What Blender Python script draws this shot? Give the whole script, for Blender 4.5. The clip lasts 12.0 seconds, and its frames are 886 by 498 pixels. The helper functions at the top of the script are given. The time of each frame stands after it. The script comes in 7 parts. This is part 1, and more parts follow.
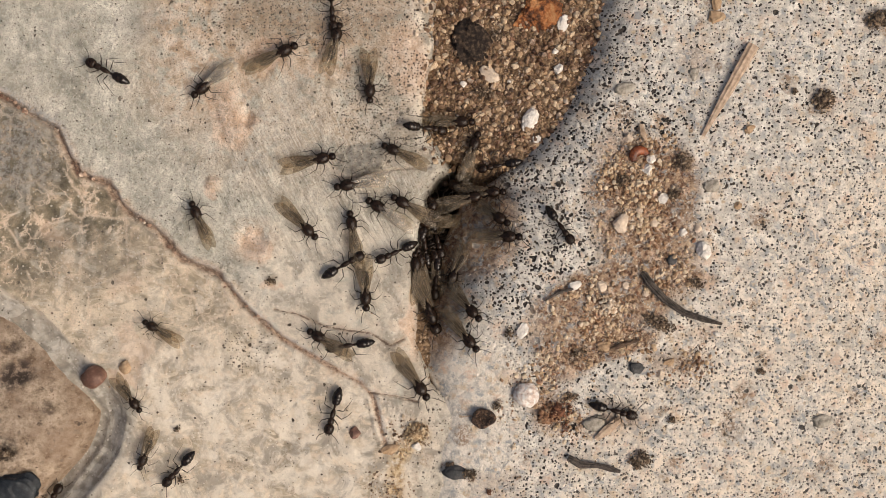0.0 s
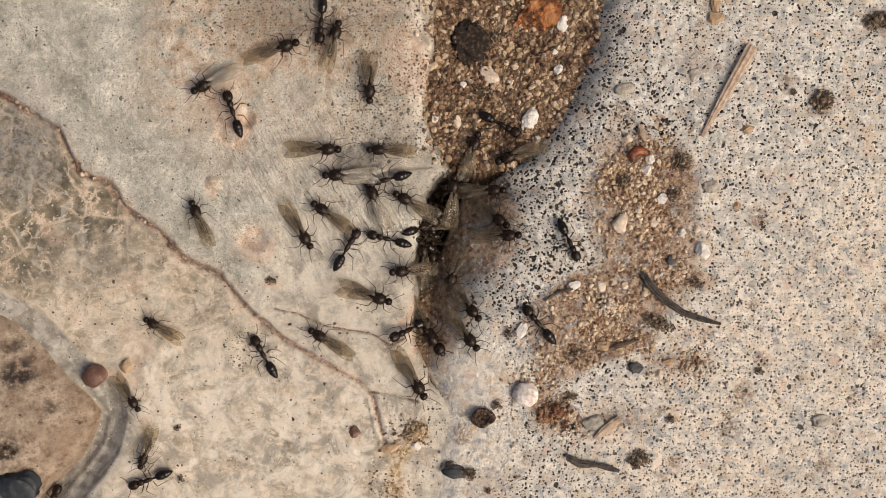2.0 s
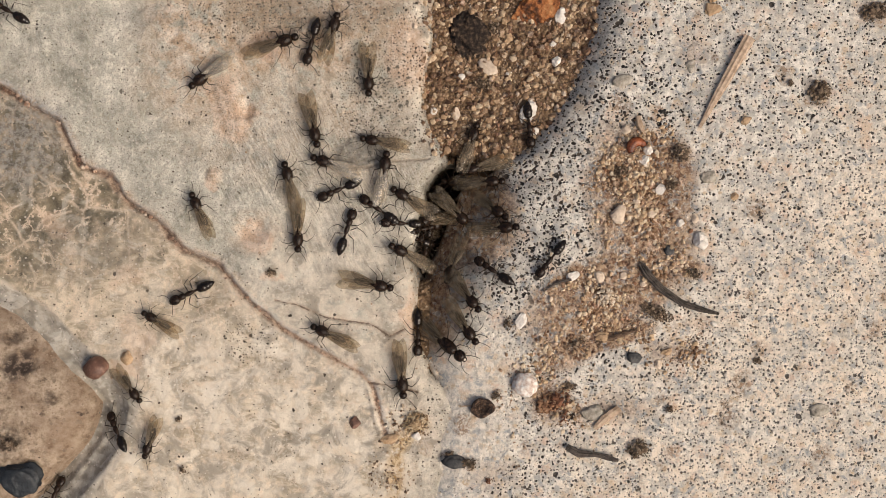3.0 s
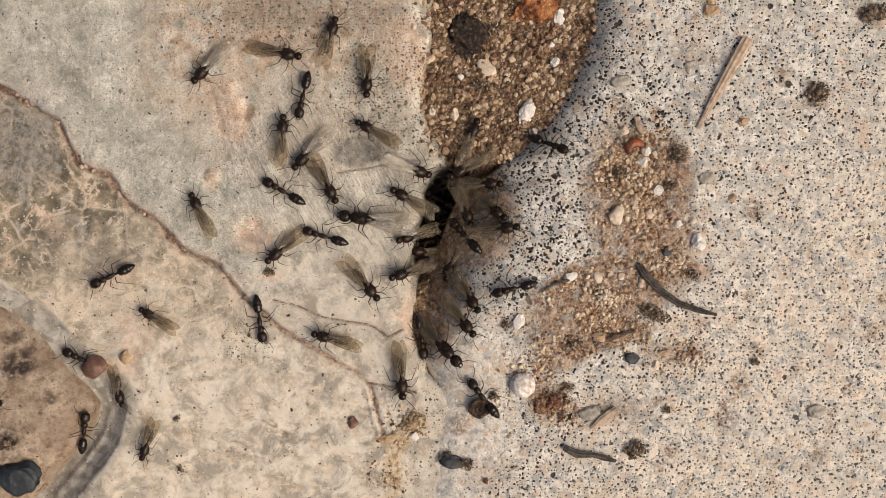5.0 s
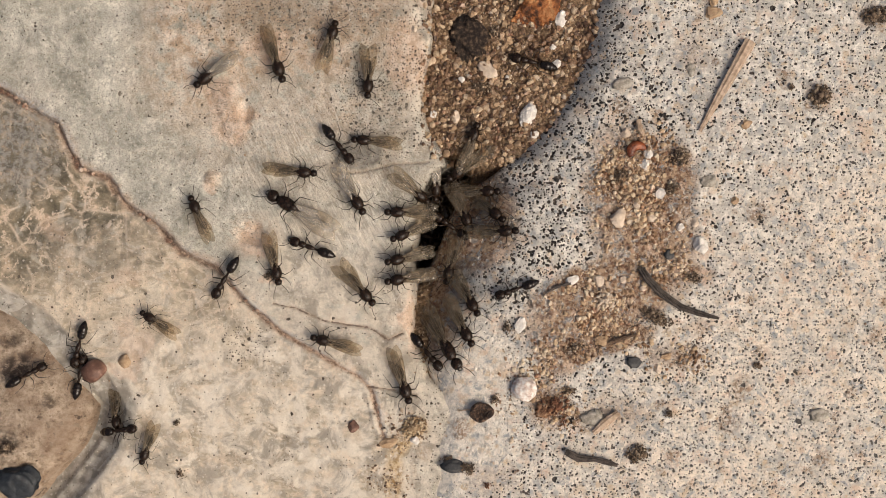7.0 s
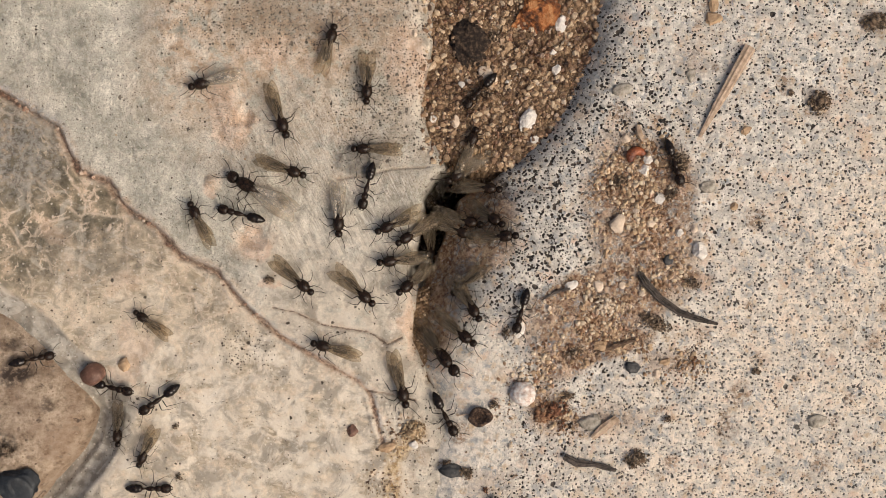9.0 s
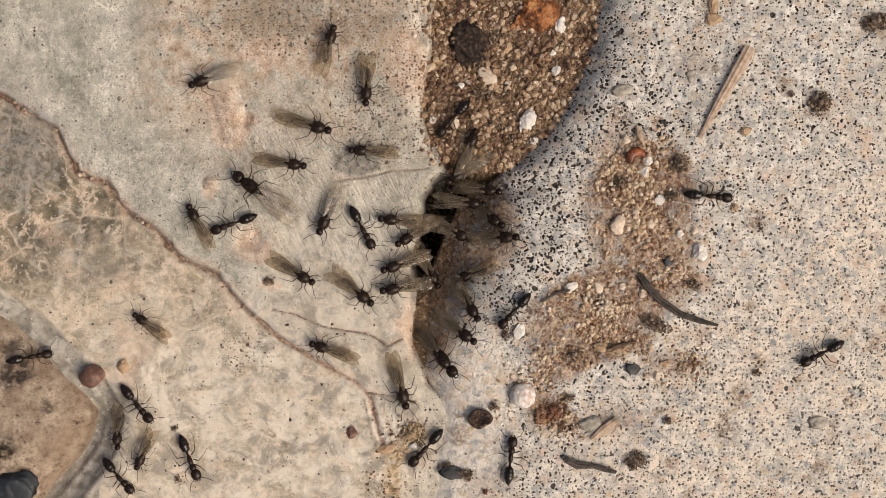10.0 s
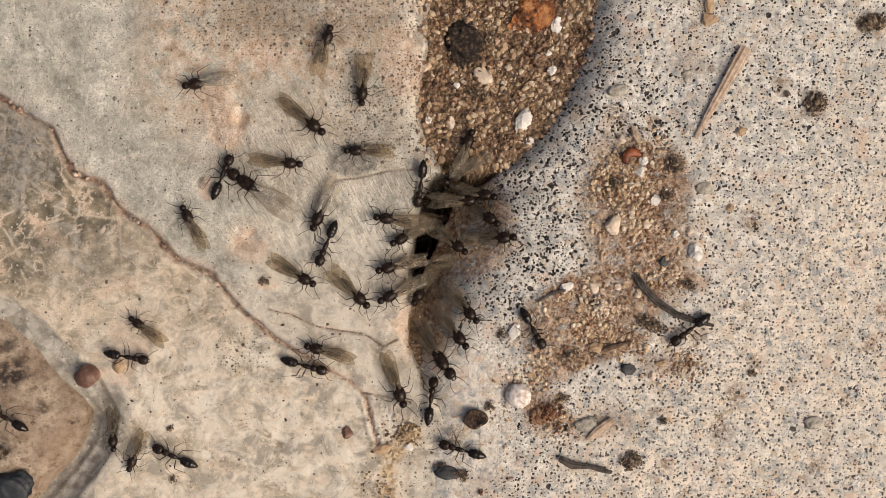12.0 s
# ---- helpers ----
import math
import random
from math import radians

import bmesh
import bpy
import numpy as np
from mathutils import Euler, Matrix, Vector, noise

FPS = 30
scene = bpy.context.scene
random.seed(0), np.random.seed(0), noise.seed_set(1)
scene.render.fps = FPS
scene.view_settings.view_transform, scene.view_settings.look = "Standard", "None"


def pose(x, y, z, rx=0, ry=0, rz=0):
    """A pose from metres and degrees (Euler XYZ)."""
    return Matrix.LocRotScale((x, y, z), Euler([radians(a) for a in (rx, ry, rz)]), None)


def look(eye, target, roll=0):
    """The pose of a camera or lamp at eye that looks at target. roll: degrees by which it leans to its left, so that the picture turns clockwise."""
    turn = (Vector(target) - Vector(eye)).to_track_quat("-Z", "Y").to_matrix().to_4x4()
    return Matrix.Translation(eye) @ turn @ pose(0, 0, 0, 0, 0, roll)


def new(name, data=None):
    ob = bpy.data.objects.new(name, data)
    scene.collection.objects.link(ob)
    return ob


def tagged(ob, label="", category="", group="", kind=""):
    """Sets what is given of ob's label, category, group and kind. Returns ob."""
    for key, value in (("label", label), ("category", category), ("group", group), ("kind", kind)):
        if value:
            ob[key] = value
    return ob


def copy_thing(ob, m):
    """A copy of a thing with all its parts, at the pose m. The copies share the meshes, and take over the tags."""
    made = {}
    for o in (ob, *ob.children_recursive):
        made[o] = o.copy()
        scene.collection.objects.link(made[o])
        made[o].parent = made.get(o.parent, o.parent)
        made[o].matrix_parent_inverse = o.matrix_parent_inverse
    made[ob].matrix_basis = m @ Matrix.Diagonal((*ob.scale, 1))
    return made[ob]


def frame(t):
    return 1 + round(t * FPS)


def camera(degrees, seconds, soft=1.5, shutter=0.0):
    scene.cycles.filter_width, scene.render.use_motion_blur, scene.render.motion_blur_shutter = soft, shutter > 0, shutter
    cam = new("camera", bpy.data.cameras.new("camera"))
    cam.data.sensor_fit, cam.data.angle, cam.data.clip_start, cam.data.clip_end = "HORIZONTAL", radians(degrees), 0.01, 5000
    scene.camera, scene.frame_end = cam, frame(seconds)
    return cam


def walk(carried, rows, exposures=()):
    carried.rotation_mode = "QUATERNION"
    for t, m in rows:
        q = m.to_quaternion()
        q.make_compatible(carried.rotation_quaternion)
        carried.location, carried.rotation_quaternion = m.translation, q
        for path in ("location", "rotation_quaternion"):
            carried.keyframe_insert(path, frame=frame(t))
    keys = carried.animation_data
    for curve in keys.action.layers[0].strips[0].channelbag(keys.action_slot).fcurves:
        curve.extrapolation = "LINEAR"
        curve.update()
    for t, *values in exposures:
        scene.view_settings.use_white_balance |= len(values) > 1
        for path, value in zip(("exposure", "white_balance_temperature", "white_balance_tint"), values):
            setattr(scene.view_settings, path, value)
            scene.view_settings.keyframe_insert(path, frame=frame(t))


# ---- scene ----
MM = 0.001

# ---- camera and its way ----
cam = camera(46.7, 12.0, soft=0.7)
walk(cam, [
    (0.0, pose(-0.000 * MM, -0.000 * MM, 90.803 * MM, 0, 0, 0.000)),
    (0.5, pose(-0.075 * MM, 0.152 * MM, 90.786 * MM, 0, 0, 0.002)),
    (1.0, pose(0.019 * MM, 0.090 * MM, 90.952 * MM, 0, 0, 0.047)),
    (1.5, pose(0.043 * MM, 0.168 * MM, 91.101 * MM, 0, 0, 0.081)),
    (2.0, pose(0.013 * MM, -0.015 * MM, 91.091 * MM, 0, 0, 0.077)),
    (2.5, pose(-0.010 * MM, -0.281 * MM, 91.272 * MM, 0, 0, -0.019)),
    (3.0, pose(0.079 * MM, -0.792 * MM, 91.532 * MM, 0, 0, -0.109)),
    (5.0, pose(0.237 * MM, -0.765 * MM, 91.635 * MM, 0, 0, 0.044)),
    (5.5, pose(0.044 * MM, -0.845 * MM, 91.568 * MM, 0, 0, 0.075)),
    (6.0, pose(0.063 * MM, -0.766 * MM, 91.521 * MM, 0, 0, 0.071)),
    (6.5, pose(0.097 * MM, -0.537 * MM, 91.405 * MM, 0, 0, 0.064)),
    (7.0, pose(0.153 * MM, -0.476 * MM, 91.228 * MM, 0, 0, 0.036)),
    (9.0, pose(0.200 * MM, -0.060 * MM, 91.329 * MM, 0, 0, 0.239)),
    (9.5, pose(0.302 * MM, 0.048 * MM, 91.100 * MM, 0, 0, 0.257)),
    (10.0, pose(0.235 * MM, 0.067 * MM, 91.120 * MM, 0, 0, 0.192)),
    (10.5, pose(0.349 * MM, -0.092 * MM, 90.995 * MM, 0, 0, 0.123)),
    (11.0, pose(0.326 * MM, -0.008 * MM, 90.885 * MM, 0, 0, 0.179)),
    (11.5, pose(0.556 * MM, 0.092 * MM, 91.159 * MM, 0, 0, 0.204)),
    (12.0, pose(0.628 * MM, 0.078 * MM, 91.077 * MM, 0, 0, 0.223)),
], exposures=[(0.0, -0.05, 6880, 10), (12.0, -0.05, 6880, 10)])

# ---- light: open shade under a bright sky ----
world = bpy.data.worlds.new("sky")
scene.world = world
world.use_nodes = True
wn = world.node_tree
sky = wn.nodes.new("ShaderNodeTexSky")
sky.sky_type = "NISHITA"
sky.sun_disc = False
sky.sun_elevation, sky.sun_rotation = radians(46), radians(120)
wn.links.new(sky.outputs[0], wn.nodes["Background"].inputs[0])
wn.nodes["Background"].inputs[1].default_value = 0.1
sky.air_density, sky.dust_density, sky.ozone_density = 0.7, 7.0, 0.6
sun = new("sun", bpy.data.lights.new("sun", "SUN"))
sun.data.energy, sun.data.angle, sun.data.color = 1.75, radians(36), (1.0, 0.93, 0.84)
sun.matrix_world = look((math.cos(radians(-30)), math.sin(radians(-30)), math.tan(radians(46))), (0, 0, 0))


# ---- noise and plan helpers, all in millimetres ----
TABLE = np.random.RandomState(7).rand(256, 256)


def smooth(a, b, v):
    u = np.clip((v - a) / (b - a), 0, 1)
    return u * u * (3 - 2 * u)


def lattice(x, y, seed=0):
    x, y = x + seed * 17.31, y + seed * 41.77
    i, j = np.floor(x).astype(int), np.floor(y).astype(int)
    u, v = x - i, y - j
    u, v = u * u * (3 - 2 * u), v * v * (3 - 2 * v)
    g = lambda a, b: TABLE[(i + a) % 256, (j + b) % 256]
    return (g(0, 0) * (1 - u) + g(1, 0) * u) * (1 - v) + (g(0, 1) * (1 - u) + g(1, 1) * u) * v


def fbm(x, y, size, octaves=4, seed=0):
    """Cloudy noise from -1 to 1."""
    total, amount, weight = 0, 0, 1.0
    for k in range(octaves):
        a = 0.6 * k
        rx, ry = x * math.cos(a) - y * math.sin(a), x * math.sin(a) + y * math.cos(a)
        total = total + weight * (lattice(rx / size * 2 ** k, ry / size * 2 ** k, seed + 3 * k) * 2 - 1)
        amount, weight = amount + weight, weight * 0.55
    return total / amount


def far(x, y, line):
    """Distance to a broken line."""
    best = np.full(np.shape(x), 1e9)
    for (ax, ay), (bx, by) in zip(line, line[1:]):
        dx, dy = bx - ax, by - ay
        t = np.clip(((x - ax) * dx + (y - ay) * dy) / (dx * dx + dy * dy), 0, 1)
        best = np.minimum(best, np.hypot(x - ax - t * dx, y - ay - t * dy))
    return best


def spot(x, y, cx, cy, rx, ry=None, turn=0):
    """1 in the middle of a soft oval, 0 outside it."""
    ry = ry or rx
    a = radians(turn)
    u, v = (x - cx) * math.cos(a) + (y - cy) * math.sin(a), (y - cy) * math.cos(a) - (x - cx) * math.sin(a)
    return np.clip(1 - (u / rx) ** 2 - (v / ry) ** 2, 0, 1)


def across(y, line):
    """x of a line that runs from the top down, at height y."""
    pts = sorted((b, a) for a, b in line)
    return np.interp(y, [p[0] for p in pts], [p[1] for p in pts])


SLAB_EDGE = [(-0.20, 30.05), (-0.45, 22.05), (-0.80, 19.05), (-1.30, 16.05), (-1.80, 13.05), (-1.35, 10.55), (0.05, 8.30), (0.40, 7.05), (-0.70, 6.25),
             (-1.45, 4.55), (-2.00, 2.05), (-2.45, 0.05), (-2.50, -1.70), (-2.30, -3.95), (-2.30, -7.95), (-1.90, -9.95), (-1.20, -11.95),
             (0.30, -13.20), (1.40, -15.20), (0.80, -17.95), (-0.20, -22.05), (-0.70, -29.95)]
BLOCK_EDGE = [(14.55, 30.05), (13.95, 22.05), (13.60, 19.05), (12.60, 16.05), (11.10, 13.05), (9.55, 10.55), (7.05, 8.05), (4.30, 6.05),
              (1.90, 4.55), (1.00, 2.80), (0.35, 0.80), (-0.80, -1.70), (-1.80, -4.45), (-1.90, -7.95), (-1.60, -10.45), (-0.70, -12.45), (0.05, -14.95), (-0.70, -17.95),
              (-1.45, -22.05), (-2.20, -29.95)]
CRACK = [(-45.20, 16.55), (-39.20, 13.65), (-36.95, 12.20), (-34.20, 10.65), (-33.40, 8.80), (-32.20, 6.65), (-29.70, 5.75), (-27.95, 3.30), (-25.45, 1.75), (-23.20, -0.75),
         (-19.95, -2.25), (-17.70, -4.95), (-14.20, -7.95), (-11.20, -9.65), (-7.20, -11.95), (-6.20, -13.05), (-5.60, -15.45), (-5.10, -17.20)]
HAIR_CRACKS = [[(-14.95, -5.35), (-12.95, -5.75), (-10.45, -6.85), (-8.20, -7.25), (-6.45, -7.45), (-4.70, -8.55), (-3.40, -7.95)],
               [(-6.45, -12.70), (-4.20, -13.05), (-2.20, -13.55)], [(-9.20, 6.15), (-6.70, 6.45), (-4.20, 7.05), (-1.20, 7.25)]]
COBBLE_EDGE = [(-47.20, -1.45), (-42.20, -3.95), (-39.20, -5.35), (-36.20, -7.20), (-33.70, -9.55), (-31.70, -12.45), (-30.70, -14.55), (-31.60, -17.20), (-33.60, -19.60), (-35.00, -21.10), (-36.70, -23.35), (-39.20, -27.20)]
MORTAR = [(-47.20, 0.05), (-39.20, -4.45), (-36.20, -6.20), (-33.20, -9.35), (-30.45, -11.95), (-28.95, -14.95), (-29.60, -17.95), (-31.20, -20.20), (-33.70, -23.20), (-36.20, -26.95)]
HOLE = [(0.70, 6.05), (-0.30, 4.80), (-0.75, 2.80), (-1.20, 0.55), (-1.90, -1.85)]


def slab_inside(x, y):
    return across(y, SLAB_EDGE) - x + 0.35 * fbm(x, y, 2.2, 3, 5) + 0.55 * smooth(7.5, 10, y) * fbm(x, y, 1.6, 4, 94)


def block_inside(x, y):
    return x - across(y, BLOCK_EDGE) + 0.3 * fbm(x, y, 2.0, 3, 6)


def crack_jag(x, y):
    return (0.3 + 0.7 * smooth(-12, -22, x)) * (0.2 * fbm(x, y, 0.9, 3, 8) - 0.14 * smooth(0.0, 0.5, fbm(x, y, 2.6, 2, 93)) + 0.06)


def crack_side(x, y):
    """Positive to the lower left of the long crack."""
    return np.interp(x, [p[0] for p in CRACK], [p[1] for p in CRACK]) - y


def slab_z(x, y, fine=True):
    s = slab_inside(x, y)
    z = 0.25 * fbm(x, y, 14, 3, 1) + 0.2 * fbm(x, y, 4.5, 4, 2)
    side = crack_side(x, y)
    z = z - 0.2 * smooth(-0.2, 0.6, side) * smooth(-7, -13, x)
    z = z + 0.3 * spot(x, y, -18.95, 12.55, 1.3, 3.4, 12) - 0.35 * spot(x, y, -17.40, 11.65, 0.8, 1.0) - 0.3 * spot(x, y, -16.95, 0.80, 1.6, 1.3) + 0.3 * spot(x, y, -20.30, 5.75, 0.8, 0.7)
    # the mortar bed round the cobble dips, and rises to a low ridge
    m = far(x, y, MORTAR)
    z = z - 0.35 * np.exp(-(m / 1.0) ** 2) + 0.15 * np.exp(-((m - 0.9) / 0.3) ** 2) - 2.6 * smooth(-0.9, -2.2, cobble_side(x, y)) - 1.7 * np.exp(-((cobble_side(x, y) - 0.1) / 1.9) ** 2) * smooth(-10.5, -15.5, y)
    z = z - (1.0 - 0.8 * smooth(-11.95, -14.45, y)) * np.exp(-np.clip(s, 0, None) / 0.45) - smooth(0.15, -0.8, s) * (5.0 + 16.0 * smooth(-3.5, -1.5, y) * smooth(7.4, 6.4, y))
    if fine:
        w = 0.10 + 0.24 * smooth(-10, -24, x) + 0.07 * fbm(x, y, 1.2, 2, 9)
        d = far(x, y, CRACK) + crack_jag(x, y)
        z = z - (0.16 + 0.22 * smooth(-9, -18, x)) * np.exp(-(np.clip(d, 0, None) / w) ** 2) - (0.05 + 0.07 * smooth(-9, -18, x)) * np.exp(-((d - 0.12) / 0.07) ** 2) + 0.1 * np.exp(-((d - 0.45) / 0.2) ** 2)
        for line in HAIR_CRACKS:
            d = far(x, y, line) + 0.08 * fbm(x, y, 0.8, 3, 11)
            z = z - 0.22 * np.exp(-(d / 0.075) ** 2)
        z = z + 0.09 * fbm(x, y, 1.3, 4, 3) + 0.08 * smooth(0, 1, side) * fbm(x, y, 1.6, 3, 21)
        # trowel strokes beside the hole
        a = radians(-62)
        u = x * math.cos(a) + y * math.sin(a)
        v = y * math.cos(a) - x * math.sin(a)
        z = z + 0.045 * fbm(u / 8, v, 0.22, 3, 30) * spot(x, y, -13.20, 5.55, 13, 8, -30) ** 0.5
    return z


def cobble_side(x, y):
    """Positive outside the cobble (right of its edge line)."""
    cx, cy = (-40.70, -15.95)
    ang = np.arctan2(y - cy, x - cx)
    e = np.array(COBBLE_EDGE)
    ea, er = np.arctan2(e[:, 1] - cy, e[:, 0] - cx), np.hypot(e[:, 0] - cx, e[:, 1] - cy)
    o = np.argsort(ea)
    return np.hypot(x - cx, y - cy) - np.interp(ang, ea[o], er[o])


def cobble_z(x, y):
    s = -cobble_side(x, y) - 0.2 + 0.25 * fbm(x, y, 3, 2, 40)
    c = np.clip(s, 0, 5.5)
    z = -1.5 + 2.7 * np.sqrt(1 - (1 - c / 5.5) ** 2) + 0.12 * fbm(x, y, 3, 4, 41) + 0.05 * fbm(x, y, 0.7, 3, 42)
    z = z - 0.35 * spot(x, y, -36.70, -10.70, 1.6, 1.0) - 0.3 * spot(x, y, -38.45, -17.45, 1.3, 1.0)
    return z - smooth(0.0, -1.0, s) * 3


def block_z(x, y, fine=True):
    s = block_inside(x, y)
    z = -1.6 + 2.2 * (1 - np.exp(-np.clip(s, 0, None) / 1.8)) - 2.6 * smooth(-8.5, -1.5, y) * smooth(7.6, 4.4, y) * np.exp(-(np.clip(s, 0, None) / 4.6) ** 1.8) - 0.8 * smooth(-11.5, -8.0, y) * smooth(-0.5, -4.5, y) * np.exp(-(np.clip(s, 0, None) / 2.4) ** 2) + 1.1 * smooth(-9.95, -14.95, y) * np.exp(-np.clip(s, 0, None) / 2.3) + 0.2 * fbm(x, y, 12, 3, 12) + 0.1 * fbm(x, y, 3, 4, 13)
    z = z + 0.25 * smooth(2, 20, s)
    z = z - smooth(0.1, -0.7, s) * (5.0 + 16.0 * smooth(-3.5, -1.5, y) * smooth(7.0, 5.6, y))
    if fine:
        z = z + 0.055 * fbm(x, y, 0.9, 3, 14)
    return z


def soil_z(x, y, hole=True):
    z = -1.45 + 0.2 * fbm(x, y, 3.0, 4, 15) + 0.05 * fbm(x, y, 0.5, 2, 16)
    z = z - 3.4 * smooth(7.8, 5.6, y) * smooth(-5.5, -1.5, y)
    z = z - 2.5 * smooth(0.3, 1.6, np.maximum(slab_inside(x, y), block_inside(x, y)))
    if hole:
        d = far(x, y, HOLE) + 0.18 * fbm(x, y, 1.0, 3, 17)
        z = z - 24.0 * smooth(2.0, 1.3, d)
    return z


def top_z(x, y, hole=False):
    return np.maximum(np.maximum(slab_z(x, y, False), block_z(x, y, False)), np.maximum(soil_z(x, y, hole), cobble_z(x, y)))


# ---- material helpers ----
def material(name):
    m = bpy.data.materials.new(name)
    m.use_nodes = True
    return m, m.node_tree.nodes, m.node_tree.links, m.node_tree.nodes["Principled BSDF"]


def grey(v):
    return (v, v, v, 1)


class Mix:
    """A short way to write node trees: every method returns an output socket."""

    def __init__(self, tree):
        self.n, self.l = tree.nodes, tree.links
        co = self.n.new("ShaderNodeTexCoord")
        mp = self.n.new("ShaderNodeMapping")
        mp.inputs["Scale"].default_value = (1000, 1000, 1000)
        self.l.new(co.outputs["Object"], mp.inputs[0])
        self.co = mp.outputs[0]

    def put(self, sock, v):
        if isinstance(v, bpy.types.NodeSocket):
            self.l.new(v, sock)
        else:
            sock.default_value = v if not isinstance(v, tuple) or len(v) == 4 or sock.type == "VECTOR" else (*v, 1)

    def stretch(self, sx, sy, sz, turn=0):
        mp = self.n.new("ShaderNodeMapping")
        mp.inputs["Scale"].default_value, mp.inputs["Rotation"].default_value = (sx, sy, sz), (0, 0, radians(turn))
        self.l.new(self.co, mp.inputs[0])
        return mp.outputs[0]

    def along(self, long, turn):
        """Coordinates in which every pattern is drawn out that many times along a direction."""
        mp = self.n.new("ShaderNodeMapping")
        mp.vector_type = "TEXTURE"
        mp.inputs["Scale"].default_value, mp.inputs["Rotation"].default_value = (long, 1, 1), (0, 0, radians(turn))
        self.l.new(self.co, mp.inputs[0])
        return mp.outputs[0]

    def noise(self, size, detail=4, rough=0.55, co=None, color=False, warp=0.0):
        t = self.n.new("ShaderNodeTexNoise")
        t.inputs["Distortion"].default_value = warp
        self.l.new(co or self.co, t.inputs["Vector"])
        t.inputs["Scale"].default_value, t.inputs["Detail"].default_value, t.inputs["Roughness"].default_value = 1 / size, detail, rough
        return t.outputs[1 if color else 0]

    def cells(self, size, what="Distance", feature="F1", co=None, rand=1.0):
        t = self.n.new("ShaderNodeTexVoronoi")
        t.feature, t.voronoi_dimensions = feature, "2D"
        self.l.new(co or self.co, t.inputs["Vector"])
        t.inputs["Scale"].default_value, t.inputs["Randomness"].default_value = 1 / size, rand
        return t.outputs[what]

    def dots(self, size, low, high, share, co=None, soft=0.22, jag=0.55):
        """Round spots of many sizes in a share of the cells."""
        t = self.n.new("ShaderNodeTexVoronoi")
        t.voronoi_dimensions = "2D"
        self.l.new(co or self.co, t.inputs["Vector"])
        t.inputs["Scale"].default_value = 1 / size
        s = self.n.new("ShaderNodeSeparateColor")
        self.l.new(t.outputs["Color"], s.inputs[0])
        r = self.math("ADD", self.math("MULTIPLY", self.math("POWER", s.outputs[0], 2.0), high - low), low)
        v = self.math("ADD", self.math("DIVIDE", t.outputs["Distance"], r), self.ramp(self.noise(size * 0.3, 3), 0.25, 0.75, -jag, jag))
        return self.math("MULTIPLY", self.ramp(v, 1 - soft, 1 + soft, 1, 0), self.math("LESS_THAN", s.outputs[1], share))

    def ramp(self, v, a, b, lo=0.0, hi=1.0):
        t = self.n.new("ShaderNodeMapRange")
        t.interpolation_type = "SMOOTHSTEP"
        self.put(t.inputs[0], v)
        for k, w in zip((1, 2, 3, 4), (a, b, lo, hi)):
            t.inputs[k].default_value = w
        return t.outputs[0]

    def math(self, op, a, b=0.0):
        t = self.n.new("ShaderNodeMath")
        t.operation = op
        self.put(t.inputs[0], a), self.put(t.inputs[1], b)
        return t.outputs[0]

    def blend(self, f, a, b, how="MIX"):
        t = self.n.new("ShaderNodeMix")
        t.data_type, t.blend_type = "RGBA", how
        self.put(t.inputs[0], f), self.put(t.inputs[6], a), self.put(t.inputs[7], b)
        return t.outputs[2]

    def colors(self, v, stops):
        t = self.n.new("ShaderNodeValToRGB")
        while len(t.color_ramp.elements) < len(stops):
            t.color_ramp.elements.new(0.5)
        for e, (p, c) in zip(t.color_ramp.elements, stops):
            e.position, e.color = p, (*c, 1)
        self.put(t.inputs[0], v)
        return t.outputs[0]

    def mask(self, name):
        t = self.n.new("ShaderNodeAttribute")
        t.attribute_name = name
        s = self.n.new("ShaderNodeSeparateColor")
        self.l.new(t.outputs["Color"], s.inputs[0])
        return s.outputs

    def island(self):
        return self.n.new("ShaderNodeNewGeometry").outputs["Random Per Island"]

    def each(self):
        return self.n.new("ShaderNodeObjectInfo").outputs["Random"]

    def bump(self, height, dist, strength=1.0):
        t = self.n.new("ShaderNodeBump")
        t.inputs["Distance"].default_value, t.inputs["Strength"].default_value = dist * MM, strength
        self.l.new(height, t.inputs["Height"])
        return t.outputs[0]


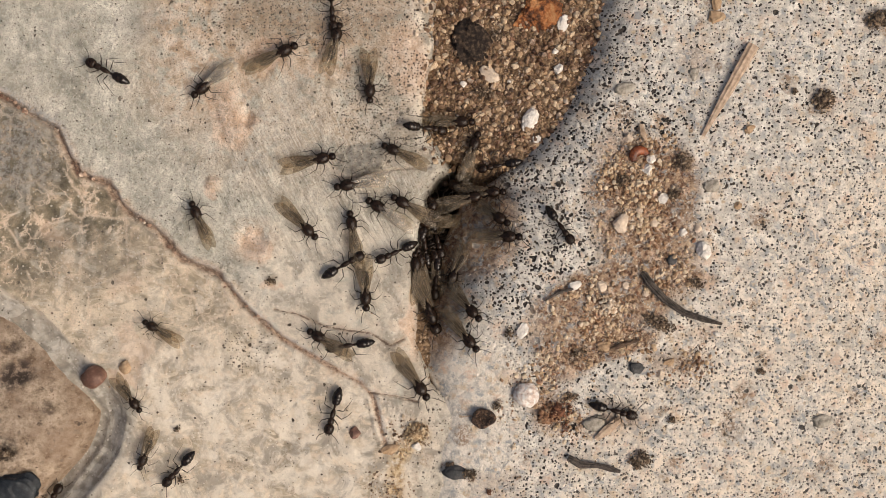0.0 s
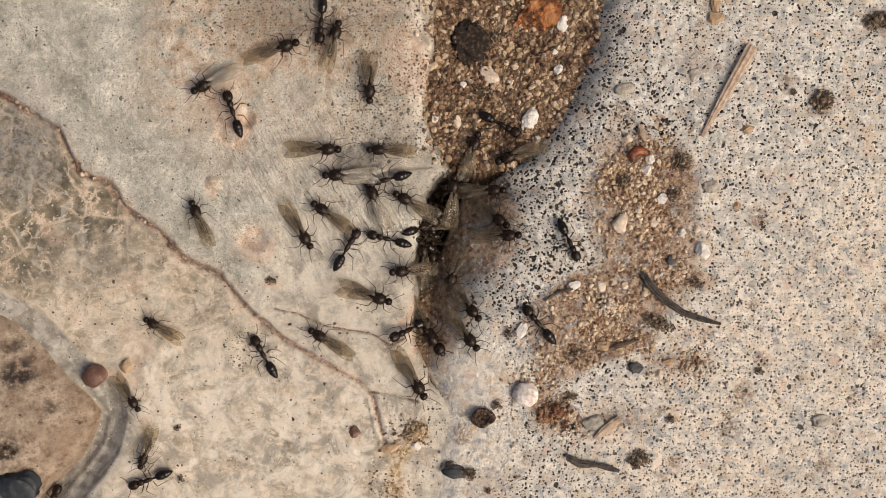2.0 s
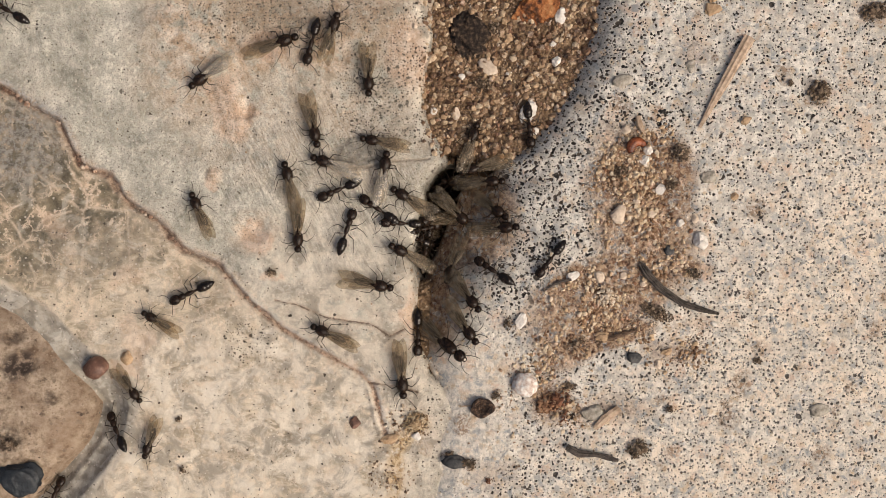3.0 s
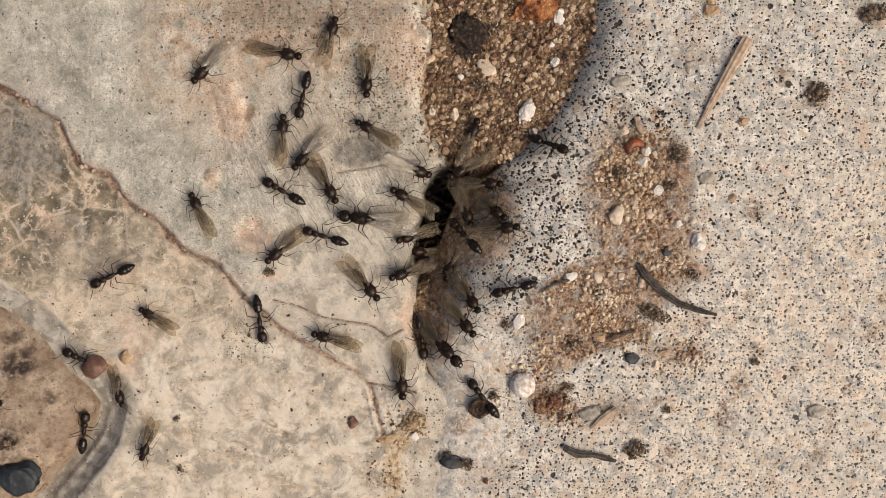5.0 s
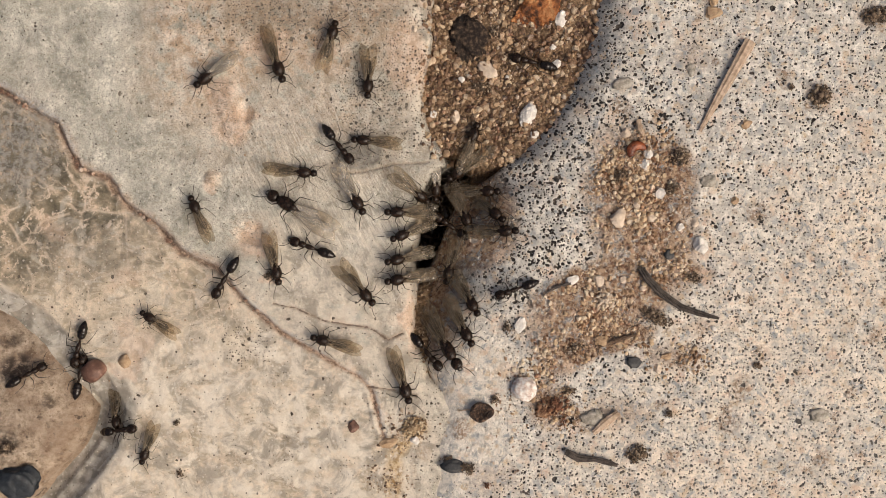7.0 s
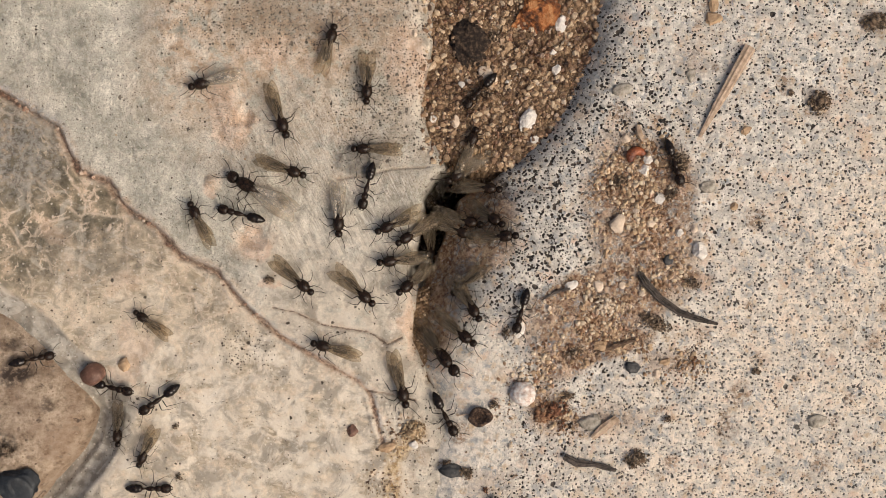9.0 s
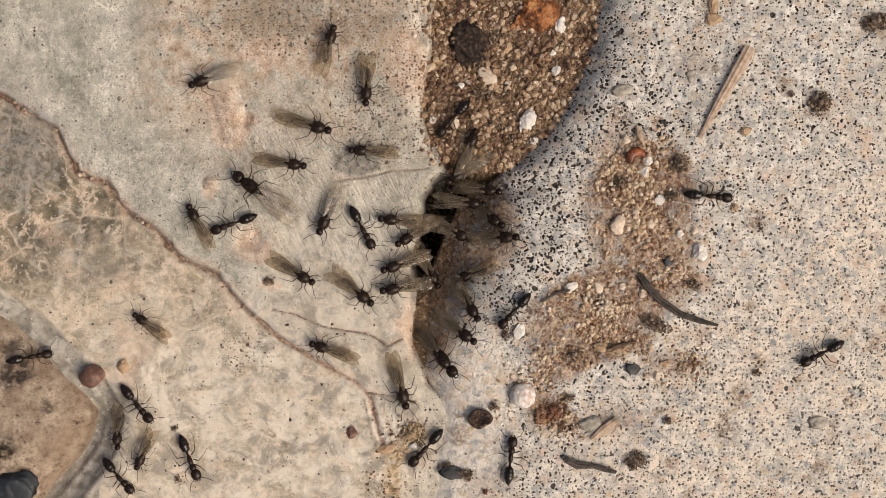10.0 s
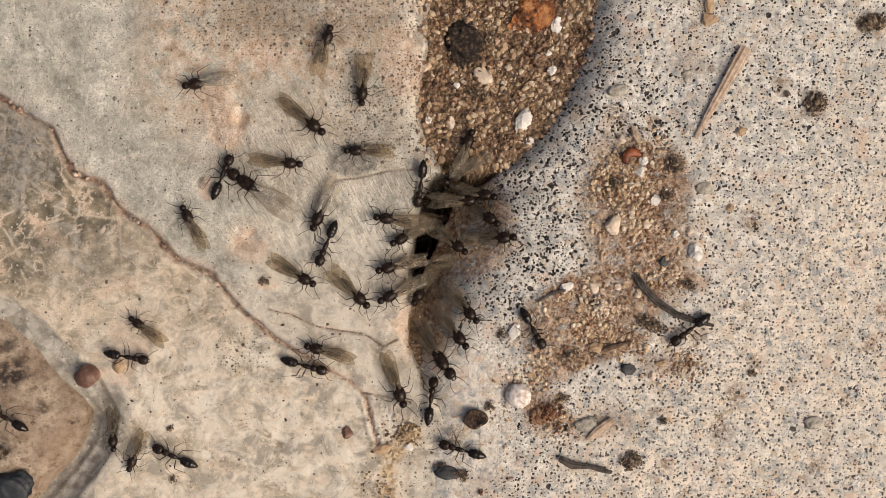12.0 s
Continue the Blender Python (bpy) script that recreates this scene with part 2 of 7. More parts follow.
def slab_material():
    m, n, l, b = material("weathered_cement")
    x = Mix(m.node_tree)
    a, c, k, st, pa = x.mask("tone"), x.mask("wear"), x.mask("marks"), x.mask("stain"), x.mask("patch")
    busy = x.math("MULTIPLY", x.ramp(c[1], 0.2, 0.9, 1.0, 0.3), x.ramp(k[2], 0, 1, 1.0, 0.45))
    col = x.colors(x.noise(3.4, 8, 0.7, warp=0.25), [(0.36, (0.27, 0.26, 0.213)), (0.44, (0.45, 0.435, 0.365)), (0.53, (0.64, 0.615, 0.525)), (0.63, (0.86, 0.815, 0.705))])
    col = x.blend(x.ramp(x.noise(0.8, 7, 0.75), 0.47, 0.6, 0, 0.5), col, (0.40, 0.385, 0.33))
    col = x.blend(x.ramp(x.noise(0.5, 5, 0.75, x.along(2.5, -62)), 0.52, 0.64, 0, 0.5), col, (0.76, 0.71, 0.63))
    pinkish = x.colors(x.noise(1.2, 7, 0.7, warp=0.3), [(0.34, (0.33, 0.21, 0.13)), (0.43, (0.58, 0.43, 0.30)), (0.53, (0.70, 0.565, 0.44)), (0.63, (0.83, 0.73, 0.62))])
    col = x.blend(x.math("MULTIPLY", a[1], x.ramp(x.noise(1.6, 8, 0.7, warp=0.3), 0.38, 0.52)), col, pinkish)
    # the lower tile: cream skin with wide soft clouds
    tile = x.colors(x.noise(3.6, 5, 0.55, warp=1.4), [(0.36, (0.27, 0.22, 0.155)), (0.45, (0.47, 0.385, 0.275)), (0.52, (0.63, 0.525, 0.39)), (0.62, (0.80, 0.68, 0.53))])
    tile = x.blend(x.ramp(x.noise(1.8, 5, 0.56, warp=0.9), 0.48, 0.62, 0, 0.4), tile, (0.43, 0.37, 0.295))
    swirl = x.noise(2.0, 4, 0.5, x.stretch(1, 1.5, 1, 35), warp=2.2)
    tile = x.blend(x.ramp(swirl, 0.50, 0.60, 0, 0.55), tile, (0.82, 0.70, 0.545))
    tile = x.blend(x.ramp(swirl, 0.46, 0.37, 0, 0.55), tile, (0.37, 0.315, 0.24))
    col = x.blend(k[2], col, tile)
    brown = x.colors(x.noise(1.9, 8, 0.68, warp=0.25), [(0.36, (0.08, 0.066, 0.043)), (0.46, (0.165, 0.137, 0.09)), (0.54, (0.29, 0.235, 0.16)), (0.63, (0.62, 0.475, 0.34))])
    col = x.blend(a[0], col, brown)
    # lime crust in broken veins over the tile
    wob = x.blend(0.8, x.co, x.noise(1.8, 5, color=True), "ADD")
    ridge = x.math("ABSOLUTE", x.math("SUBTRACT", x.noise(2.6, 6, 0.6), 0.5))
    vein = x.math("MAXIMUM", x.ramp(ridge, 0.0, 0.028, 1, 0), x.ramp(x.cells(3.1, "Distance", "DISTANCE_TO_EDGE", wob), 0.0, 0.075, 0.8, 0))
    col = x.blend(x.math("MULTIPLY", x.math("MULTIPLY", vein, x.math("MAXIMUM", a[0], x.ramp(k[2], 0, 1, 0.12, 0.6))), x.ramp(x.noise(1.4, 5), 0.38, 0.53, 0, 0.9)), col, (0.80, 0.64, 0.49))
    col = x.blend(x.math("MULTIPLY", c[1], x.ramp(x.noise(1.5, 7, 0.66, warp=0.4), 0.38, 0.56, 0.1, 1)), col, x.blend(x.ramp(x.noise(2.4, 6, 0.62, warp=0.6), 0.4, 0.56), (0.37, 0.325, 0.265), (0.75, 0.67, 0.555)))
    col = x.blend(x.math("MULTIPLY", st[1], x.ramp(x.noise(1.4, 4), 0.3, 0.6, 0.6, 1)), col, x.blend(x.ramp(x.noise(1.0, 5), 0.4, 0.62), (0.24, 0.215, 0.18), (0.45, 0.42, 0.365)))
    col = x.blend(x.math("MULTIPLY", st[0], x.ramp(x.noise(0.8, 7, 0.7), 0.36, 0.54, 0.1, 1)), col, x.blend(x.ramp(x.noise(0.5, 6, 0.7), 0.4, 0.6), (0.36, 0.225, 0.10), (0.70, 0.545, 0.345)))
    stroke = x.noise(0.16, 4, 0.65, x.along(9, -62))
    col = x.blend(x.math("MULTIPLY", k[0], x.ramp(stroke, 0.5, 0.62, 0, 0.75)), col, (0.82, 0.78, 0.70))
    col = x.blend(x.math("MULTIPLY", k[0], x.ramp(stroke, 0.46, 0.36, 0, 0.6)), col, (0.27, 0.25, 0.21))
    weather = x.noise(2.1, 6, 0.62, x.stretch(1, 1, 1, 20), warp=0.8)
    col = x.blend(x.ramp(weather, 0.45, 0.35, 0, 0.4), col, x.blend(0.5, col, (0.36, 0.33, 0.27)))
    col = x.blend(x.ramp(weather, 0.53, 0.63, 0, 0.32), col, (0.82, 0.765, 0.67))
    lime = x.dots(0.5, 0.06, 0.2, 0.4, x.along(1.0, 33))
    col = x.blend(x.math("MULTIPLY", lime, 0.55), col, (0.80, 0.73, 0.63))
    # salmon plaques where the skin has flaked, and the pale lip of the crack
    salmon = x.blend(x.ramp(x.noise(0.9, 6, 0.66), 0.40, 0.6), (0.60, 0.40, 0.27), (0.83, 0.655, 0.52))
    col = x.blend(x.math("MULTIPLY", pa[0], x.ramp(x.noise(0.5, 5, 0.66), 0.3, 0.48, 0.55, 0.95)), col, salmon)
    col = x.blend(x.math("MULTIPLY", pa[1], x.ramp(x.noise(0.7, 6, 0.7), 0.42, 0.60, 0.0, 0.7)), col, x.blend(x.ramp(x.noise(0.4, 5, 0.7), 0.4, 0.6), (0.36, 0.175, 0.075), (0.66, 0.43, 0.25)))
    col = x.blend(x.math("MULTIPLY", pa[2], x.ramp(x.noise(0.35, 6, 0.7), 0.40, 0.56, 0.1, 0.9)), col, x.blend(x.noise(0.3), (0.40, 0.42, 0.44), (0.78, 0.76, 0.73)))
    # dark grains and pores
    dots = x.math("MAXIMUM", x.dots(1.5, 0.015, 0.055, 0.5), x.dots(0.62, 0.04, 0.10, 0.16))
    dots = x.math("MAXIMUM", dots, x.math("MULTIPLY", x.dots(0.3, 0.09, 0.2, 0.22, x.along(1.0, 71)), x.ramp(x.noise(1.7, 4), 0.4, 0.6, 0.1, 0.8)))
    dots = x.math("MULTIPLY", dots, busy)
    for size, low, high, share in ((0.42, 0.08, 0.24, 0.7), (0.75, 0.06, 0.2, 0.6), (0.25, 0.12, 0.26, 0.6), (0.95, 0.06, 0.18, 0.3)):
        dots = x.math("MAXIMUM", dots, x.dots(size, low, high, x.math("MULTIPLY", x.math("POWER", a[2], 1.6), share)))
    dots = x.math("MULTIPLY", dots, x.ramp(x.noise(1.0, 3), 0.3, 0.6, 0.7, 1.0))
    col = x.blend(dots, col, x.blend(x.noise(0.8), (0.03, 0.026, 0.022), (0.12, 0.085, 0.06)))
    col = x.blend(x.math("MULTIPLY", c[0], x.ramp(x.noise(0.5, 4), 0.3, 0.6, 0.7, 1)), col, x.blend(x.ramp(x.noise(0.4, 6, 0.7), 0.4, 0.6), (0.20, 0.115, 0.075), (0.55, 0.39, 0.285)))
    # grime patches, and the hole's shade painted into the slab colour
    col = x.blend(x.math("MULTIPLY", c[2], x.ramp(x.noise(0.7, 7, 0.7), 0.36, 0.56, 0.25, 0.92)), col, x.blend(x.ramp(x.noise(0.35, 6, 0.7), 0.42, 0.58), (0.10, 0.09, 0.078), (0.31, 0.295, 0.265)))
    col = x.blend(x.math("MULTIPLY", busy, x.ramp(x.noise(0.3, 4, 0.7), 0.5, 0.7, 0, 0.45)), col, (0.28, 0.24, 0.185))
    col = x.blend(x.ramp(x.math("ADD", k[1], x.ramp(x.noise(0.3, 3), 0.3, 0.7, -0.08, 0.06)), 0.87, 0.95, 0, 0.7), col, (0.11, 0.065, 0.045))
    beads = x.math("MULTIPLY", x.ramp(x.math("ADD", st[2], x.ramp(x.noise(0.22, 4), 0.25, 0.75, -0.16, 0.12)), 0.8, 0.9, 0, 0.85), x.ramp(x.noise(1.3, 3), 0.38, 0.55, 0.1, 1.0))
    col = x.blend(x.math("MULTIPLY", beads, 0.7), col, (0.15, 0.085, 0.058))
    l.new(x.blend(x.math("MULTIPLY", busy, x.ramp(x.noise(0.12, 4, 0.7), 0.46, 0.64, 0, 0.55)), col, (0.25, 0.22, 0.17)), b.inputs["Base Color"])
    b.inputs["Roughness"].default_value = 0.85
    h = x.math("ADD", x.math("ADD", x.math("MULTIPLY", x.noise(0.25, 6, 0.7), 0.6), x.noise(0.9, 5, 0.6)), x.math("MULTIPLY", dots, -0.5))
    l.new(x.bump(x.math("MULTIPLY", h, x.math("MULTIPLY", x.ramp(c[1], 0.2, 0.9, 1.0, 0.75), x.ramp(k[2], 0, 1, 1.0, 0.6))), 0.26, 1.0), b.inputs["Normal"])
    return m


def block_material():
    m, n, l, b = material("speckled_concrete")
    x = Mix(m.node_tree)
    a, q = x.mask("tone"), x.mask("wear")
    col = x.colors(x.noise(1.3, 8, 0.72), [(0.36, (0.40, 0.385, 0.345)), (0.45, (0.63, 0.59, 0.525)), (0.58, (0.88, 0.83, 0.745))])
    # the worn side away from the joint is rosier
    col = x.blend(x.math("MULTIPLY", q[2], x.ramp(x.noise(3.0, 5, 0.6), 0.36, 0.6, 0.2, 0.85)), col, (0.90, 0.775, 0.635))
    col = x.blend(x.math("MULTIPLY", q[0], x.ramp(x.noise(1.4, 5), 0.25, 0.5, 0.4, 1)), col, (0.82, 0.75, 0.655))
    # bits of stone in the cement
    wob = x.blend(0.3, x.co, x.noise(0.6, 3, color=True), "ADD")
    tint = x.colors(x.cells(1.0, "Color", co=wob), [(0.0, (0.25, 0.28, 0.295)), (0.2, (0.42, 0.425, 0.415)), (0.4, (0.70, 0.64, 0.55)), (0.75, (0.74, 0.66, 0.55)), (0.88, (0.64, 0.49, 0.33)), (1.0, (0.60, 0.43, 0.33))])
    col = x.blend(x.ramp(x.cells(1.0, co=wob), 0.15, 0.42, 0.7, 0), col, tint)
    col = x.blend(x.ramp(x.noise(0.55, 5, 0.7), 0.49, 0.6, 0, 0.55), col, (0.40, 0.38, 0.345))
    # cut edge beside the joint: grey, less sandy cement plus painted slope shade
    shaded_grey_skin = x.blend(x.ramp(x.noise(0.5, 6, 0.75), 0.40, 0.62), (0.17, 0.175, 0.18), (0.42, 0.42, 0.40))
    col = x.blend(x.math("MULTIPLY", a[2], x.ramp(x.noise(0.9, 6, 0.7), 0.32, 0.55, 1.0, 0.7)), col, shaded_grey_skin)
    # brown stains, deepened beside the hole to stand for shade
    col = x.blend(x.math("MULTIPLY", a[1], x.ramp(x.noise(0.8, 7, 0.7, warp=0.4), 0.30, 0.48, 0.0, 1)), col, x.blend(x.ramp(x.noise(0.45, 6, 0.7), 0.40, 0.6), (0.165, 0.078, 0.043), (0.47, 0.33, 0.215)))
    for size, share, hue in ((1.5, 0.5, ((0.26, 0.285, 0.30), (0.44, 0.44, 0.43))), (1.1, 0.45, ((0.54, 0.39, 0.24), (0.68, 0.54, 0.38))), (2.3, 0.4, ((0.62, 0.42, 0.30), (0.75, 0.59, 0.46))), (2.9, 0.22, ((0.16, 0.09, 0.05), (0.38, 0.25, 0.15)))):
        blot = x.math("MULTIPLY", x.dots(size, 0.10, 0.34, share, x.stretch(1, 1, 1, 40 * size), 0.6), x.ramp(x.noise(0.35, 5, 0.7), 0.4, 0.58, 0.15, 0.85))
        col = x.blend(blot, col, x.blend(x.noise(0.5), *hue))
    col = x.blend(x.ramp(x.noise(1.8, 6, 0.62, warp=0.4), 0.54, 0.66, 0, 0.5), col, x.blend(x.ramp(x.noise(3.0, 3), 0.4, 0.6), (0.62, 0.45, 0.29), (0.76, 0.58, 0.45)))
    col = x.blend(x.ramp(x.noise(1.1, 6, 0.66, x.stretch(1, 1, 1, 77), warp=0.5), 0.56, 0.66, 0, 0.8), col, (0.29, 0.315, 0.33))
    few = x.ramp(x.noise(4.0, 3), 0.35, 0.6, 0.65, 1.0)
    loud = x.math("MULTIPLY", few, x.math("SUBTRACT", 1.0, q[0]))
    pits = x.ramp(x.math("ADD", a[0], x.ramp(x.noise(0.12, 3), 0.25, 0.75, -0.06, 0.06)), 0.45, 0.54)
    for size, low, high, share in ((0.33, 0.12, 0.26, 0.7), (0.55, 0.10, 0.19, 0.4)):
        strong = x.ramp(x.noise(size * 1.6, 2), 0.35, 0.58, 0.55, 1.0)
        pits = x.math("MAXIMUM", pits, x.math("MULTIPLY", strong, x.dots(size, low, high, x.math("MULTIPLY", x.math("MULTIPLY", loud, x.ramp(q[1], 0, 1, 0.8, 1.2)), share), soft=0.1, jag=0.35)))
    pits = x.math("MULTIPLY", pits, x.math("MULTIPLY", x.ramp(a[1], 0.25, 0.8, 1.0, 0.3), x.ramp(q[2], 0.2, 1.0, 1.0, 0.85)))
    lit = x.math("MULTIPLY", x.ramp(x.math("ADD", a[0], 0.0), 0.26, 0.40, 0, 0.6), x.ramp(x.noise(0.9, 3), 0.4, 0.6))
    col = x.blend(lit, col, (0.84, 0.80, 0.73))
    col = x.blend(pits, col, x.blend(x.ramp(x.noise(0.7, 2), 0.4, 0.65), (0.02, 0.0185, 0.0185), (0.10, 0.078, 0.063)))
    l.new(x.blend(x.ramp(x.noise(0.13, 4, 0.7), 0.5, 0.7, 0, 0.3), col, (0.33, 0.29, 0.24)), b.inputs["Base Color"])
    b.inputs["Roughness"].default_value = 0.88
    h = x.math("ADD", x.math("MULTIPLY", x.noise(0.2, 5, 0.65), 0.7), x.math("MULTIPLY", pits, -0.9))
    l.new(x.bump(h, 0.18, 1.0), b.inputs["Normal"])
    return m


def soil_material():
    m, n, l, b = material("sandy_soil")
    x = Mix(m.node_tree)
    col = x.colors(x.noise(0.9, 6, 0.65), [(0.3, (0.055, 0.032, 0.018)), (0.5, (0.15, 0.09, 0.05)), (0.68, (0.30, 0.20, 0.12))])
    l.new(x.blend(x.ramp(x.cells(0.3), 0.05, 0.5, 0.0, 0.5), col, x.colors(x.cells(0.3, "Color"), [(0, (0.06, 0.035, 0.02)), (0.5, (0.28, 0.18, 0.10)), (1, (0.50, 0.38, 0.25))])), b.inputs["Base Color"])
    b.inputs["Roughness"].default_value = 0.9
    l.new(x.bump(x.math("SUBTRACT", 1.0, x.cells(0.3)), 0.25, 0.8), b.inputs["Normal"])
    return m


def cobble_material():
    m, n, l, b = material("brown_pebble_stone")
    x = Mix(m.node_tree)
    col = x.colors(x.noise(0.9, 8, 0.74), [(0.34, (0.16, 0.11, 0.075)), (0.43, (0.38, 0.285, 0.20)), (0.52, (0.56, 0.44, 0.325)), (0.66, (0.72, 0.60, 0.47))])
    col = x.blend(x.ramp(x.noise(4.5, 4, 0.55), 0.42, 0.6, 0, 0.5), col, (0.27, 0.165, 0.10))
    col = x.blend(x.dots(0.9, 0.10, 0.3, 0.5), col, x.blend(x.noise(0.5), (0.14, 0.085, 0.055), (0.52, 0.41, 0.30)))
    col = x.blend(x.dots(0.34, 0.14, 0.32, 0.5), col, x.blend(x.noise(0.8), (0.20, 0.115, 0.07), (0.64, 0.52, 0.40)))
    col = x.blend(x.math("MULTIPLY", x.mask("tone")[0], x.ramp(x.noise(0.8, 6, 0.68), 0.36, 0.56, 0.1, 1)), col, (0.06, 0.04, 0.03))
    col = x.blend(x.ramp(x.noise(1.6, 6, 0.65), 0.60, 0.68, 0, 0.9), col, (0.085, 0.056, 0.04))
    l.new(col, b.inputs["Base Color"])
    b.inputs["Roughness"].default_value = 0.75
    l.new(x.bump(x.noise(0.3, 6, 0.7), 0.4, 1.0), b.inputs["Normal"])
    return m


def plain(name, stops, size=0.5, rough=0.75, bump=0.06, by="noise", metal=0.0, spec=0.5, damp=None):
    """A grained material whose colour wanders through the stops."""
    m, n, l, b = material(name)
    x = Mix(m.node_tree)
    v = x.noise(size, 5, 0.62)
    if by == "island":
        v = x.math("ADD", x.math("MULTIPLY", x.island(), 0.9), x.math("MULTIPLY", v, 0.1))
    elif by == "each":
        v = x.math("ADD", x.math("MULTIPLY", x.each(), 0.6), x.math("MULTIPLY", v, 0.4))
    col = x.colors(v, stops)
    if damp:
        col = x.blend(x.ramp(x.noise(2.2, 5, 0.62, warp=0.4), 0.47, 0.57, 0, 0.75), col, damp, "MULTIPLY")
    l.new(col, b.inputs["Base Color"])
    b.inputs["Roughness"].default_value, b.inputs["Metallic"].default_value = rough, metal
    b.inputs["Specular IOR Level"].default_value = spec
    l.new(x.bump(x.noise(size * 0.35, 6, 0.7), bump * 1.6, 0.9), b.inputs["Normal"])
    return m


def wing_material(name, low, high, thin, thick, rough):
    m, n, l, b = material(name)
    x = Mix(m.node_tree)
    l.new(x.colors(x.noise(0.9, 3), [(0.35, low), (0.65, high)]), b.inputs["Base Color"])
    b.inputs["Roughness"].default_value = rough
    b.inputs["Specular IOR Level"].default_value = 0.7
    l.new(x.bump(x.noise(0.25, 2, co=x.stretch(0.25, 1, 1)), 0.05, 0.8), b.inputs["Normal"])
    clear = n.new("ShaderNodeBsdfTransparent")
    clear.inputs[0].default_value = (0.92, 0.885, 0.83, 1)
    mix = n.new("ShaderNodeMixShader")
    l.new(x.ramp(x.noise(0.7, 3), 0.3, 0.7, thin, thick), mix.inputs[0])
    l.new(clear.outputs[0], mix.inputs[1]), l.new(b.outputs[0], mix.inputs[2])
    l.new(mix.outputs[0], n["Material Output"].inputs[0])
    return m


SLAB, BLOCK, SOIL, COBBLE = slab_material(), block_material(), soil_material(), cobble_material()
CHITIN = plain("dark_chitin", [(0.36, (0.004, 0.0025, 0.0016)), (0.64, (0.032, 0.0175, 0.0105))], 0.16, 0.26, 0.012, spec=0.26)
GASTER = plain("gaster_chitin", [(0.35, (0.004, 0.0027, 0.002)), (0.7, (0.022, 0.0138, 0.009))], 0.3, 0.2, 0.003, spec=0.4)
LIMB = plain("leg_chitin", [(0.3, (0.014, 0.0095, 0.0065)), (0.7, (0.05, 0.032, 0.021))], 0.3, 0.38, 0.003, spec=0.35)
THORAX = plain("brown_chitin", [(0.35, (0.005, 0.003, 0.002)), (0.65, (0.038, 0.021, 0.0125))], 0.18, 0.27, 0.012, spec=0.26)
EYE = plain("eye_black", [(0.3, (0.003, 0.003, 0.003)), (0.7, (0.009, 0.008, 0.008))], 0.2, 0.12, 0.001, spec=0.35)
WING = wing_material("smoky_wing", (0.17, 0.137, 0.097), (0.43, 0.37, 0.29), 0.07, 0.20, 0.25)
# the same wing catching the sky, its glint put into a pale colour
GLINT_WING = wing_material("glint_wing", (0.45, 0.43, 0.39), (0.85, 0.82, 0.76), 0.12, 0.32, 0.25)
VEIN = plain("wing_vein", [(0.3, (0.10, 0.072, 0.045)), (0.7, (0.22, 0.165, 0.11))], 0.3, 0.4, 0.005)


# ---- mesh helpers ----
def sheet(name, x0, x1, y0, y1, step, height, inside, mat, masks, floor=-14.0):
    """A dense stone surface over a rectangle, kept where inside() holds, with its rim turned down."""
    xs, ys = np.arange(x0, x1 + step / 2, step), np.arange(y0, y1 + step / 2, step)
    X, Y = np.meshgrid(xs, ys)
    Z = height(X, Y)
    Z[0, :] = Z[-1, :] = floor
    Z[:, 0] = Z[:, -1] = floor
    ok = inside(X, Y)
    cell = ok[:-1, :-1] & ok[1:, :-1] & ok[:-1, 1:] & ok[1:, 1:]
    idx = np.arange(X.size).reshape(X.shape)
    quads = np.stack([idx[:-1, :-1][cell], idx[:-1, 1:][cell], idx[1:, 1:][cell], idx[1:, :-1][cell]], 1)
    used, quads = np.unique(quads, return_inverse=True)
    quads = quads.reshape(-1, 4)
    co = np.stack([X.ravel()[used], Y.ravel()[used], Z.ravel()[used]], 1) * MM
    me = bpy.data.meshes.new(name)
    me.vertices.add(len(co))
    me.vertices.foreach_set("co", co.ravel())
    me.loops.add(quads.size)
    me.loops.foreach_set("vertex_index", quads.ravel().astype(np.int32))
    me.polygons.add(len(quads))
    me.polygons.foreach_set("loop_start", np.arange(0, quads.size, 4, dtype=np.int32))
    me.polygons.foreach_set("use_smooth", np.ones(len(quads), bool))
    for key, fun in masks.items():
        at = me.attributes.new(key, "FLOAT_COLOR", "POINT")
        rgb = fun(co[:, 0] / MM, co[:, 1] / MM)
        at.data.foreach_set("color", np.stack([*rgb, np.ones(len(co))], 1).astype(np.float32).ravel())
    me.update(calc_edges=True)
    me.materials.append(mat)
    return new(name, me)


def tube(bm, pts, radii, n=8, flat=1.0):
    """A closed tapering tube along points (millimetres); flat squeezes it in height."""
    pts = [Vector(p) for p in pts]
    rings = []
    for i, p in enumerate(pts):
        d = (pts[min(i + 1, len(pts) - 1)] - pts[max(i - 1, 0)]).normalized()
        side = d.cross(Vector((0, 0, 1)))
        side = side.normalized() if side.length > 1e-4 else Vector((0, 1, 0))
        up = side.cross(d).normalized()
        r = radii[i]
        rings.append([bm.verts.new((p + side * r * math.cos(a) + up * r * flat * math.sin(a)) * MM) for a in (2 * math.pi * k / n for k in range(n))])
    for a, c in zip(rings, rings[1:]):
        for k in range(n):
            bm.faces.new((a[k], a[(k + 1) % n], c[(k + 1) % n], c[k]))
    bm.faces.new(rings[0][::-1]), bm.faces.new(rings[-1])
    return bm


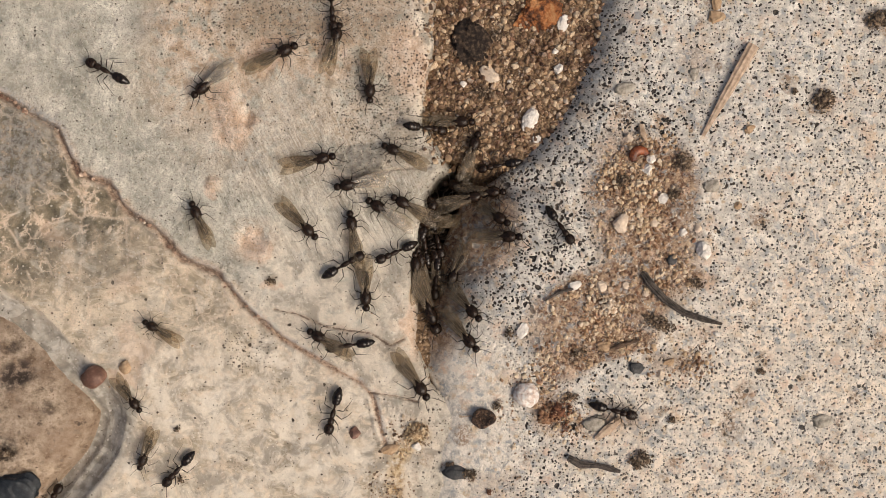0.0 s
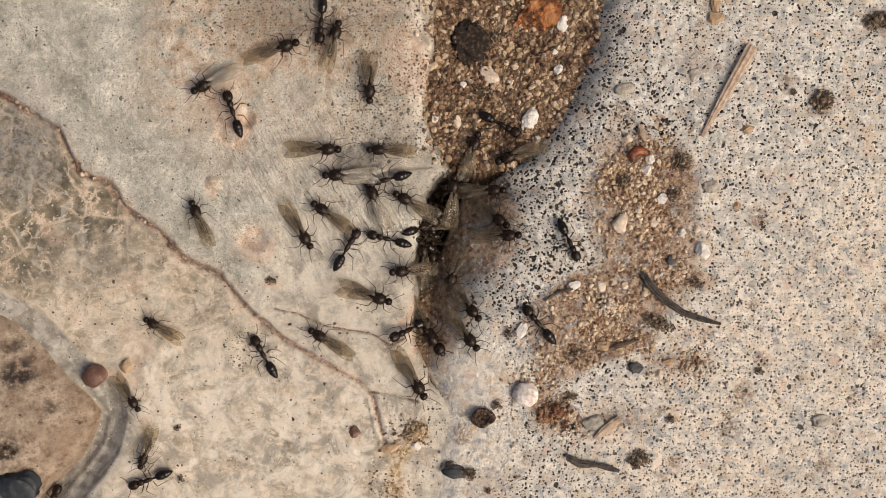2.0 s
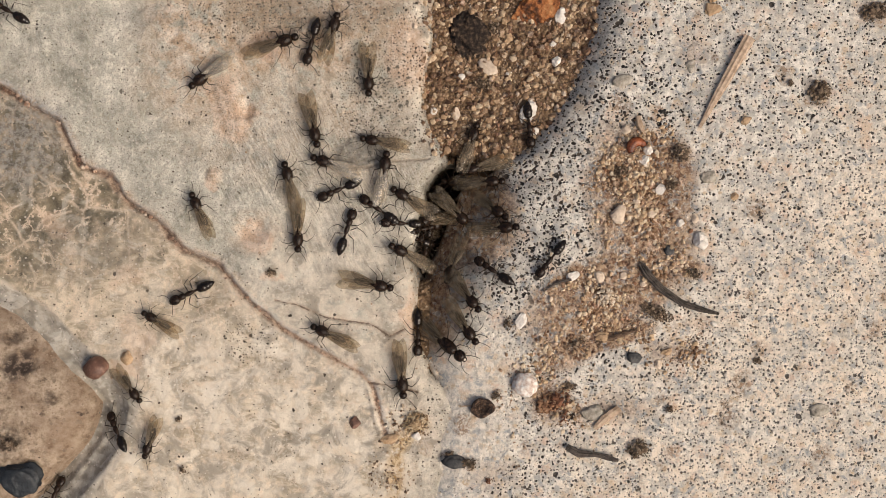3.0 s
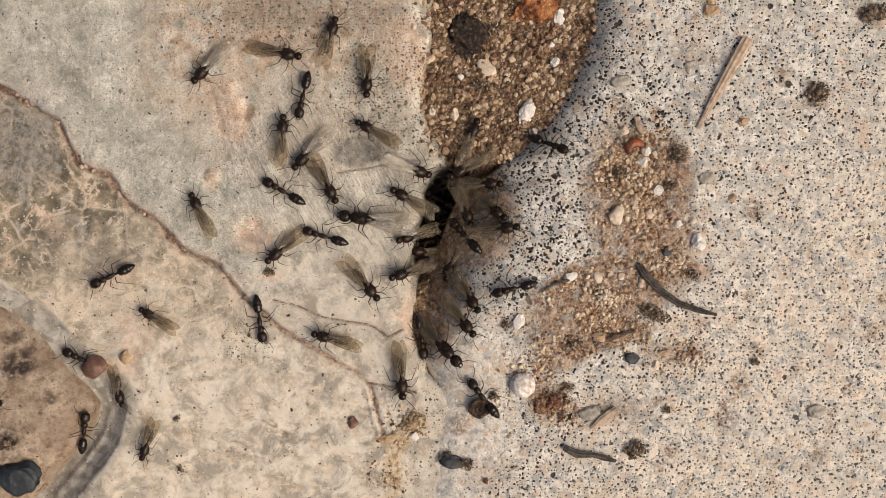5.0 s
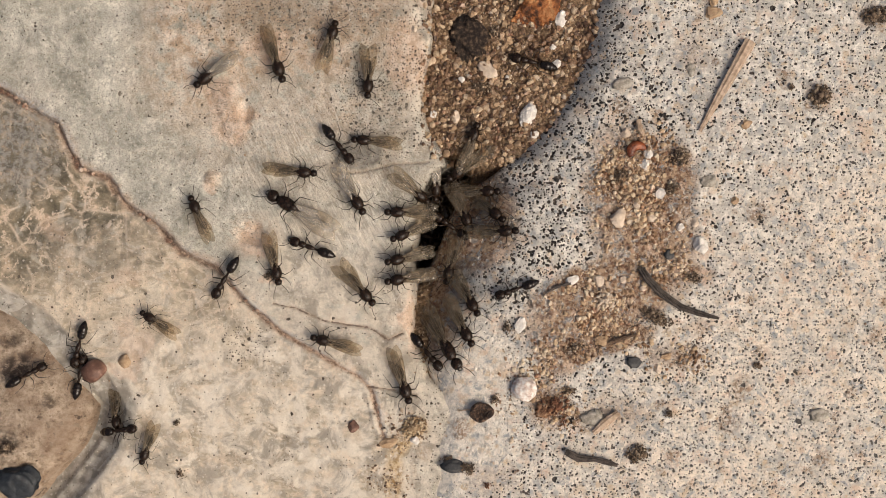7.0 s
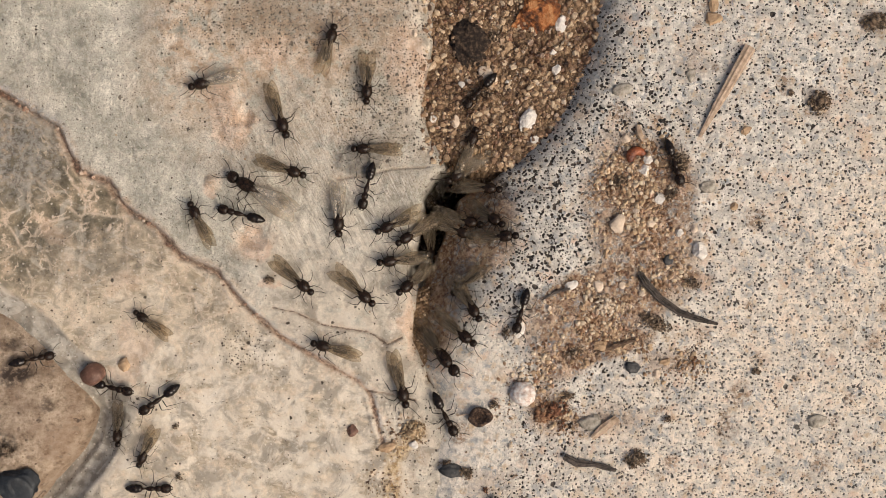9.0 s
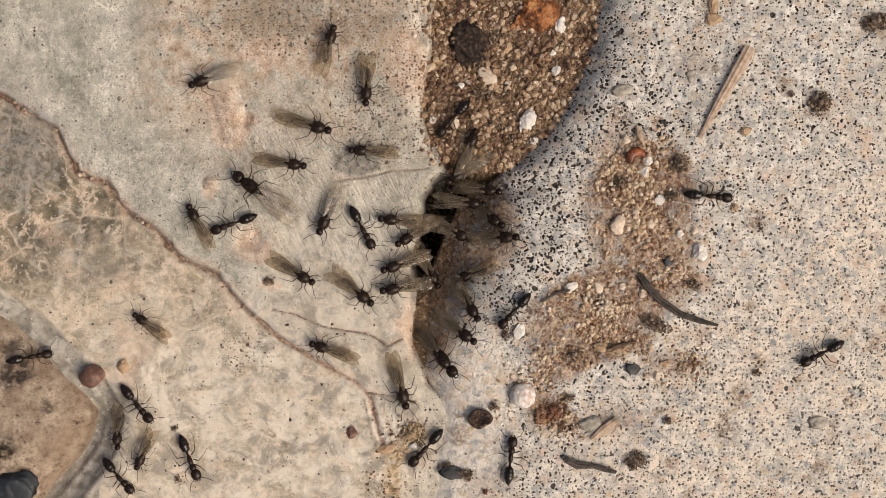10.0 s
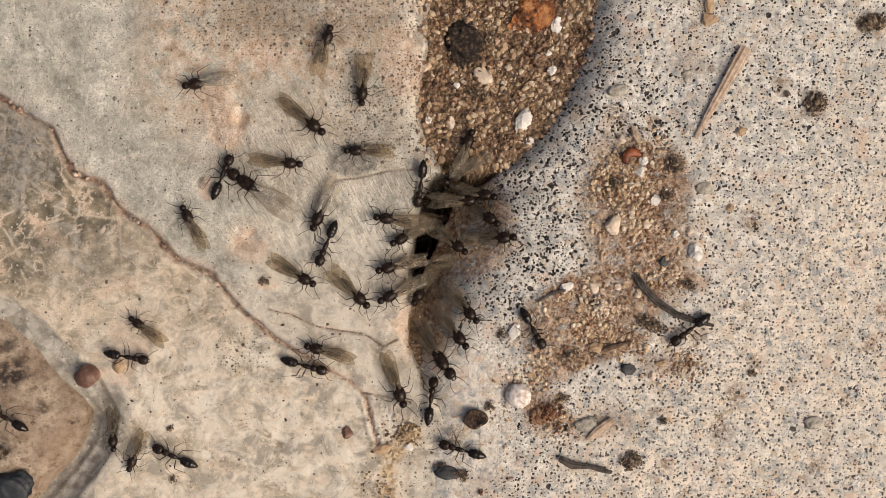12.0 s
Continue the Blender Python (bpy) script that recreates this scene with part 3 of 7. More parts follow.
def pod(bm, a, c, width, tall=1.0, n=12, rings=9, belly=0.5, power=0.5):
    """A rounded body from a to c; belly says where it is widest."""
    a, c = Vector(a), Vector(c)
    pts, rad = [], []
    for k in range(rings):
        u = 0.5 - 0.5 * math.cos(math.pi * k / (rings - 1))
        v = u ** (math.log(0.5) / math.log(belly))
        pts.append(a.lerp(c, u))
        rad.append(max(width / 2 * (4 * v * (1 - v)) ** power, 0.012))
    return tube(bm, pts, rad, n, tall)


def part(name, bm, mat, parent=None, label=""):
    me = bpy.data.meshes.new(name)
    bmesh.ops.recalc_face_normals(bm, faces=bm.faces)
    bm.to_mesh(me)
    bm.free()
    me.polygons.foreach_set("use_smooth", np.ones(len(me.polygons), bool))
    me.materials.append(mat)
    ob = new(name, me)
    ob.parent = parent
    if label:
        ob["label"] = label
    return ob


# ---- the stones and the soil ----
def slab_tone(x, y):
    brown = smooth(-0.4, 1.2, crack_side(x, y) + 0.6 * fbm(x, y, 3, 3, 50))
    brown = 0.0 + brown * np.clip(0.12 + 1.5 * spot(x, y, -38.20, 6.05, 14, 11, 0) + 0.35 * fbm(x, y, 5, 3, 51), 0, 1)
    pink = 1.2 * spot(x, y, -12.20, 21.30, 15, 6.5) ** 0.5 + 1.3 * spot(x, y, -2.95, -17.45, 3.0, 3.5) + 1.2 * spot(x, y, -4.70, -21.20, 3.0, 2.2) + 1.6 * spot(x, y, -18.80, 12.30, 1.9, 4.2, 12) + spot(x, y, -16.70, 0.80, 3.0, 2.4) \
        + spot(x, y, -20.30, 5.75, 1.0) + 0.5 * spot(x, y, -18.20, -15.95, 24, 12) ** 0.5 + 0.75 * spot(x, y, -22.70, 16.05, 7, 7) + 0.9 * smooth(1.0, 0.35, far(x, y, CRACK) + 0.4 * fbm(x, y, 1.6, 3, 79)) + 0.8 * spot(x, y, -2.95, -5.95, 2.0, 5) + 0.55 * spot(x, y, -2.45, 18.05, 3, 8) \
        + 0.35 * spot(x, y, -9.20, -3.95, 8, 7) + 0.6 * spot(x, y, -10.70, 12.05, 15, 9) ** 0.7
    specks = 1.1 * spot(x, y, -4.60, 14.45, 2.0, 2.2) ** 0.4 + 0.8 * spot(x, y, -7.30, 7.95, 2.6, 1.4) ** 0.5 + 0.5 * smooth(2.5, 0.2, slab_inside(x, y)) * (y > 4) + 0.9 * spot(x, y, -12.70, 21.55, 13, 5) ** 0.5 + 1.0 * spot(x, y, -5.20, 12.55, 5, 6) ** 0.5 + 0.75 * spot(x, y, -17.20, -8.95, 2.6, 2.4) ** 0.5 + 0.16 + 0.55 * smooth(-4.20, 1.80, x) * (y < -12)
    brown = brown + 0.55 * spot(x, y, -15.20, 20.30, 6, 3) + 0.5 * spot(x, y, -5.20, 20.05, 4, 2.5) + 0.5 * spot(x, y, -3.45, -17.45, 2.4, 2.6)
    return np.clip(brown, 0, 1), np.clip(pink + 0.15 * fbm(x, y, 4, 2, 52), 0, 1), np.clip(specks, 0, 1)


def slab_wear(x, y):
    d = far(x, y, CRACK) + crack_jag(x, y)
    crack = np.exp(-(np.clip(d, 0, None) / (0.2 + 0.2 * smooth(-10, -24, x))) ** 2) * (1.25 - 0.25 * smooth(-9, -18, x)) * (0.8 + 0.5 * smooth(-0.3, 0.3, fbm(x, y, 2.0, 2, 78)))
    for line in HAIR_CRACKS:
        crack = np.maximum(crack, 0.4 * np.exp(-((far(x, y, line) + 0.08 * fbm(x, y, 0.8, 3, 11)) / 0.16) ** 2))
    mortar = smooth(1.1, 0.35, far(x, y, MORTAR)) + 0.6 * smooth(2.6, 1.0, cobble_side(x, y)) * (y < -10.95)
    mortar = np.clip(mortar + 0.95 * spot(x, y, -9.20, -3.95, 11, 9) ** 0.5 + 0.5 * spot(x, y, -7.20, -15.95, 9, 9) + 0.95 * spot(x, y, -19.20, -18.45, 26, 11) ** 0.5 + 0.4 * spot(x, y, -25.20, -9.95, 9, 6) + 0.4 * spot(x, y, -4.20, 21.05, 6, 8) + 0.95 * smooth(0.0, 0.5, slab_inside(x, y)) * smooth(2.6, 1.4, slab_inside(x, y) + 0.8 * fbm(x, y, 2, 3, 60)) * (y > 9), 0, 1)
    # grimy spots, a darker slab edge, and painted shade toward the hole
    grime_shade = 2.0 * spot(x, y, -7.40, 7.90, 2.4, 1.5, 5) ** 0.7 + 0.3 * smooth(0.6, 0.0, slab_inside(x, y) + 0.9 * fbm(x, y, 1.4, 3, 56)) * (y > 8) + 0.3 * spot(x, y, -5.20, 10.05, 4.0, 2.6, 15) + 0.3 * spot(x, y, -4.70, 14.05, 4, 5) + 0.4 * spot(x, y, -11.20, 20.80, 9, 3) + 0.45 * spot(x, y, -26.70, 20.05, 3, 2.2) + 0.3 * smooth(6.0, 1.5, far(x, y, HOLE)) + 0.35 * spot(x, y, -31.70, -0.45, 9, 4) + 1.2 * spot(x, y, -37.70, 8.55, 5, 5.5) + 0.6 * smooth(0.5, -0.3, slab_inside(x, y)) * (y > -13)
    return np.clip(crack, 0, 1), mortar, np.clip(grime_shade, 0, 1)


def slab_marks(x, y):
    hair = 9.0
    for line in HAIR_CRACKS[:2]:
        hair = np.minimum(hair, far(x, y, line) + 0.1 * fbm(x, y, 0.8, 3, 11))
    strokes = np.clip(0.8 * spot(x, y, -11.20, 5.55, 13, 9, -30) + 0.6 * spot(x, y, -4.20, 3.55, 4, 4), 0, 1)
    return strokes, np.clip(1 - hair / 0.5, 0, 1), smooth(-0.2, 0.9, crack_side(x, y) + 0.5 * fbm(x, y, 2, 3, 50)) * smooth(-1.20, -4.70, x)


YELLOW = [(-2.10, -16.05), (-2.80, -17.20), (-3.95, -18.95), (-4.30, -22.95)]


def slab_stain(x, y):
    yellow = smooth(1.3, 0.2, far(x, y, YELLOW) + 0.6 * fbm(x, y, 1.5, 3, 55)) + 0.8 * spot(x, y, -2.30, -16.55, 1.5, 1.2)
    s = cobble_side(x, y)
    bed = smooth(4.2, 3.2, s + 0.5 * fbm(x, y, 3, 2, 57)) * smooth(-9.95, -13.95, y) + smooth(1.6, 0.9, s) * smooth(-14.95, -12.45, y)
    d = np.abs(far(x, y, CRACK) + crack_jag(x, y) - 0.1)
    return np.clip(yellow, 0, 1), np.clip(bed, 0, 1), np.clip(1 - d / 0.5, 0, 1) * (0.6 + 0.4 * smooth(-10, -18, x))


PLAQUES = [(-19.0, 11.6, 1.3, 3.2, 10), (-18.0, 10.6, 1.0, 1.4, -30), (-20.3, 5.4, 0.95, 0.9, 0), (-16.8, 0.2, 1.7, 1.4, 20), (-15.4, -3.4, 0.7, 0.6, 0), (-2.9, -6.6, 0.8, 3.2, 0), (-3.2, 16.4, 1.7, 3.6, 0),
           (-28.2, -3.0, 1.7, 1.5, 30), (-34.6, 1.4, 1.4, 1.1, -20), (-27.6, -9.2, 1.6, 2.6, 15), (-15.2, 17.6, 2.2, 1.4, 0), (-28.2, -11.6, 0.8, 0.6, 0)]


def slab_patch(x, y):
    wx, wy = x + 1.5 * fbm(x, y, 2.0, 5, 90), y + 1.5 * fbm(x, y, 2.0, 5, 91)
    flaked = np.zeros(np.shape(x))
    for px, py, rx, ry, turn in PLAQUES:
        flaked = np.maximum(flaked, 0.8 * smooth(0.0, 0.7, spot(wx, wy, px, py, rx * 1.15, ry * 1.15, turn)))
    flaked = flaked * (1 - 0.45 * smooth(-0.5, 0.5, crack_side(x, y)))
    rusty = 0.9 * spot(x, y, -10.2, 19.6, 5.5, 2.4, 10) + 0.8 * spot(x, y, -15.6, 20.4, 4.0, 2.0) + 0.7 * spot(x, y, -5.0, 20.2, 3.0, 2.4) + 0.6 * spot(x, y, -17.0, 11.2, 1.0, 1.4) + 0.5 * spot(x, y, -14.9, -2.9, 0.9, 0.7)
    side = crack_side(x, y)
    lip = smooth(1.1, 0.3, far(x, y, CRACK)) * (side < 0) * smooth(-30, -34, x) + 0.5 * smooth(0.7, 0.3, far(x, y, CRACK)) * smooth(-0.4, 0.2, fbm(x, y, 2.4, 2, 92)) * (side < 0)
    return np.clip(flaked, 0, 1), np.clip(rusty, 0, 1), np.clip(lip, 0, 1)


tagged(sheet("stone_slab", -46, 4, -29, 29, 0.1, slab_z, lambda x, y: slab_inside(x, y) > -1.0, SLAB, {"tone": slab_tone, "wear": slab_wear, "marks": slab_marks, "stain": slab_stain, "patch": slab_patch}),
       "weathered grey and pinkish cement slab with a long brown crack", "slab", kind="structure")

PORES = np.random.RandomState(11)
PX, PY = PORES.uniform(-4, 42, 24000), PORES.uniform(-26, 26, 24000)
COARSE = np.clip(1.7 * spot(PX, PY, 10.30, 7.05, 13, 19), 0, 1)
KEPT = PORES.rand(24000) < 0.40 + 0.2 * COARSE
PX, PY, COARSE = PX[KEPT], PY[KEPT], COARSE[KEPT]
PR = (0.062 + 0.085 * PORES.rand(len(PX)) ** 2.2) * (0.95 + 0.2 * COARSE) + (PORES.rand(len(PX)) < 0.004 + 0.009 * COARSE) * PORES.uniform(0.05, 0.15, len(PX))
PA, PS = PORES.uniform(0, math.pi, len(PX)), PORES.uniform(1.0, 1.5, len(PX))
PCOS, PSIN = np.cos(PA), np.sin(PA)


def pores(x, y):
    """How deep each place lies in a pore, from 0 to 1, by cells of one millimetre."""
    table = {}
    for k in range(len(PX)):
        table.setdefault((int(PX[k] // 1), int(PY[k] // 1)), []).append(k)
    fx, fy = np.ravel(x), np.ravel(y)
    flat = np.zeros(fx.shape)
    cell = np.floor(fx).astype(int) * 1000 + np.floor(fy).astype(int)
    rank = np.argsort(cell, kind="stable")
    keys, first = np.unique(cell[rank], return_index=True)
    for key, members in zip(keys, np.split(rank, first[1:])):
        ci = int(math.floor((key + 500) / 1000))
        cj = int(key - ci * 1000)
        near = [k for di in (-1, 0, 1) for dj in (-1, 0, 1) for k in table.get((ci + di, cj + dj), ())
                if -0.45 < PX[k] - ci < 1.45 and -0.45 < PY[k] - cj < 1.45]
        if near:
            dx, dy = fx[members, None] - PX[near], fy[members, None] - PY[near]
            d = np.hypot(dx * PCOS[near] + dy * PSIN[near], (dy * PCOS[near] - dx * PSIN[near]) * PS[near]) / PR[near]
            flat[members] = np.clip(1 - 0.5 * d.min(1), 0, 1)
    return flat.reshape(np.shape(x))


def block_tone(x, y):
    # brown dirt; the first spot also carries shade beside the hole
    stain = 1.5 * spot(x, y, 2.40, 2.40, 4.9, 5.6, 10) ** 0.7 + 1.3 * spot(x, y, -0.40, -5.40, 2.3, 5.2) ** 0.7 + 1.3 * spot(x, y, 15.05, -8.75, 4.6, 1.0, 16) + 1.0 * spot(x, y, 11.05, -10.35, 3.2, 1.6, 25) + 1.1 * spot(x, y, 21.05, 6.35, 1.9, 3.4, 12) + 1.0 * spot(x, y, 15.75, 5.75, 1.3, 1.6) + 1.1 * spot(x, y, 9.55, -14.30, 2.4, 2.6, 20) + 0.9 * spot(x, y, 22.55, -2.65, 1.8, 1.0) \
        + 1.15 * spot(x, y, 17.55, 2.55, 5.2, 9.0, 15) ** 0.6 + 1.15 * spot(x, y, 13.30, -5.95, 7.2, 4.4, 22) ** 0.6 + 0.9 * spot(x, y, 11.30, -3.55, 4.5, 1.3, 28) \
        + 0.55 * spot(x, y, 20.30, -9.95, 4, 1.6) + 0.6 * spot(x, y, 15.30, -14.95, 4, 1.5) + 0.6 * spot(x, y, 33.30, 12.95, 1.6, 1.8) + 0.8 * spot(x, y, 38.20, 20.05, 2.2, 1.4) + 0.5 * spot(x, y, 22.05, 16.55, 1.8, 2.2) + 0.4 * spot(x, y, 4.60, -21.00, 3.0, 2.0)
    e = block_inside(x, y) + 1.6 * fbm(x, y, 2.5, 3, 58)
    # grey cement edge; the shade of its slope and dip is painted in
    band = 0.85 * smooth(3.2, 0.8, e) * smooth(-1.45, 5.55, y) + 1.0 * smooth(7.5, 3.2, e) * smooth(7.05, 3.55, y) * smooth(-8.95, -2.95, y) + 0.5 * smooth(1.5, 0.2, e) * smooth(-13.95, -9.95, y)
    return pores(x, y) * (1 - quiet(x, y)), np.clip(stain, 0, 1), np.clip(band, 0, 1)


def quiet(x, y):
    """The smooth cream skin where slab and block run together."""
    return np.clip(1.5 * spot(x, y, 0.80, -15.45, 6.5, 8.5) + 0.6 * spot(x, y, 4.80, -9.95, 3, 5), 0, 1)


def block_wear(x, y):
    worn = smooth(13.30, 30.80, x - 0.9 * y - 6 + 2 * fbm(x, y, 6, 3, 59))
    return quiet(x, y), np.clip(1.4 * spot(x, y, 10.80, 5.55, 12, 15), 0, 1), worn


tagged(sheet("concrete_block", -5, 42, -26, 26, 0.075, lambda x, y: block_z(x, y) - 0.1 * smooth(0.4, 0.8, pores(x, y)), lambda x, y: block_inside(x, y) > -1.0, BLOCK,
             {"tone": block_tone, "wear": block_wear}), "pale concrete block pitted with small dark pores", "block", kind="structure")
def cobble_tone(x, y):
    dark = 1.5 * spot(x, y, -37.4, -11.0, 1.9, 1.5, 40) + 1.0 * spot(x, y, -38.6, -17.6, 1.9, 1.6) + 0.9 * spot(x, y, -34.6, -14.0, 0.8, 0.7) + 0.8 * spot(x, y, -38.0, -8.6, 1.3, 0.8)
    return np.clip(dark, 0, 1), 0 * x, 0 * x


tagged(sheet("cobble", -50, -28, -29, 2, 0.09, cobble_z, lambda x, y: cobble_side(x, y) < 1.0, COBBLE, {"tone": cobble_tone}, -10),
       "rounded brown mottled stone bedded in pale mortar", "stone", kind="structure")
tagged(sheet("soil", -9, 18, -29, 29, 0.12, soil_z, lambda x, y: x < 1e9, SOIL, {}, -40.0), "damp brown sandy soil in the joint with a dark nest hole", "soil", kind="structure")
bm = bmesh.new()
bmesh.ops.create_grid(bm, x_segments=40, y_segments=40, size=30)
ground = part("ground", bm, SOIL)
ground.location.z = -0.042
tagged(ground, "bare brown earth beneath the stones", "ground", kind="structure")


# ---- loose things on the stones ----
def ball(sub):
    bm = bmesh.new()
    bmesh.ops.create_icosphere(bm, subdivisions=sub, radius=1)
    bm.verts.ensure_lookup_table()
    co = np.array([v.co[:] for v in bm.verts])
    tri = np.array([[v.index for v in f.verts] for f in bm.faces])
    bm.free()
    return co, tri


BALLS = {k: ball(k) for k in (1, 2, 3, 4)}
BALLS[0] = (np.array([(1, 0, 0), (-1, 0, 0), (0, 1, 0), (0, -1, 0), (0, 0, 1), (0, 0, -1)], float),
            np.array([(0, 2, 4), (2, 1, 4), (1, 3, 4), (3, 0, 4), (2, 0, 5), (1, 2, 5), (3, 1, 5), (0, 3, 5)]))


def lump_points(sub, seed, radii, rough=0.15, size=1.0, facets=0):
    """A stone's points: a ball cut by planes, then roughened."""
    co, tri = BALLS[sub]
    r = np.random.RandomState(seed)
    p = co.copy()
    for _ in range(facets):
        d = r.normal(size=3)
        d /= np.linalg.norm(d)
        cut = r.uniform(0.55, 0.85)
        over = np.clip(p @ d - cut, 0, None)
        p -= over[:, None] * d
    k = 1 + rough * (fbm(co[:, 0] + 1.7 * co[:, 2] + seed, co[:, 1] - 1.3 * co[:, 2], size, 4, seed % 50))
    return p * k[:, None] * np.array(radii), tri


STONE_MATS = {
    "white": plain("white_quartz", [(0.3, (0.62, 0.56, 0.49)), (0.6, (0.80, 0.76, 0.70))], 0.5, 0.6, 0.05),
    "rosy": plain("rosy_quartz", [(0.34, (0.52, 0.36, 0.28)), (0.46, (0.74, 0.62, 0.54)), (0.58, (0.88, 0.84, 0.79))], 0.4, 0.5, 0.06),
    "cream": plain("cream_calcite", [(0.3, (0.52, 0.40, 0.29)), (0.6, (0.70, 0.58, 0.46))], 0.5, 0.5, 0.04),
    "tan": plain("tan_sandstone", [(0.3, (0.36, 0.22, 0.12)), (0.65, (0.56, 0.40, 0.25))], 0.4, 0.75, 0.08),
    "rust": plain("rusty_brick", [(0.36, (0.05, 0.022, 0.012)), (0.46, (0.20, 0.07, 0.025)), (0.54, (0.42, 0.15, 0.045)), (0.66, (0.52, 0.26, 0.11))], 0.9, 0.8, 0.2),
    "rustdark": plain("weathered_brick", [(0.34, (0.12, 0.055, 0.03)), (0.45, (0.28, 0.135, 0.07)), (0.55, (0.46, 0.255, 0.14)), (0.66, (0.60, 0.42, 0.28))], 0.35, 0.85, 0.2),
    "dark": plain("dark_lava", [(0.36, (0.016, 0.010, 0.007)), (0.5, (0.05, 0.032, 0.022)), (0.62, (0.17, 0.11, 0.07))], 0.35, 0.9, 0.3),
    "brown": plain("brown_crumb", [(0.3, (0.045, 0.026, 0.016)), (0.5, (0.13, 0.08, 0.05)), (0.7, (0.26, 0.17, 0.11))], 0.4, 0.85, 0.12),
    "crumb": plain("crumb_bits", [(0.0, (0.04, 0.027, 0.017)), (0.5, (0.14, 0.095, 0.06)), (0.8, (0.26, 0.185, 0.125)), (1.0, (0.46, 0.37, 0.27))], 0.3, 0.9, 0.05, "island"),
    "redcrumb": plain("red_crumb_bits", [(0.0, (0.07, 0.028, 0.016)), (0.5, (0.20, 0.085, 0.045)), (0.8, (0.33, 0.16, 0.085)), (1.0, (0.45, 0.30, 0.19))], 0.3, 0.9, 0.05, "island"),
    "slate": plain("wet_slate", [(0.35, (0.006, 0.009, 0.013)), (0.55, (0.016, 0.021, 0.027)), (0.7, (0.05, 0.056, 0.06))], 0.5, 0.4, 0.05),
    "clod": plain("speckled_clod", [(0.36, (0.03, 0.02, 0.012)), (0.5, (0.10, 0.066, 0.038)), (0.6, (0.24, 0.17, 0.10))], 0.18, 0.9, 0.2),
    "tancrumb": plain("tan_crumb_bits", [(0.0, (0.20, 0.12, 0.06)), (0.5, (0.45, 0.33, 0.2)), (1.0, (0.66, 0.54, 0.38))], 0.3, 0.9, 0.05, "island"),
    "husk": plain("brown_husk", [(0.36, (0.018, 0.010, 0.007)), (0.5, (0.075, 0.04, 0.025)), (0.63, (0.26, 0.16, 0.10))], 0.3, 0.6, 0.2),
    "grey": plain("grey_stone", [(0.34, (0.22, 0.195, 0.155)), (0.5, (0.38, 0.34, 0.28)), (0.64, (0.54, 0.49, 0.41))], 0.5, 0.8, 0.06),
    "blue": plain("blue_black_stone", [(0.3, (0.012, 0.013, 0.015)), (0.5, (0.032, 0.034, 0.037)), (0.7, (0.10, 0.095, 0.09))], 0.6, 0.6, 0.05),
    "seed": plain("seed_husk", [(0.3, (0.07, 0.033, 0.022)), (0.55, (0.17, 0.085, 0.058)), (0.72, (0.32, 0.19, 0.14))], 0.8, 0.45, 0.05),
    "straw": plain("dry_straw", [(0.3, (0.30, 0.205, 0.13)), (0.65, (0.62, 0.47, 0.345))], 0.6, 0.6, 0.05),
    "bark": plain("grey_bark", [(0.35, (0.03, 0.024, 0.02)), (0.6, (0.11, 0.088, 0.074))], 0.5, 0.8, 0.07),
}


def mesh_of(name, co, faces, mat, smooth_on=True):
    me = bpy.data.meshes.new(name)
    me.vertices.add(len(co))
    me.vertices.foreach_set("co", (np.asarray(co) * MM).astype(np.float32).ravel())
    me.loops.add(faces.size)
    me.loops.foreach_set("vertex_index", faces.ravel().astype(np.int32))
    me.polygons.add(len(faces))
    me.polygons.foreach_set("loop_start", np.arange(0, faces.size, faces.shape[1], dtype=np.int32))
    me.polygons.foreach_set("use_smooth", np.full(len(faces), smooth_on))
    me.update(calc_edges=True)
    me.materials.append(mat)
    return me


def stone(name, label, category, kind, place, rx, ry, turn=0, tall=0.6, rough=0.2, size=0.9, facets=5, sink=0.3, seed=None, group="", sub=3):
    """A single pebble, crumb or seed on the surface; half sizes in millimetres."""
    x, y = place
    seed = seed if seed is not None else int(abs(x * 31 + y * 17) * 10) % 97
    rz = tall * min(rx, ry)
    co, tri = lump_points(sub, seed, (rx, ry, rz), rough, size, facets)
    ob = new(name, mesh_of(name, co, tri, STONE_MATS[kind], facets < 6))
    z = float(top_z(np.array([x]), np.array([y]))[0])
    ob.matrix_world = Matrix.Translation(Vector((x, y, z + rz * (1 - 2 * sink))) * MM) @ pose(0, 0, 0, 0, 0, turn)
    return tagged(ob, label, category, group)


WHITE = [((7.65, 11.65), 0.75, 1.0, -38), ((8.45, 9.80), 0.45, 0.42, 20), ((10.40, 16.15), 0.42, 0.48, 10), ((-0.70, 11.65), 0.36, 0.33, 0), ((19.30, 4.45), 0.52, 0.5, 0),
         ((22.80, -0.20), 0.78, 0.74, 15), ((11.55, -3.20), 0.6, 0.42, 15), ((6.95, -7.10), 0.5, 0.75, -15), ((-2.30, -17.45), 0.45, 0.36, 0),
         ((18.30, 7.90), 0.42, 0.4, 0), ((17.90, 6.95), 0.52, 0.48, 30), ((10.80, 20.30), 0.5, 0.8, -10), ((21.05, 1.45), 0.4, 0.36, 0), ((1.80, 14.80), 0.3, 0.28, 0),
         ((10.05, 17.80), 0.28, 0.26, 0), ((6.05, 15.05), 0.3, 0.24, 40), ((23.90, -7.45), 0.3, 0.22, 0)]
for place, rx, ry, turn in WHITE:
    stone("white_pebble", "small chalky white pebble among the sand", "pebble", "white", place, rx * 1.08, ry * 1.08, turn, 0.7, 0.3, 0.5, 7, 0.38, group="pebbles")
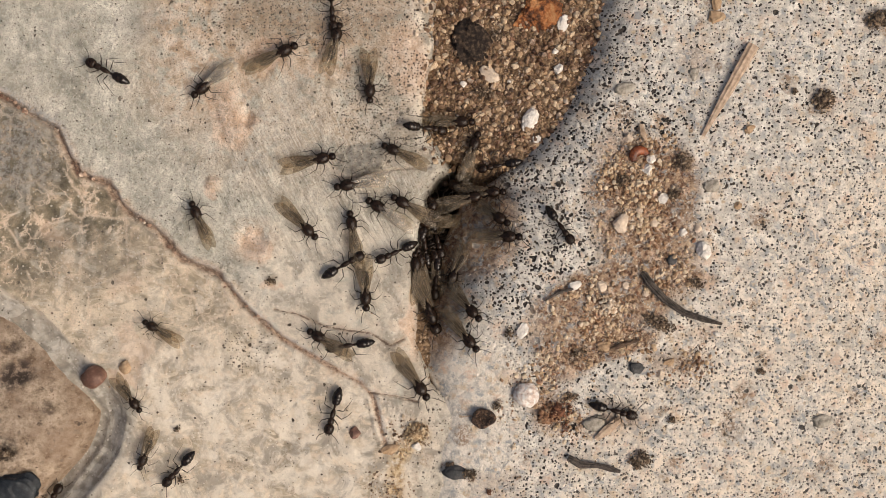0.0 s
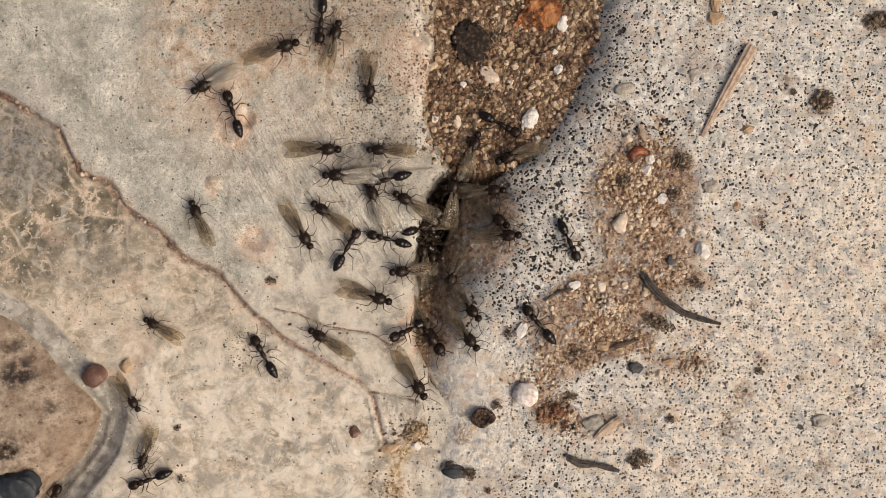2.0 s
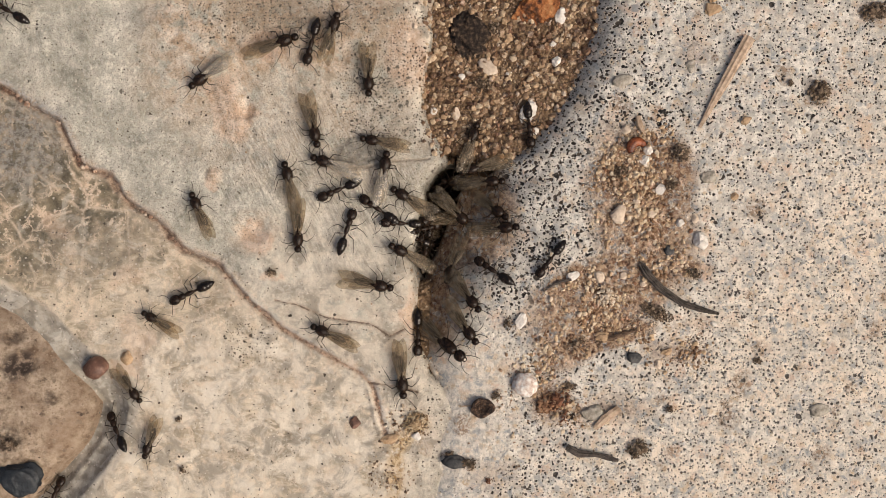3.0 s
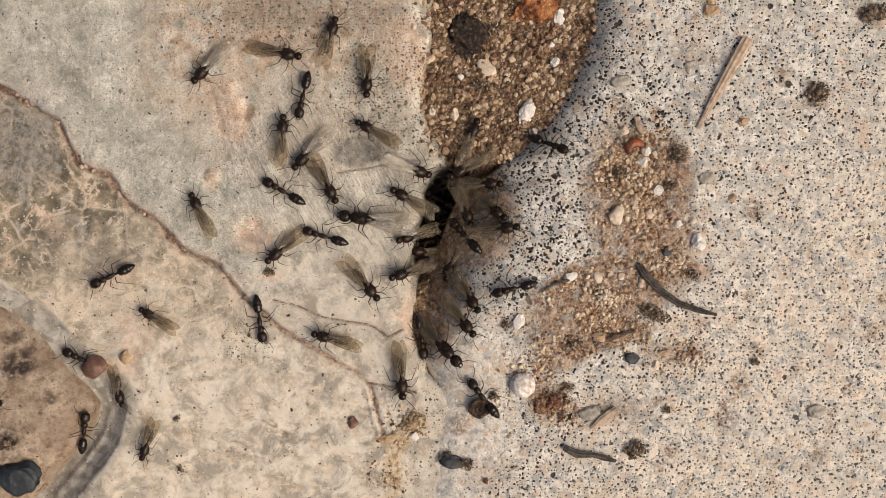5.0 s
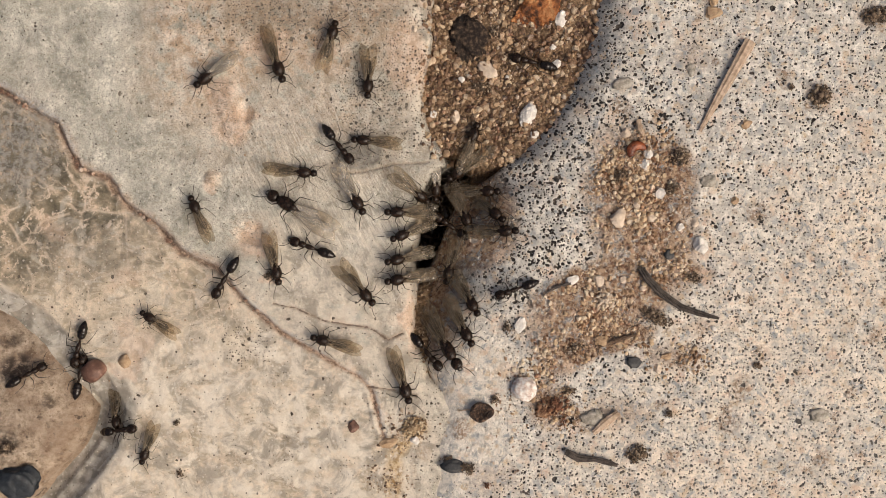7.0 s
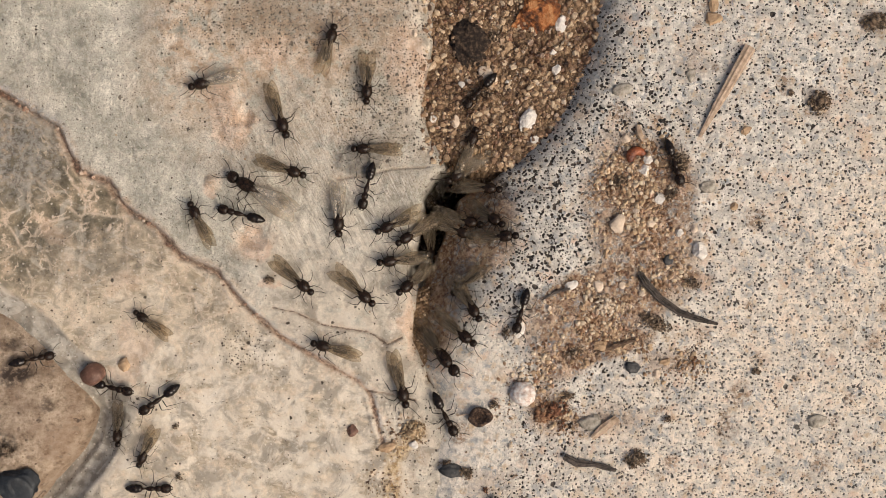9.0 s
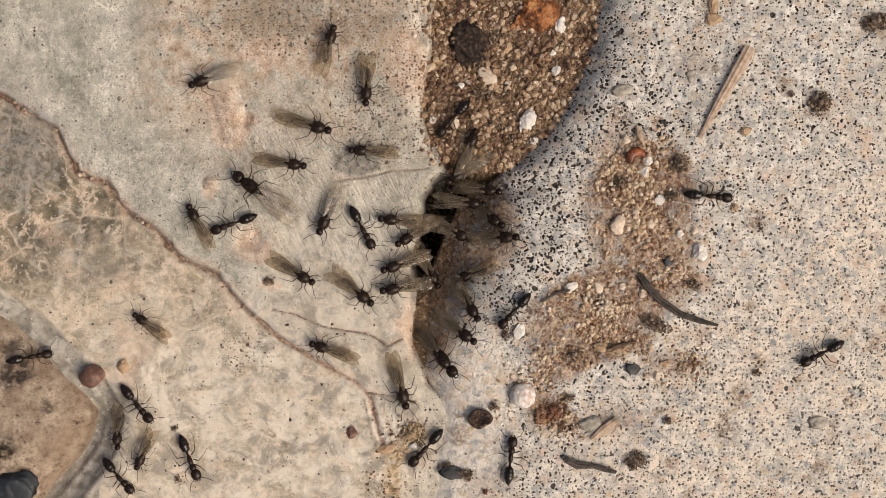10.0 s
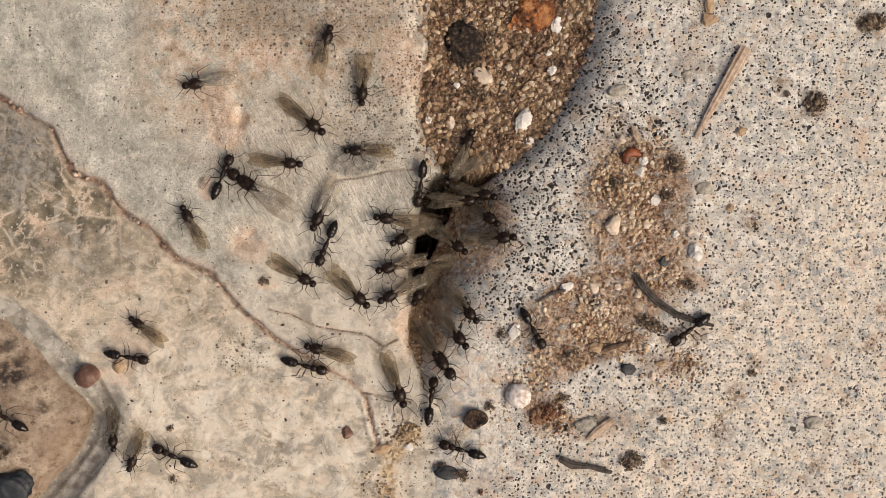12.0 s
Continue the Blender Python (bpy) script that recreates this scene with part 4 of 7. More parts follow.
stone("white_pebble", "round chalky white pebble with a rosy tinge", "pebble", "rosy", (7.30, -12.80), 1.12, 1.1, 0, 0.7, 0.16, 0.35, 0, 0.3, sub=4, group="pebbles")
CREAM = [((4.20, 15.70), 1.0, 0.62, -35), ((15.55, 2.20), 0.92, 0.86, 20), ((13.80, -3.30), 0.52, 0.5, 0), ((1.20, 11.45), 0.42, 0.58, 0),
         ((16.30, 9.80), 0.46, 0.42, 0), ((19.05, -11.05), 0.42, 0.42, 0), ((17.30, 3.45), 0.38, 0.3, 20), ((22.30, 1.80), 0.34, 0.4, 0), ((18.55, 2.30), 0.4, 0.36, 0), ((16.05, -3.20), 0.34, 0.34, 0),
         ((-2.45, 19.05), 0.3, 0.3, 0), ((8.05, 12.55), 0.34, 0.3, 0), ((17.80, -3.95), 0.34, 0.3, 0)]
for place, rx, ry, turn in CREAM:
    stone("cream_pebble", "smooth cream pebble lying in the sand", "pebble", "cream", place, rx * 1.05, ry * 1.05, turn, 0.6, 0.18, 0.5, 6, 0.42, group="pebbles")
TAN = [((14.05, -8.60), 0.68, 0.5, 10), ((24.05, 20.45), 0.72, 0.7, 0), ((24.00, 21.65), 0.42, 0.8, 0), ((-4.60, -17.70), 0.85, 0.42, 10), ((19.80, -9.95), 0.5, 0.4, 30),
       ((25.80, 3.80), 0.4, 0.34, 0), ((6.05, 18.30), 0.5, 0.42, 0), ((26.80, 10.55), 0.5, 0.45, 0)]
for place, rx, ry, turn in TAN:
    stone("tan_pebble", "tan sandstone pebble with a rough face", "pebble", "tan", place, rx, ry, turn, 0.5, 0.4, 0.5, 7, 0.28, group="pebbles")
GREY = [((16.05, 14.15), 0.95, 0.52, 12), ((13.30, -15.35), 1.0, 0.78, 0), ((33.30, -15.10), 1.1, 0.55, 0), ((22.05, 15.30), 0.5, 0.6, 0), ((23.55, 5.55), 0.7, 0.6, 20)]
for place, rx, ry, turn in GREY:
    stone("grey_chip", "flat grey stone chip bedded in the concrete", "stone", "grey", place, rx, ry, turn, 0.3, 0.4, 0.4, 5, 0.48, group="stone chips")
DARK = [((16.80, -10.35), 0.75, 0.55, -20, "blue"), ((20.05, -0.95), 0.45, 0.5, 0, "blue"), ((1.05, -19.70), 1.1, 0.6, -5, "blue"), ((-37.40, -20.85), 2.0, 1.6, -15, "slate")]
for place, rx, ry, turn, kind in DARK:
    stone("dark_pebble", "blue-black pebble with a dull face", "pebble", kind, place, rx, ry, turn, 0.5, 0.32, 0.6, 3 if kind == "slate" else 5, 0.38, group="dark pebbles", sub=4)
stone("lava_lump", "dark brown porous lump sunk in the sand", "stone", "dark", (2.50, 18.65), 1.6, 2.0, 8, 0.4, 0.5, 0.35, 2, 0.47, sub=4)
stone("brick_fragment", "orange-red brick fragment in the sand", "brick", "rust", (8.45, 21.05), 2.15, 1.55, 25, 0.4, 0.55, 0.4, 6, 0.4, sub=4)
CRUMBS = [((33.30, 12.95), 1.0, 1.15, -30), ((38.20, 20.05), 1.4, 0.85, 10), ((17.30, -18.45), 1.15, 0.85, 15), ((18.80, -6.55), 1.5, 0.5, -28), ((21.05, 7.65), 1.0, 0.85, 0),
          ((15.80, 5.95), 0.75, 0.7, 0), ((22.30, -2.95), 0.85, 0.6, -10), ((11.80, -9.20), 1.2, 0.5, 20), ((11.30, -12.95), 0.8, 0.45, 10), ((20.30, 4.80), 0.8, 0.6, 50), ((-38.20, -17.95), 0.9, 0.6, 0), ((2.40, -19.85), 0.9, 0.6, 0), ((0.55, -19.05), 0.7, 0.3, 10),
          ((27.80, -10.70), 0.45, 0.35, 0), ((20.05, -14.95), 0.6, 0.4, 0), ((5.80, -7.45), 0.4, 0.6, 0), ((30.80, 13.80), 0.3, 0.3, 0), ((-15.20, -2.85), 0.55, 0.4, 0), ((4.80, -13.70), 0.6, 0.4, 40), ((3.60, 14.05), 1.0, 0.7, 0), ((4.80, 19.05), 0.7, 0.7, 0)]


def crumb(name, label, category, kind, place, rx, ry, turn, group, bits=46):
    """A loose clump of many small bits stuck together."""
    x, y = place
    r = np.random.RandomState(int(abs(x * 13 + y * 7) * 10) % 991)
    co, tri = BALLS[1]
    verts, faces = [], []
    a = radians(turn)
    for k in range(bits):
        ang, rad = r.uniform(0, 6.283), r.rand() ** 0.85
        u, v = rx * rad * math.cos(ang), ry * rad * math.sin(ang)
        size = r.uniform(0.05, 0.17) * (1.25 - 0.7 * rad) * min(1.6, max(0.7, min(rx, ry) / 0.7))
        p = co * (1 + r.uniform(-0.35, 0.35, (len(co), 1))) * r.uniform(0.6, 1.3, 3) * size
        px, py = u * math.cos(a) - v * math.sin(a), u * math.sin(a) + v * math.cos(a)
        z = float(top_z(np.array([x + px]), np.array([y + py]))[0])
        verts.append(p + [px, py, z + size * 0.3 + 0.12 + 0.35 * min(rx, ry) * (1 - rad) * r.rand()])
        faces.append(tri + k * len(co))
    ob = new(name, mesh_of(name, np.concatenate(verts), np.concatenate(faces), STONE_MATS[kind], False))
    ob.location = Vector((x, y, 0)) * MM
    return tagged(ob, label, category, group)


for place, rx, ry, turn in CRUMBS:
    crumb("soil_crumb", "loose crumb of dark brown soil", "soil crumb", "crumb", place, rx, ry, turn, "soil crumbs", 60 + int(90 * rx * ry))
stone("brick_fragment", "crumbling rusty brick fragment on the concrete", "brick", "rustdark", (9.30, -14.55), 0.95, 0.8, 35, 0.45, 0.8, 0.25, 2, 0.5, sub=4)
for place, rx, ry, turn in [((10.05, -14.20), 1.5, 1.0, 30), ((10.80, -15.70), 0.5, 0.7, 0), ((4.05, -21.35), 0.4, 0.3, 0)]:
    crumb("rust_crumb", "rusty red-brown crumb of crushed brick", "brick crumb", "redcrumb", place, rx, ry, turn, "brick crumbs", 30 + int(40 * rx * ry))
STONE_MATS["creamcrumb"] = plain("cream_crystal_bits", [(0.0, (0.50, 0.36, 0.24)), (0.4, (0.68, 0.54, 0.40)), (1.0, (0.84, 0.76, 0.64))], 0.3, 0.5, 0.05, "island")
crumb("cream_clump", "loose clump of cream crystals among the sand", "pebble", "creamcrumb", (14.55, -4.95), 1.1, 1.0, 0, "", 110)
crumb("tan_clump", "crumbling yellowish-tan clump of sand in the joint", "sand clump", "tancrumb", (-2.40, -16.25), 1.2, 0.95, 20, "", 190)
stone("seed_chip", "small angular reddish-brown seed chip on the slab", "seed", "seed", (-7.80, -16.25), 0.62, 0.5, 25, 0.5, 0.3, 0.5, 9, 0.3)
crumb("soil_clod", "elongated speckled dark brown clod on the sand", "soil clod", "crumb", (18.95, -6.45), 1.6, 0.65, -25, "", 260)
stone("round_seed", "round reddish-brown seed beside the mortar", "seed", "seed", (-30.90, -11.35), 1.15, 1.08, 20, 0.8, 0.18, 0.7, 5, 0.2)

stone("amber_chip", "orange-tan translucent chip beside the round seed", "seed", "tan", (-28.15, -10.40), 0.6, 0.68, 10, 0.6, 0.3, 0.5, 6, 0.3)
for place, rx, ry, turn in [((-23.50, -15.90), 0.4, 0.3, 20), ((-23.20, -20.50), 0.65, 0.45, -15)]:
    crumb("soil_crumb", "small dark brown soil crumb on the slab", "soil crumb", "crumb", place, rx, ry, turn, "soil crumbs", 40)

# a cracked husk with its stalk
husk = new("seed_husk")
hx, hy = (3.55, -14.85)
husk.location = Vector((hx, hy, float(top_z(np.array([hx]), np.array([hy]))[0]))) * MM
bm = bmesh.new()
profile = [(0.25, 0.05), (0.72, 0.08), (0.98, 0.32), (0.95, 0.58), (0.78, 0.7), (0.6, 0.62), (0.5, 0.4), (0.42, 0.5), (0.3, 0.46), (0.12, 0.3)]
rings = []
for k, (r, h) in enumerate(profile):
    rings.append([bm.verts.new(Vector((r * (1 + 0.14 * math.sin(2 * a + 1) + 0.07 * math.sin(5 * a + k)) * math.cos(a), 0.92 * r * (1 + 0.07 * math.sin(3 * a + 0.5 * k)) * math.sin(a), h + 0.06 * math.sin(4 * a + k))) * MM) for a in (2 * math.pi * q / 28 for q in range(28))])
for lo, hi in zip(rings, rings[1:]):
    for q in range(28):
        bm.faces.new((lo[q], lo[(q + 1) % 28], hi[(q + 1) % 28], hi[q]))
bm.faces.new(rings[-1]), bm.faces.new(rings[0][::-1])
part("shell", bm, STONE_MATS["husk"], husk)
part("stalk", tube(bmesh.new(), [(-0.7, 0.1, 0.3), (-1.2, 0.18, 0.12), (-1.7, 0.1, 0.06), (-2.1, 0.05, 0.04)], [0.12, 0.08, 0.07, 0.03], 7), STONE_MATS["straw"], husk)
tagged(husk, "dark brown seed husk with a short stalk", "seed husk")


def curl(bm, cx, cy, r, a0, a1, thick, steps=12):
    tube(bm, [(cx + r * math.cos(a), cy + r * math.sin(a), 0.0) for a in (a0 + (a1 - a0) * k / steps for k in range(steps + 1))],
         [thick * (0.35 + 0.65 * math.sin(math.pi * (0.1 + 0.8 * k / steps))) for k in range(steps + 1)], 8, 0.7)


bm = bmesh.new()
curl(bm, 0, 0, 0.62, radians(20), radians(215), 0.46)
chip = part("red_seed_chip", bm, plain("red_seed", [(0.36, (0.07, 0.016, 0.008)), (0.62, (0.33, 0.09, 0.03))], 0.5, 0.25, 0.04))
cx, cy = (17.30, 8.05)
chip.location = Vector((cx, cy, float(top_z(np.array([cx]), np.array([cy]))[0]) + 0.2)) * MM
tagged(chip, "curled glossy red-brown seed chip", "seed")


def strand(name, label, category, kind, line, radii, ridges=0.0, flat=0.7, lift=0.1, n=14):
    """A stalk or twig along the ground, with grooves along its length."""
    pts = []
    line = [Vector((*p, 0)) for p in line]
    for a, b in zip(line, line[1:]):
        pts += [a.lerp(b, k / 4) for k in range(4)]
    pts.append(line[-1])
    m = len(pts)
    rad = np.interp(np.linspace(0, 1, m), np.linspace(0, 1, len(radii)), radii)
    z = np.maximum(top_z(np.array([p.x for p in pts]), np.array([p.y for p in pts])), -2)
    z = np.convolve(np.pad(z, 2, "edge"), np.ones(5) / 5, "valid")
    mid = pts[m // 2].copy()
    bm = bmesh.new()
    tube(bm, [(p.x - mid.x, p.y - mid.y, float(z[k]) + rad[k] * flat * 0.8 + lift) for k, p in enumerate(pts)], list(rad), n, flat)
    if ridges:
        bm.verts.ensure_lookup_table()
        for k, v in enumerate(bm.verts):
            if (k % n) % 2:
                c = Vector((pts[k // n].x - mid.x, pts[k // n].y - mid.y, float(z[k // n]) + rad[k // n] * flat * 0.8 + lift)) * MM
                v.co = v.co.lerp(c, ridges)
    ob = part(name, bm, STONE_MATS[kind])
    ob.location = Vector((mid.x, mid.y, 0)) * MM
    ob.data.polygons.foreach_set("use_smooth", np.zeros(len(ob.data.polygons), bool))
    return tagged(ob, label, category)


strand("straw", "dry split straw lying across the concrete", "straw", "straw", [(22.75, 9.90), (23.80, 11.85), (24.95, 13.90), (26.05, 15.90), (27.15, 17.85)], [0.16, 0.3, 0.44, 0.5, 0.55], 0.22, 0.45)
strand("twig", "curved dark grey grooved twig", "twig", "bark", [(17.55, -2.15), (18.10, -3.05), (19.30, -4.35), (21.05, -5.55), (22.80, -6.15), (24.40, -6.55)], [0.3, 0.36, 0.34, 0.3, 0.26, 0.12], 0.42, 0.8, n=18)
strand("twig", "short bent blackish twig", "twig", "bark", [(10.95, -18.25), (12.05, -18.85), (13.55, -18.95), (14.6, -19.2), (15.50, -19.50)], [0.3, 0.36, 0.22, 0.28, 0.14], 0.3, 0.8)
strand("straw_bit", "short orange-brown bit of straw", "straw", "straw", [(13.40, -16.70), (14.30, -15.85), (15.60, -14.85)], [0.22, 0.42, 0.3], 0.15, 0.5)
strand("straw_bit", "pale yellow husk standing in the crumbs", "straw", "straw", [(17.35, 10.95), (17.50, 10.15), (17.80, 9.55)], [0.2, 0.3, 0.15], 0.15, 0.6)
strand("splinter", "thin dark splinter in the sand", "splinter", "bark", [(8.90, -4.55), (10.05, -3.85), (11.40, -3.45)], [0.06, 0.13, 0.16], 0.1, 0.6)
strand("splinter", "thin rusty splinter in the sand", "splinter", "brown", [(13.80, -9.05), (15.30, -8.55), (17.20, -7.95)], [0.12, 0.24, 0.1], 0.1, 0.6)


def grains(name, label, count, seed, box, weight, low, high, mat, single=None, singles=0, sub=1, sunk=0.0):
    """Many loose grains as one mesh, strewn where weight() is high; the largest are pieces of their own."""
    r = np.random.RandomState(seed)
    xs, ys = r.uniform(box[0], box[1], max(count * 12, 30000)), r.uniform(box[2], box[3], max(count * 12, 30000))
    ok = np.nonzero(r.rand(len(xs)) < weight(xs, ys))[0][:count]
    xs, ys = xs[ok], ys[ok]
    zs = top_z(xs, ys, True)
    co, tri = BALLS[sub]
    sizes = low + (high - low) * r.rand(len(xs)) ** 2.2
    big = set(np.argsort(-sizes)[:singles].tolist())
    verts, faces, pieces = [], [], []
    for k in range(len(xs)):
        size = sizes[k]
        q = Euler(r.uniform(0, 6.28, 3)).to_matrix()
        place = (xs[k], ys[k], zs[k] + size * r.uniform(-0.35 - sunk, 0.25 - sunk))
        if k in big:
            pieces.append((place, q, size))
            continue
        p = co * (1 + r.uniform(-0.25, 0.25, (len(co), 1))) * r.uniform(0.65, 1.15, 3) * size
        for _ in range(3):
            d = r.normal(size=3)
            d /= np.linalg.norm(d)
            p = p - np.clip(p @ d - size * r.uniform(0.3, 0.7), 0, None)[:, None] * d
        verts.append(p @ np.array(q) + place)
        faces.append(tri + len(faces) * len(co))
    ob = new(name, mesh_of(name, np.concatenate(verts), np.concatenate(faces), mat, False))
    shapes = []
    for k in range(8 if singles else 0):
        p, t = lump_points(2, seed * 10 + k, (1.0, 0.85, 0.75), 0.3, 0.7, 8)
        shapes.append(mesh_of("grain", p, t, single, False))
    for k, (place, q, size) in enumerate(pieces):
        g = new("grain", shapes[k % 8])
        g.parent = ob
        g.matrix_local = Matrix.Translation(Vector(place) * MM) @ q.to_4x4() @ Matrix.Diagonal((size, size, size, 1))
    return tagged(ob, label, "sand", kind="stuff")


RAMP = [(0.0, (0.03, 0.016, 0.010)), (0.2, (0.13, 0.07, 0.04)), (0.4, (0.29, 0.18, 0.105)), (0.58, (0.46, 0.32, 0.195)), (0.78, (0.64, 0.51, 0.36)), (0.88, (0.30, 0.15, 0.085)), (0.95, (0.60, 0.51, 0.41)), (1.0, (0.76, 0.72, 0.66))]
PALE_RAMP = [(0.0, (0.12, 0.065, 0.038)), (0.14, (0.28, 0.165, 0.095)), (0.34, (0.46, 0.315, 0.19)), (0.55, (0.61, 0.45, 0.285)), (0.75, (0.75, 0.63, 0.47)), (0.87, (0.70, 0.55, 0.42)), (0.92, (0.42, 0.21, 0.11)), (1.0, (0.84, 0.79, 0.70))]
SAND_PIECE = plain("sand_grain_piece", RAMP, 0.2, 0.45, 0.03, "each")
PALE_PIECE = plain("pale_grain_piece", PALE_RAMP, 0.2, 0.32, 0.03, "each")
DARK_DUST = plain("dark_soil_dust", [(0.0, (0.03, 0.016, 0.009)), (0.5, (0.10, 0.055, 0.031)), (0.8, (0.2, 0.12, 0.07)), (1.0, (0.42, 0.31, 0.2))], 0.2, 0.8, 0.02, "island")
PALE_SAND = plain("pale_sand_grains", PALE_RAMP, 0.2, 0.32, 0.03, "island", damp=(0.50, 0.36, 0.28, 1))
CRACK_GRIT = plain("crack_grit_bits", [(0.0, (0.16, 0.08, 0.05)), (0.5, (0.38, 0.23, 0.155)), (0.85, (0.55, 0.40, 0.30)), (1.0, (0.74, 0.65, 0.55))], 0.2, 0.4, 0.03, "island")
SAND = plain("sand_grains", RAMP, 0.2, 0.35, 0.03, "island", damp=(0.36, 0.25, 0.19, 1))
DUST = plain("dust_grains", [(0.0, (0.07, 0.04, 0.025)), (0.35, (0.22, 0.14, 0.085)), (0.65, (0.40, 0.28, 0.18)), (0.9, (0.56, 0.45, 0.33)), (1.0, (0.70, 0.63, 0.54))], 0.2, 0.6, 0.03, "island")


def pocket(x, y):
    open_soil = (slab_inside(x, y) < 0.1) & (block_inside(x, y) < 0.35) & (y > 7.05) & (far(x, y, HOLE) > 1.1)
    over = (block_inside(x, y) < 0.6) & (y > 7.55) & (far(x, y, HOLE) > 1.3)
    return open_soil * 1.0 + 0.55 * over * smooth(1.6, 0.1, slab_inside(x, y) + 0.9 * fbm(x, y, 1.4, 3, 56)) * (slab_inside(x, y) >= 0.1)


def joint(x, y):
    low = (slab_inside(x, y) < 0.3) & (block_inside(x, y) < 0.6) & (y < 0.05) & (far(x, y, HOLE) > 0.9)
    return low * np.where(y < -14.45, 1.0, 0.35) + 0.8 * spot(x, y, -3.45, -16.95, 2.6, 2.2) + 0.7 * spot(x, y, -4.70, -20.95, 2.5, 2.5)


def strip(x, y):
    d = 1.0 * spot(x, y, 17.30, 2.05, 4.6, 8.0, 18) + 1.0 * spot(x, y, 13.80, -5.95, 5.5, 4.5, 10) + 0.7 * spot(x, y, 17.80, 7.55, 4.0, 4.0) \
        + 0.6 * spot(x, y, 9.30, -10.95, 5.0, 4.0, 30) + 0.45 * spot(x, y, 19.80, -9.95, 6, 2.0) + 0.35 * spot(x, y, 8.80, -15.45, 5, 3)
    return np.clip(d, 0, 1) ** 1.2 * (0.08 + 1.1 * smooth(-0.2, 0.4, fbm(x, y, 1.8, 4, 61))) * (block_inside(x, y) > 0.5)


grains("sand_grains", "coarse damp golden-brown sand in the pocket", 4500, 3, (-2, 16, 5, 26), pocket, 0.07, 0.42, SAND, SAND_PIECE, 260)
grains("joint_sand", "fine tan sand in the joint between the stones", 420, 4, (-8, 2, -27, 2), joint, 0.07, 0.22, DUST)
grains("loose_sand", "loose sand and grit strewn on the concrete", 4300, 5, (4, 28, -20, 13), strip, 0.04, 0.31, PALE_SAND, PALE_PIECE, 260, sunk=0.02)
grains("scattered_grit", "fine scattered grit on slab and concrete", 420, 6, (-39, 39, -22, 22), lambda x, y: 0.25 + 0.5 * (x > 2), 0.05, 0.16, DUST)
grains("crack_grit", "small pinkish grit lodged in the long crack", 620, 8, (-40, -4, -18, 15),
       lambda x, y: smooth(0.3, 0.1, far(x, y, CRACK)) * (0.25 + 0.75 * smooth(-12, -22, x)) * smooth(-0.3, 0.3, fbm(x, y, 1.5, 2, 77)), 0.05, 0.24, CRACK_GRIT)
grains("soil_dust", "fine dark brown soil dust between the grains", 12000, 9, (2, 30, -22, 14), lambda x, y: np.clip(strip(x, y) * 1.6 + 0.9 * spot(x, y, 15.55, -8.55, 5.5, 1.4, 18) + 0.7 * spot(x, y, 20.55, 5.55, 2.0, 4) + 0.6 * spot(x, y, 10.05, -14.70, 4, 2) + 0.03 * (x > 4), 0, 1), 0.02, 0.085, DARK_DUST, sub=0)
grains("pocket_dust", "fine wet brown dirt in the sand pocket", 1500, 10, (-2, 16, 5, 26), pocket, 0.03, 0.1, DARK_DUST, sub=0)


# ---- ants ----
def wing(name, parent, side, length, width, angle, root, mat):
    """One smoky wing with its veins; it lies back over the body."""
    bm = bmesh.new()
    nu, nv = 12, 5
    grid = {}
    a = radians(180 - side * angle)
    for lay, dz in ((0, 0.0), (1, 0.012)):
        for i in range(nu + 1):
            u = i / nu
            w = width * (0.16 + 0.84 * math.sin(min(u * 1.25, 1) * math.pi / 2)) * (1 - max(0, (u - 0.72) / 0.28) ** 2.4 * 0.88)
            for j in range(nv + 1):
                v = j / nv
                px, py = u * length, (0.28 - v) * w * -side
                pz = 0.10 * math.sin(math.pi * v) - 0.28 * u - 0.10 * v * u + dz + 0.02 * math.sin(9 * u + 5 * v)
                grid[lay, i, j] = bm.verts.new((Vector((px * math.cos(a) - py * math.sin(a), px * math.sin(a) + py * math.cos(a), pz)) + Vector(root)) * MM)
    for i in range(nu):
        for j in range(nv):
            bm.faces.new([grid[1, i, j], grid[1, i + 1, j], grid[1, i + 1, j + 1], grid[1, i, j + 1]])
            bm.faces.new([grid[0, i, j + 1], grid[0, i + 1, j + 1], grid[0, i + 1, j], grid[0, i, j]])
    rim = [(i, 0) for i in range(nu + 1)] + [(nu, j) for j in range(1, nv + 1)] + [(i, nv) for i in range(nu - 1, -1, -1)] + [(0, j) for j in range(nv - 1, 0, -1)]
    for p, q in zip(rim, rim[1:] + rim[:1]):
        bm.faces.new([grid[0, *p], grid[0, *q], grid[1, *q], grid[1, *p]])
    lines = [[grid[1, i, j].co.copy() / MM for i in range(0, stop)] for j, stop in ((0, nu), (1, nu - 2), (2, nu), (4, nu - 4))]
    ob = part(name, bm, mat, parent, "smoky translucent wing" if mat == WING else "smoky wing with its glint painted pale")
    for line in lines:
        vb = bmesh.new()
        tube(vb, [p + Vector((0, 0, 0.01)) for p in line], [0.014 - 0.008 * k / len(line) for k in range(len(line))], 5)
        part("vein", vb, VEIN, ob)
    return ob


def limb(name, parent, pts, radii, pivot):
    """A leg or feeler whose own origin sits at its joint."""
    bm = bmesh.new()
    tube(bm, [Vector(p) - Vector(pivot) for p in pts], radii, 6)
    ob = part(name, bm, LIMB, parent)
    ob.location = Vector(pivot) * MM
    return ob


